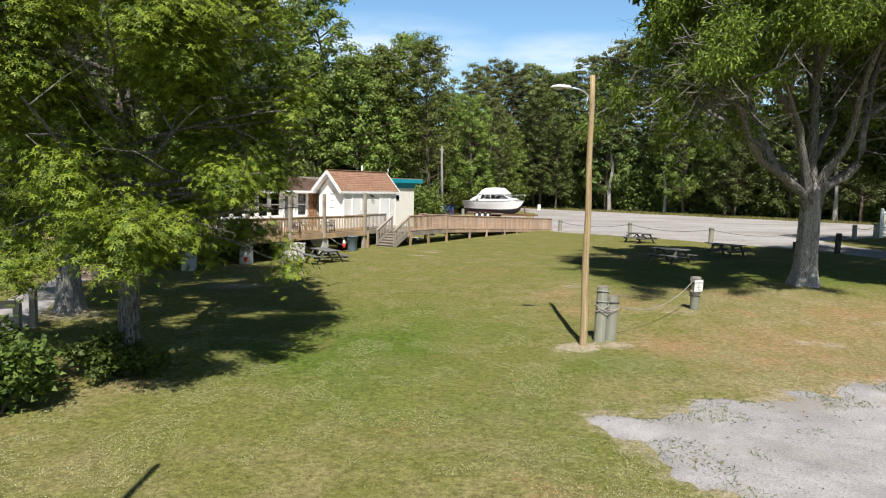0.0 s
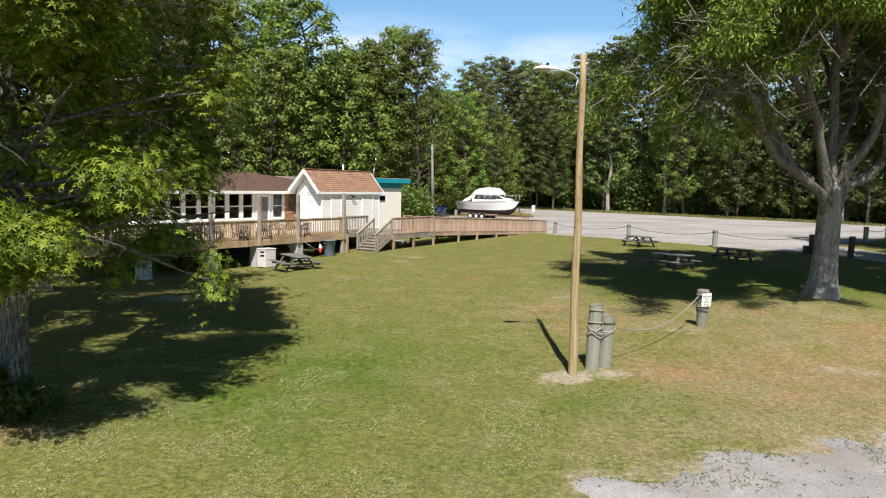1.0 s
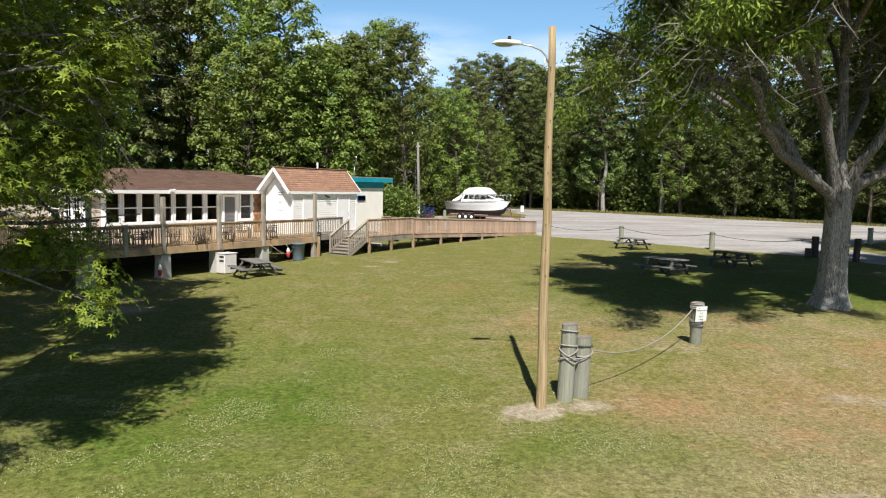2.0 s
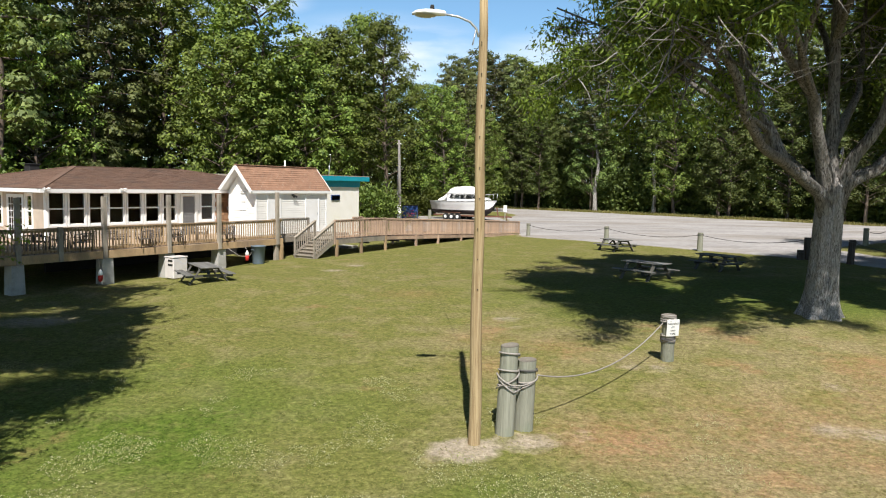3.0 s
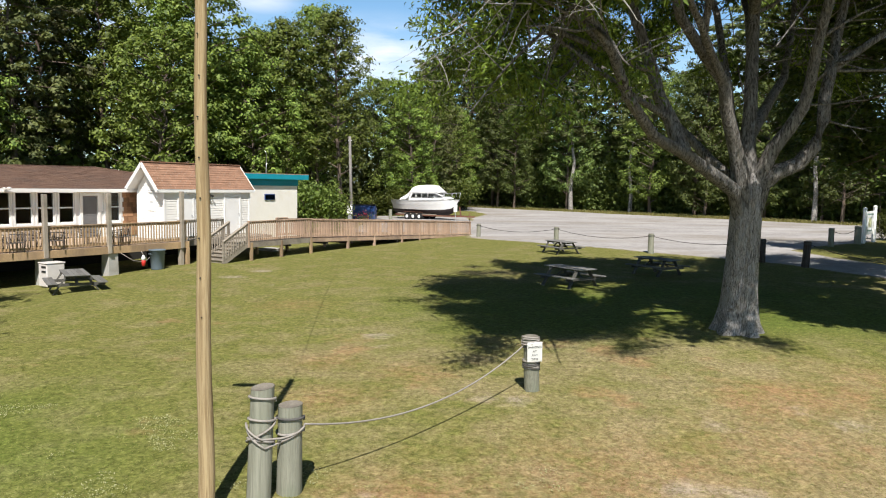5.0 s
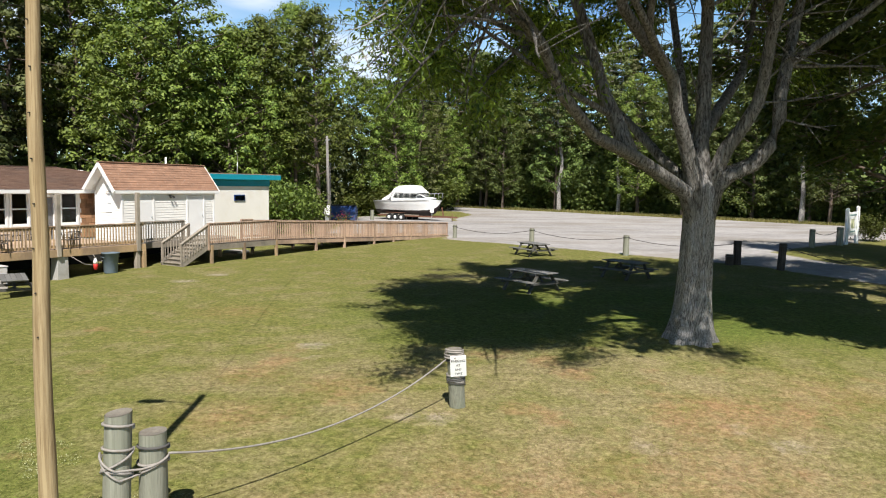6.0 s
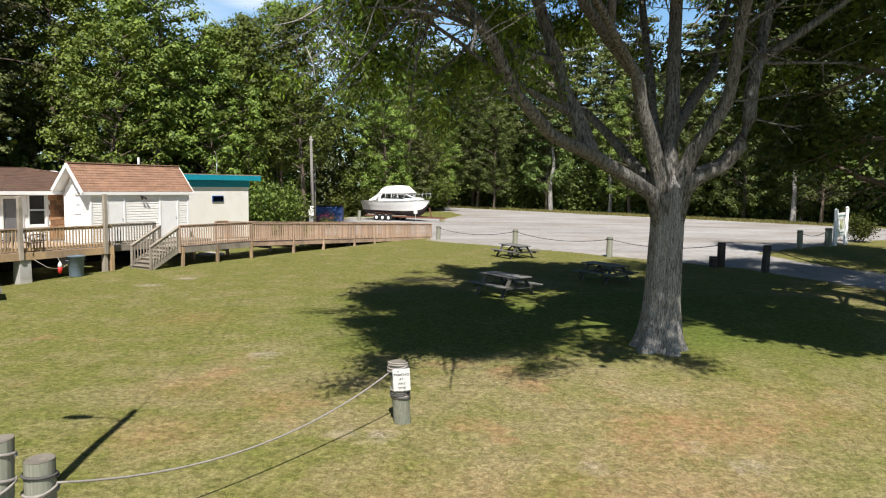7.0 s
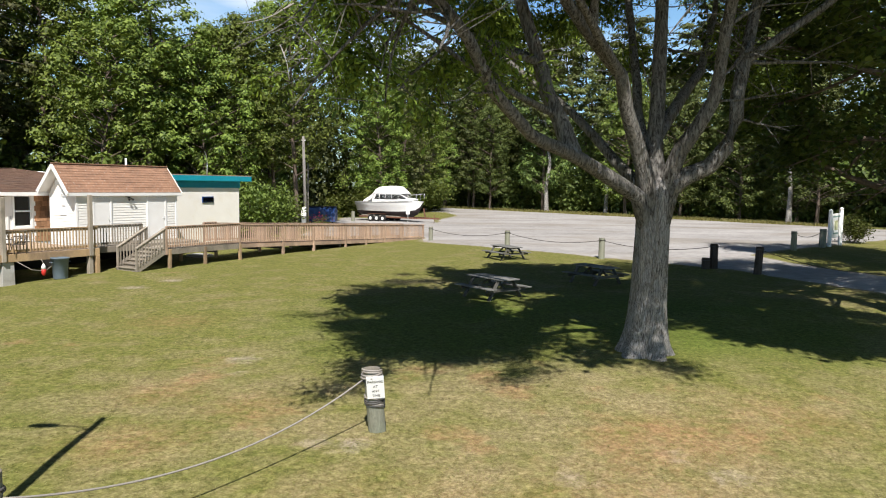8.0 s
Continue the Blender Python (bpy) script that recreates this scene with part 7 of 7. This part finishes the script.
part("emblem", beam(L.lerp(R, 0.35) + out_v * 0.03 + Vector((0, 0, 1.75)), L.lerp(R, 0.65) + out_v * 0.03 + Vector((0, 0, 1.77)), 0.01, 0.6), M_EMBLEM, board, "faded yellow-green emblem shape")
shrub = bush(123, 0.75, 2.0, "upright light green shrub beside the sign board", M_LEAF_BUSH, 2600, (0.10, 0.2))
shrub.matrix_basis = Matrix.Translation((37.1, 59.6, ground_z(37, 59.6)))
for k, (x, y, w) in enumerate(((-2.6, 60.0, 1.0), (-1.3, 61.5, 0.9), (-0.9, 63.0, 0.7))):
    b2 = copy_thing(shrub, Matrix.Translation((x, y, ground_z(x, y))) @ Matrix.Rotation(k * 1.7, 4, "Z") @ Matrix.Diagonal((1.6 * w, 1.6 * w, 2.0 * w, 1)))
    tagged(b2, "bright green tangled shrub beside the cream building")

# ---- things by and on the deck ----
g = gz(26.35, 25.1)
ice = thing("chest_cabinet", "dull white metal cabinet with black vents beside the deck", "cabinet", (25.88, 25.15, g), HOUSE)
part("body", box(25.55, 26.2, 24.9, 25.42, g, g + 0.80, bevel=0.03), M_CABINET, ice)
part("lid", box(25.53, 26.22, 24.88, 25.44, g + 0.802, g + 0.84, bevel=0.012), M_CABINET, ice)
for z in (0.5, 0.66):
    part("vent", box(25.535, 25.552, 24.95, 25.2, g + z, g + z + 0.07), M_INK, ice)


def bin_thing(a, b, label, mat):
    g0 = gz(a, b)
    ob = thing("trash_can", label, "trash can", (a, b, g0), HOUSE)
    part("body", lathe([(0.24, 0.0), (0.25, 0.03), (0.29, 0.74), (0.32, 0.75), (0.32, 0.79), (0.27, 0.79), (0.24, 0.2)], 24, (a, b, g0)), mat, ob)
    part("rim", lathe([(0.33, 0.76), (0.335, 0.8), (0.31, 0.8), (0.31, 0.76)], 24, (a, b, g0)), mat, ob)
    for s in (-1, 1):
        part("handle", tube([(a + s * 0.3, b - 0.08, g0 + 0.62), (a + s * 0.36, b - 0.08, g0 + 0.64), (a + s * 0.36, b + 0.08, g0 + 0.64), (a + s * 0.3, b + 0.08, g0 + 0.62)], 0.015, 6), mat, ob)


bin_thing(30.35, 25.45, "blue-grey plastic trash can beside the deck", M_BLUEGREY)
bin_thing(31.25, 26.9, "dark trash can in the shade under the deck", M_DARK)
for a, b, z in ((29.75, 25.5, 0.36), (23.0, 25.55, 0.12)):
    ob = thing("mooring_buoy", "red and white buoy hanging by a rope from the deck", "buoy", (a, b, z), HOUSE)
    part("float", lathe([(0.02, 0.0), (0.06, 0.03), (0.085, 0.12), (0.085, 0.24)], 16, (a, b, z)), M_RED, ob, "red lower half")
    part("float", lathe([(0.085, 0.242), (0.075, 0.34), (0.04, 0.42), (0.02, 0.45)], 16, (a, b, z)), M_WHITE, ob, "white upper half")
    part("rope", tube([(a, b, z + 0.45), (a - 0.02, b + 0.1, 0.95)], 0.012, 6), M_ROPE, ob)
tagged(new("hose", mesh_of(tube([HOUSE @ Vector(p) for p in ((28.9, 25.7, 0.93), (29.3, 25.5, 0.62), (29.8, 25.5, 0.52), (30.2, 25.6, 0.75), (30.25, 25.72, 0.93))], 0.014, 6), M_ROPE, "hose")), "pale rope looped under the deck edge", "rope")


def patio_chair(label):
    ob = thing("patio_chair", label, "chair", (0, 0, 0), group="deck furniture")
    for x in (-0.24, 0.24):
        for y, h in ((-0.22, 0.6), (0.22, 0.8)):
            part("leg", tube([(x, y, 0), (x * 1.02, y, h)], 0.016, 6), M_CUSHION, ob)
        part("arm", tube([(x, -0.24, 0.63), (x, 0.22, 0.66)], 0.018, 6), M_CUSHION, ob)
    part("seat", box(-0.25, 0.25, -0.24, 0.24, 0.40, 0.44, bevel=0.01), M_CUSHION, ob)
    for k in range(5):
        part("back_slat", tube([(-0.18 + 0.09 * k, 0.22, 0.46), (-0.18 + 0.09 * k, 0.25, 0.8)], 0.012, 6), M_CUSHION, ob)
    part("top_bar", tube([(-0.25, 0.25, 0.8), (0.25, 0.25, 0.8)], 0.018, 6), M_CUSHION, ob)
    return ob


def patio_table():
    ob = thing("patio_table", "round dark metal patio table on the deck", "table", (0, 0, 0), group="deck furniture")
    part("tabletop", lathe([(0.5, 0.70), (0.52, 0.71), (0.52, 0.73), (0.5, 0.74)], 24), M_CUSHION, ob)
    for k in range(4):
        a = k * math.pi / 2
        part("leg", tube([(0.4 * math.cos(a), 0.4 * math.sin(a), 0), (0.2 * math.cos(a), 0.2 * math.sin(a), 0.7)], 0.016, 6), M_CUSHION, ob)
    return ob


SETS = ((20.6, 26.9), (22.4, 26.7), (25.0, 26.65), (26.6, 26.7), (28.9, 26.7))
chair0, table0 = patio_chair("dark wrought-metal patio chair on the deck"), patio_table()
first = True
rnd = random.Random(3)
for a, b in SETS:
    m = HOUSE @ Matrix.Translation((a, b, DECK_Z + 0.002))
    if first:
        table0.matrix_basis = m
    else:
        copy_thing(table0, m)
    for k in range(4):
        t = k * math.pi / 2 + rnd.uniform(-0.3, 0.3)
        m2 = HOUSE @ Matrix.Translation((a + 0.78 * math.cos(t), b + 0.78 * math.sin(t), DECK_Z + 0.002)) @ Matrix.Rotation(t - math.pi / 2, 4, "Z") @ Matrix.Diagonal((1, 1, 0.9, 1))
        if first and k == 0:
            chair0.matrix_basis = m2
        else:
            copy_thing(chair0, m2)
    first = False

# ---- path, rail and bushes beside the sweetgums ----
def path_in(x, y):
    return min(side(x, y, (-10.6, 17.6), (-13.3, 27.5)), -side(x, y, (-12.0, 17.2), (-14.7, 27.5)), y - 8, 29.5 - y) + 0.05 * noise.noise((x, y, 1.0))


sheet("path", path_in, -17, -9, 8, 30, 0.2, M_GRAVEL, 0.03, "pale concrete footpath beside the trees", "path")
g = ground_z(-10.6, 17.9)
fence = thing("timber_rail", "short weathered timber rail at the end of the footpath", "fence", (-10.9, 17.8, g))
for x, y, h in ((-10.45, 17.95, 0.92), (-11.9, 17.3, 0.95), (-10.75, 19.2, 1.05)):
    part("post", box(x - 0.08, x + 0.08, y - 0.08, y + 0.08, g - 0.2, g + h, bevel=0.012), M_WOOD_GREY, fence)
for z in (0.12, 0.5, 0.86):
    part("board", beam((-10.4, 17.93, g + z), (-12.2, 17.15, g + z), 0.045, 0.16), M_WOOD_GREY, fence)
part("board", beam((-10.45, 17.9, g + 0.95), (-12.2, 17.15, g + 0.95), 0.16, 0.04), M_WOOD_GREY, fence)
steps2 = thing("step_block", "low weathered timber steps at the far end of the path", "steps", (-13.3, 28.0, ground_z(-13.3, 28)))
for k in range(3):
    part("tread", box(-13.9, -12.6, 27.7 + 0.28 * k, 28.0 + 0.28 * k, ground_z(-13.3, 28) + 0.16 * k, ground_z(-13.3, 28) + 0.16 * k + 0.14, bevel=0.01), M_WOOD_RED, steps2)
part("rail_post", box(-12.62, -12.5, 27.7, 27.82, ground_z(-13.3, 28), ground_z(-13.3, 28) + 1.1, bevel=0.008), M_WOOD_RED, steps2)
# borrows the darker oak leaves, so the sweetgums' shade sits in the colour
low = bush(131, 0.95, 1.05, "leafy shrub, its leaf colour darkened for the sweetgums' shade", M_LEAF_OAK, 4200, (0.10, 0.2), name="shrub")
low.matrix_basis = Matrix.Translation((-7.75, 12.7, ground_z(-7.75, 12.7)))
for x, y, s, r in ((-8.9, 13.6, 1.0, 1.0), (-6.75, 14.75, 0.72, 2.1), (-6.1, 15.05, 0.5, 3.0)):
    copy_thing(low, Matrix.Translation((x, y, ground_z(x, y))) @ Matrix.Rotation(r, 4, "Z") @ Matrix.Diagonal((s, s, s, 1)))


# ---- grass blades and clover on the near lawn ----
rng0 = np.random.default_rng(77)
count = 470000
gy0 = 5.0 + 26.3 * rng0.random(count) ** 1.5
half = 0.72 * gy0 + 2.0
gx0 = 0.18 * (gy0 - 7) + 2.0 + half * (2 * rng0.random(count) - 1) * 1.15
fade = rng0.random(count)
keep = [k for k in range(count) if fade[k] < smooth(5.0, 9.0, gy0[k]) * (1 - smooth(26.0, 31.0, gy0[k])) and -16 < gx0[k] < 20 and gravel_near(gx0[k], gy0[k]) < -0.05 + 0.25 * ((k * 7919) % 100 / 100.0) and noise.noise((gx0[k] * 0.9, gy0[k] * 0.9, 4.0)) > -0.45]
lift0 = rng0.random(len(keep))
pos = np.array([(gx0[k], gy0[k], ground_z(gx0[k], gy0[k]) + 0.004 + 0.014 * lift0[i]) for i, k in enumerate(keep)])
fresh = np.array([lush_at(p[0], p[1]) * 1.25 - 0.06 for p in pos]) > rng0.random(len(pos))
M_BLADE = leaf_material("grass_blades", (0.10, 0.108, 0.026), (0.34, 0.32, 0.135), 0.3, tree=0.0)
M_BLADE_FRESH = leaf_material("fresh_grass_blades", (0.05, 0.085, 0.013), (0.16, 0.225, 0.04), 0.3, tree=0.0)
tagged(new("grass", leaf_mesh("grass", pos[~fresh], (0.025, 0.058), "blade", M_BLADE, 71, 0.8)), "short mown grass blades, olive and straw-coloured", "grass", kind="stuff")
tagged(new("grass", leaf_mesh("grass", pos[fresh], (0.025, 0.058), "blade", M_BLADE_FRESH, 76, 0.8)), "short lush green grass and clover leaves", "grass", kind="stuff")
n = 170000
cy0 = 8.0 + 14.0 * rng0.random(n)
cx0 = -7.0 + 15.0 * rng0.random(n)
pos = np.array([(x, y, ground_z(x, y) + 0.035) for x, y in zip(cx0, cy0) if noise.noise((x * 0.75, y * 0.75, 6.0)) + 0.5 * noise.noise((x * 2.5, y * 2.5, 9.0)) > 0.10 + 0.35 * smooth(16.0, 22.0, y) + 0.2 * smooth(3.0, 7.0, x) and gravel_near(x, y) < -0.2])
M_CLOVER = leaf_material("clover_heads", (0.25, 0.27, 0.11), (0.50, 0.49, 0.32), 0.2, tree=0.0)
tagged(new("clover", leaf_mesh("clover", pos, (0.013, 0.026), "leaf", M_CLOVER, 72, 0.4)), "small white clover heads in drifts", "flowers", kind="stuff")
# loose stones and sprouting tufts on the gravel
n = 8000
sx0, sy0 = 2.0 + 10.0 * rng0.random(n), 7.0 + 9.0 * rng0.random(n)
pos = np.array([(x, y, ground_z(x, y) + 0.035) for x, y in zip(sx0, sy0) if gravel_near(x, y) > 0.1])
M_STONE = leaf_material("gravel_stones", (0.13, 0.12, 0.11), (0.40, 0.385, 0.365), 0.0, tree=0.0)
tagged(new("loose_stones", leaf_mesh("loose_stones", pos, (0.014, 0.034), "leaf", M_STONE, 73, 1.2)), "loose grey and pale stones on the gravel", "stones", kind="stuff")
n = 22000
tx0, ty0 = 2.0 + 10.0 * rng0.random(n), 7.0 + 9.0 * rng0.random(n)
pos = np.array([(x, y, ground_z(x, y) + 0.04) for x, y in zip(tx0, ty0) if 0 < gravel_near(x, y) < 1.8 and noise.noise((x * 1.1, y * 1.1, 12.0)) > -0.10 + 0.2 * gravel_near(x, y)])
tagged(new("weeds", leaf_mesh("weeds", pos, (0.04, 0.10), "blade", M_BLADE_FRESH, 74, 0.3)), "sparse weeds growing through the gravel", "weeds", kind="stuff")
# seedlings dotted over the gravel
spots = [(x, y) for x, y in zip(3.0 + 9.0 * rng0.random(150), 8.0 + 7.0 * rng0.random(150)) if gravel_near(x, y) > 0.3]
pos = np.array([(x + rng0.normal() * 0.012, y + rng0.normal() * 0.012, ground_z(x, y) + 0.045) for x, y in spots for _ in range(9)])
M_SEEDLING = leaf_material("seedlings", (0.03, 0.05, 0.015), (0.07, 0.09, 0.03), 0.1, tree=0.0)
tagged(new("seedlings", leaf_mesh("seedlings", pos, (0.013, 0.024), "leaf", M_SEEDLING, 75, 0.3)), "small dark seedlings dotted over the gravel", "weeds", kind="stuff")
# rough tall grass along the car park's far side
t0 = rng0.random(16000)
across = rng0.random(16000) ** 1.5 * 3.2
line = [Vector((0.0, 134.0)), Vector((17.0, 121.5)), Vector((32.0, 104.0)), Vector((44.0, 88.0)), Vector((52.0, 72.0))]
pos = []
for q, w in zip(t0, across):
    k = min(3, int(q * 4))
    d = line[k + 1] - line[k]
    p = line[k] + d * (q * 4 - k) + Vector((-d.y, d.x)).normalized() * -(w - 0.6)
    if lot(p.x, p.y) < -0.1:
        pos.append((p.x, p.y, ground_z(p.x, p.y) + 0.14))
M_VERGE = leaf_material("verge_grass", (0.12, 0.125, 0.035), (0.30, 0.26, 0.11), 0.3, tree=0.0)
tagged(new("verge_grass", leaf_mesh("verge_grass", pos, (0.25, 0.5), "blade", M_VERGE, 78, -0.3, np.tile([0, 0, 2.5], (len(pos), 1)))), "rough dry tall grass along the wood's edge", "grass", kind="stuff")
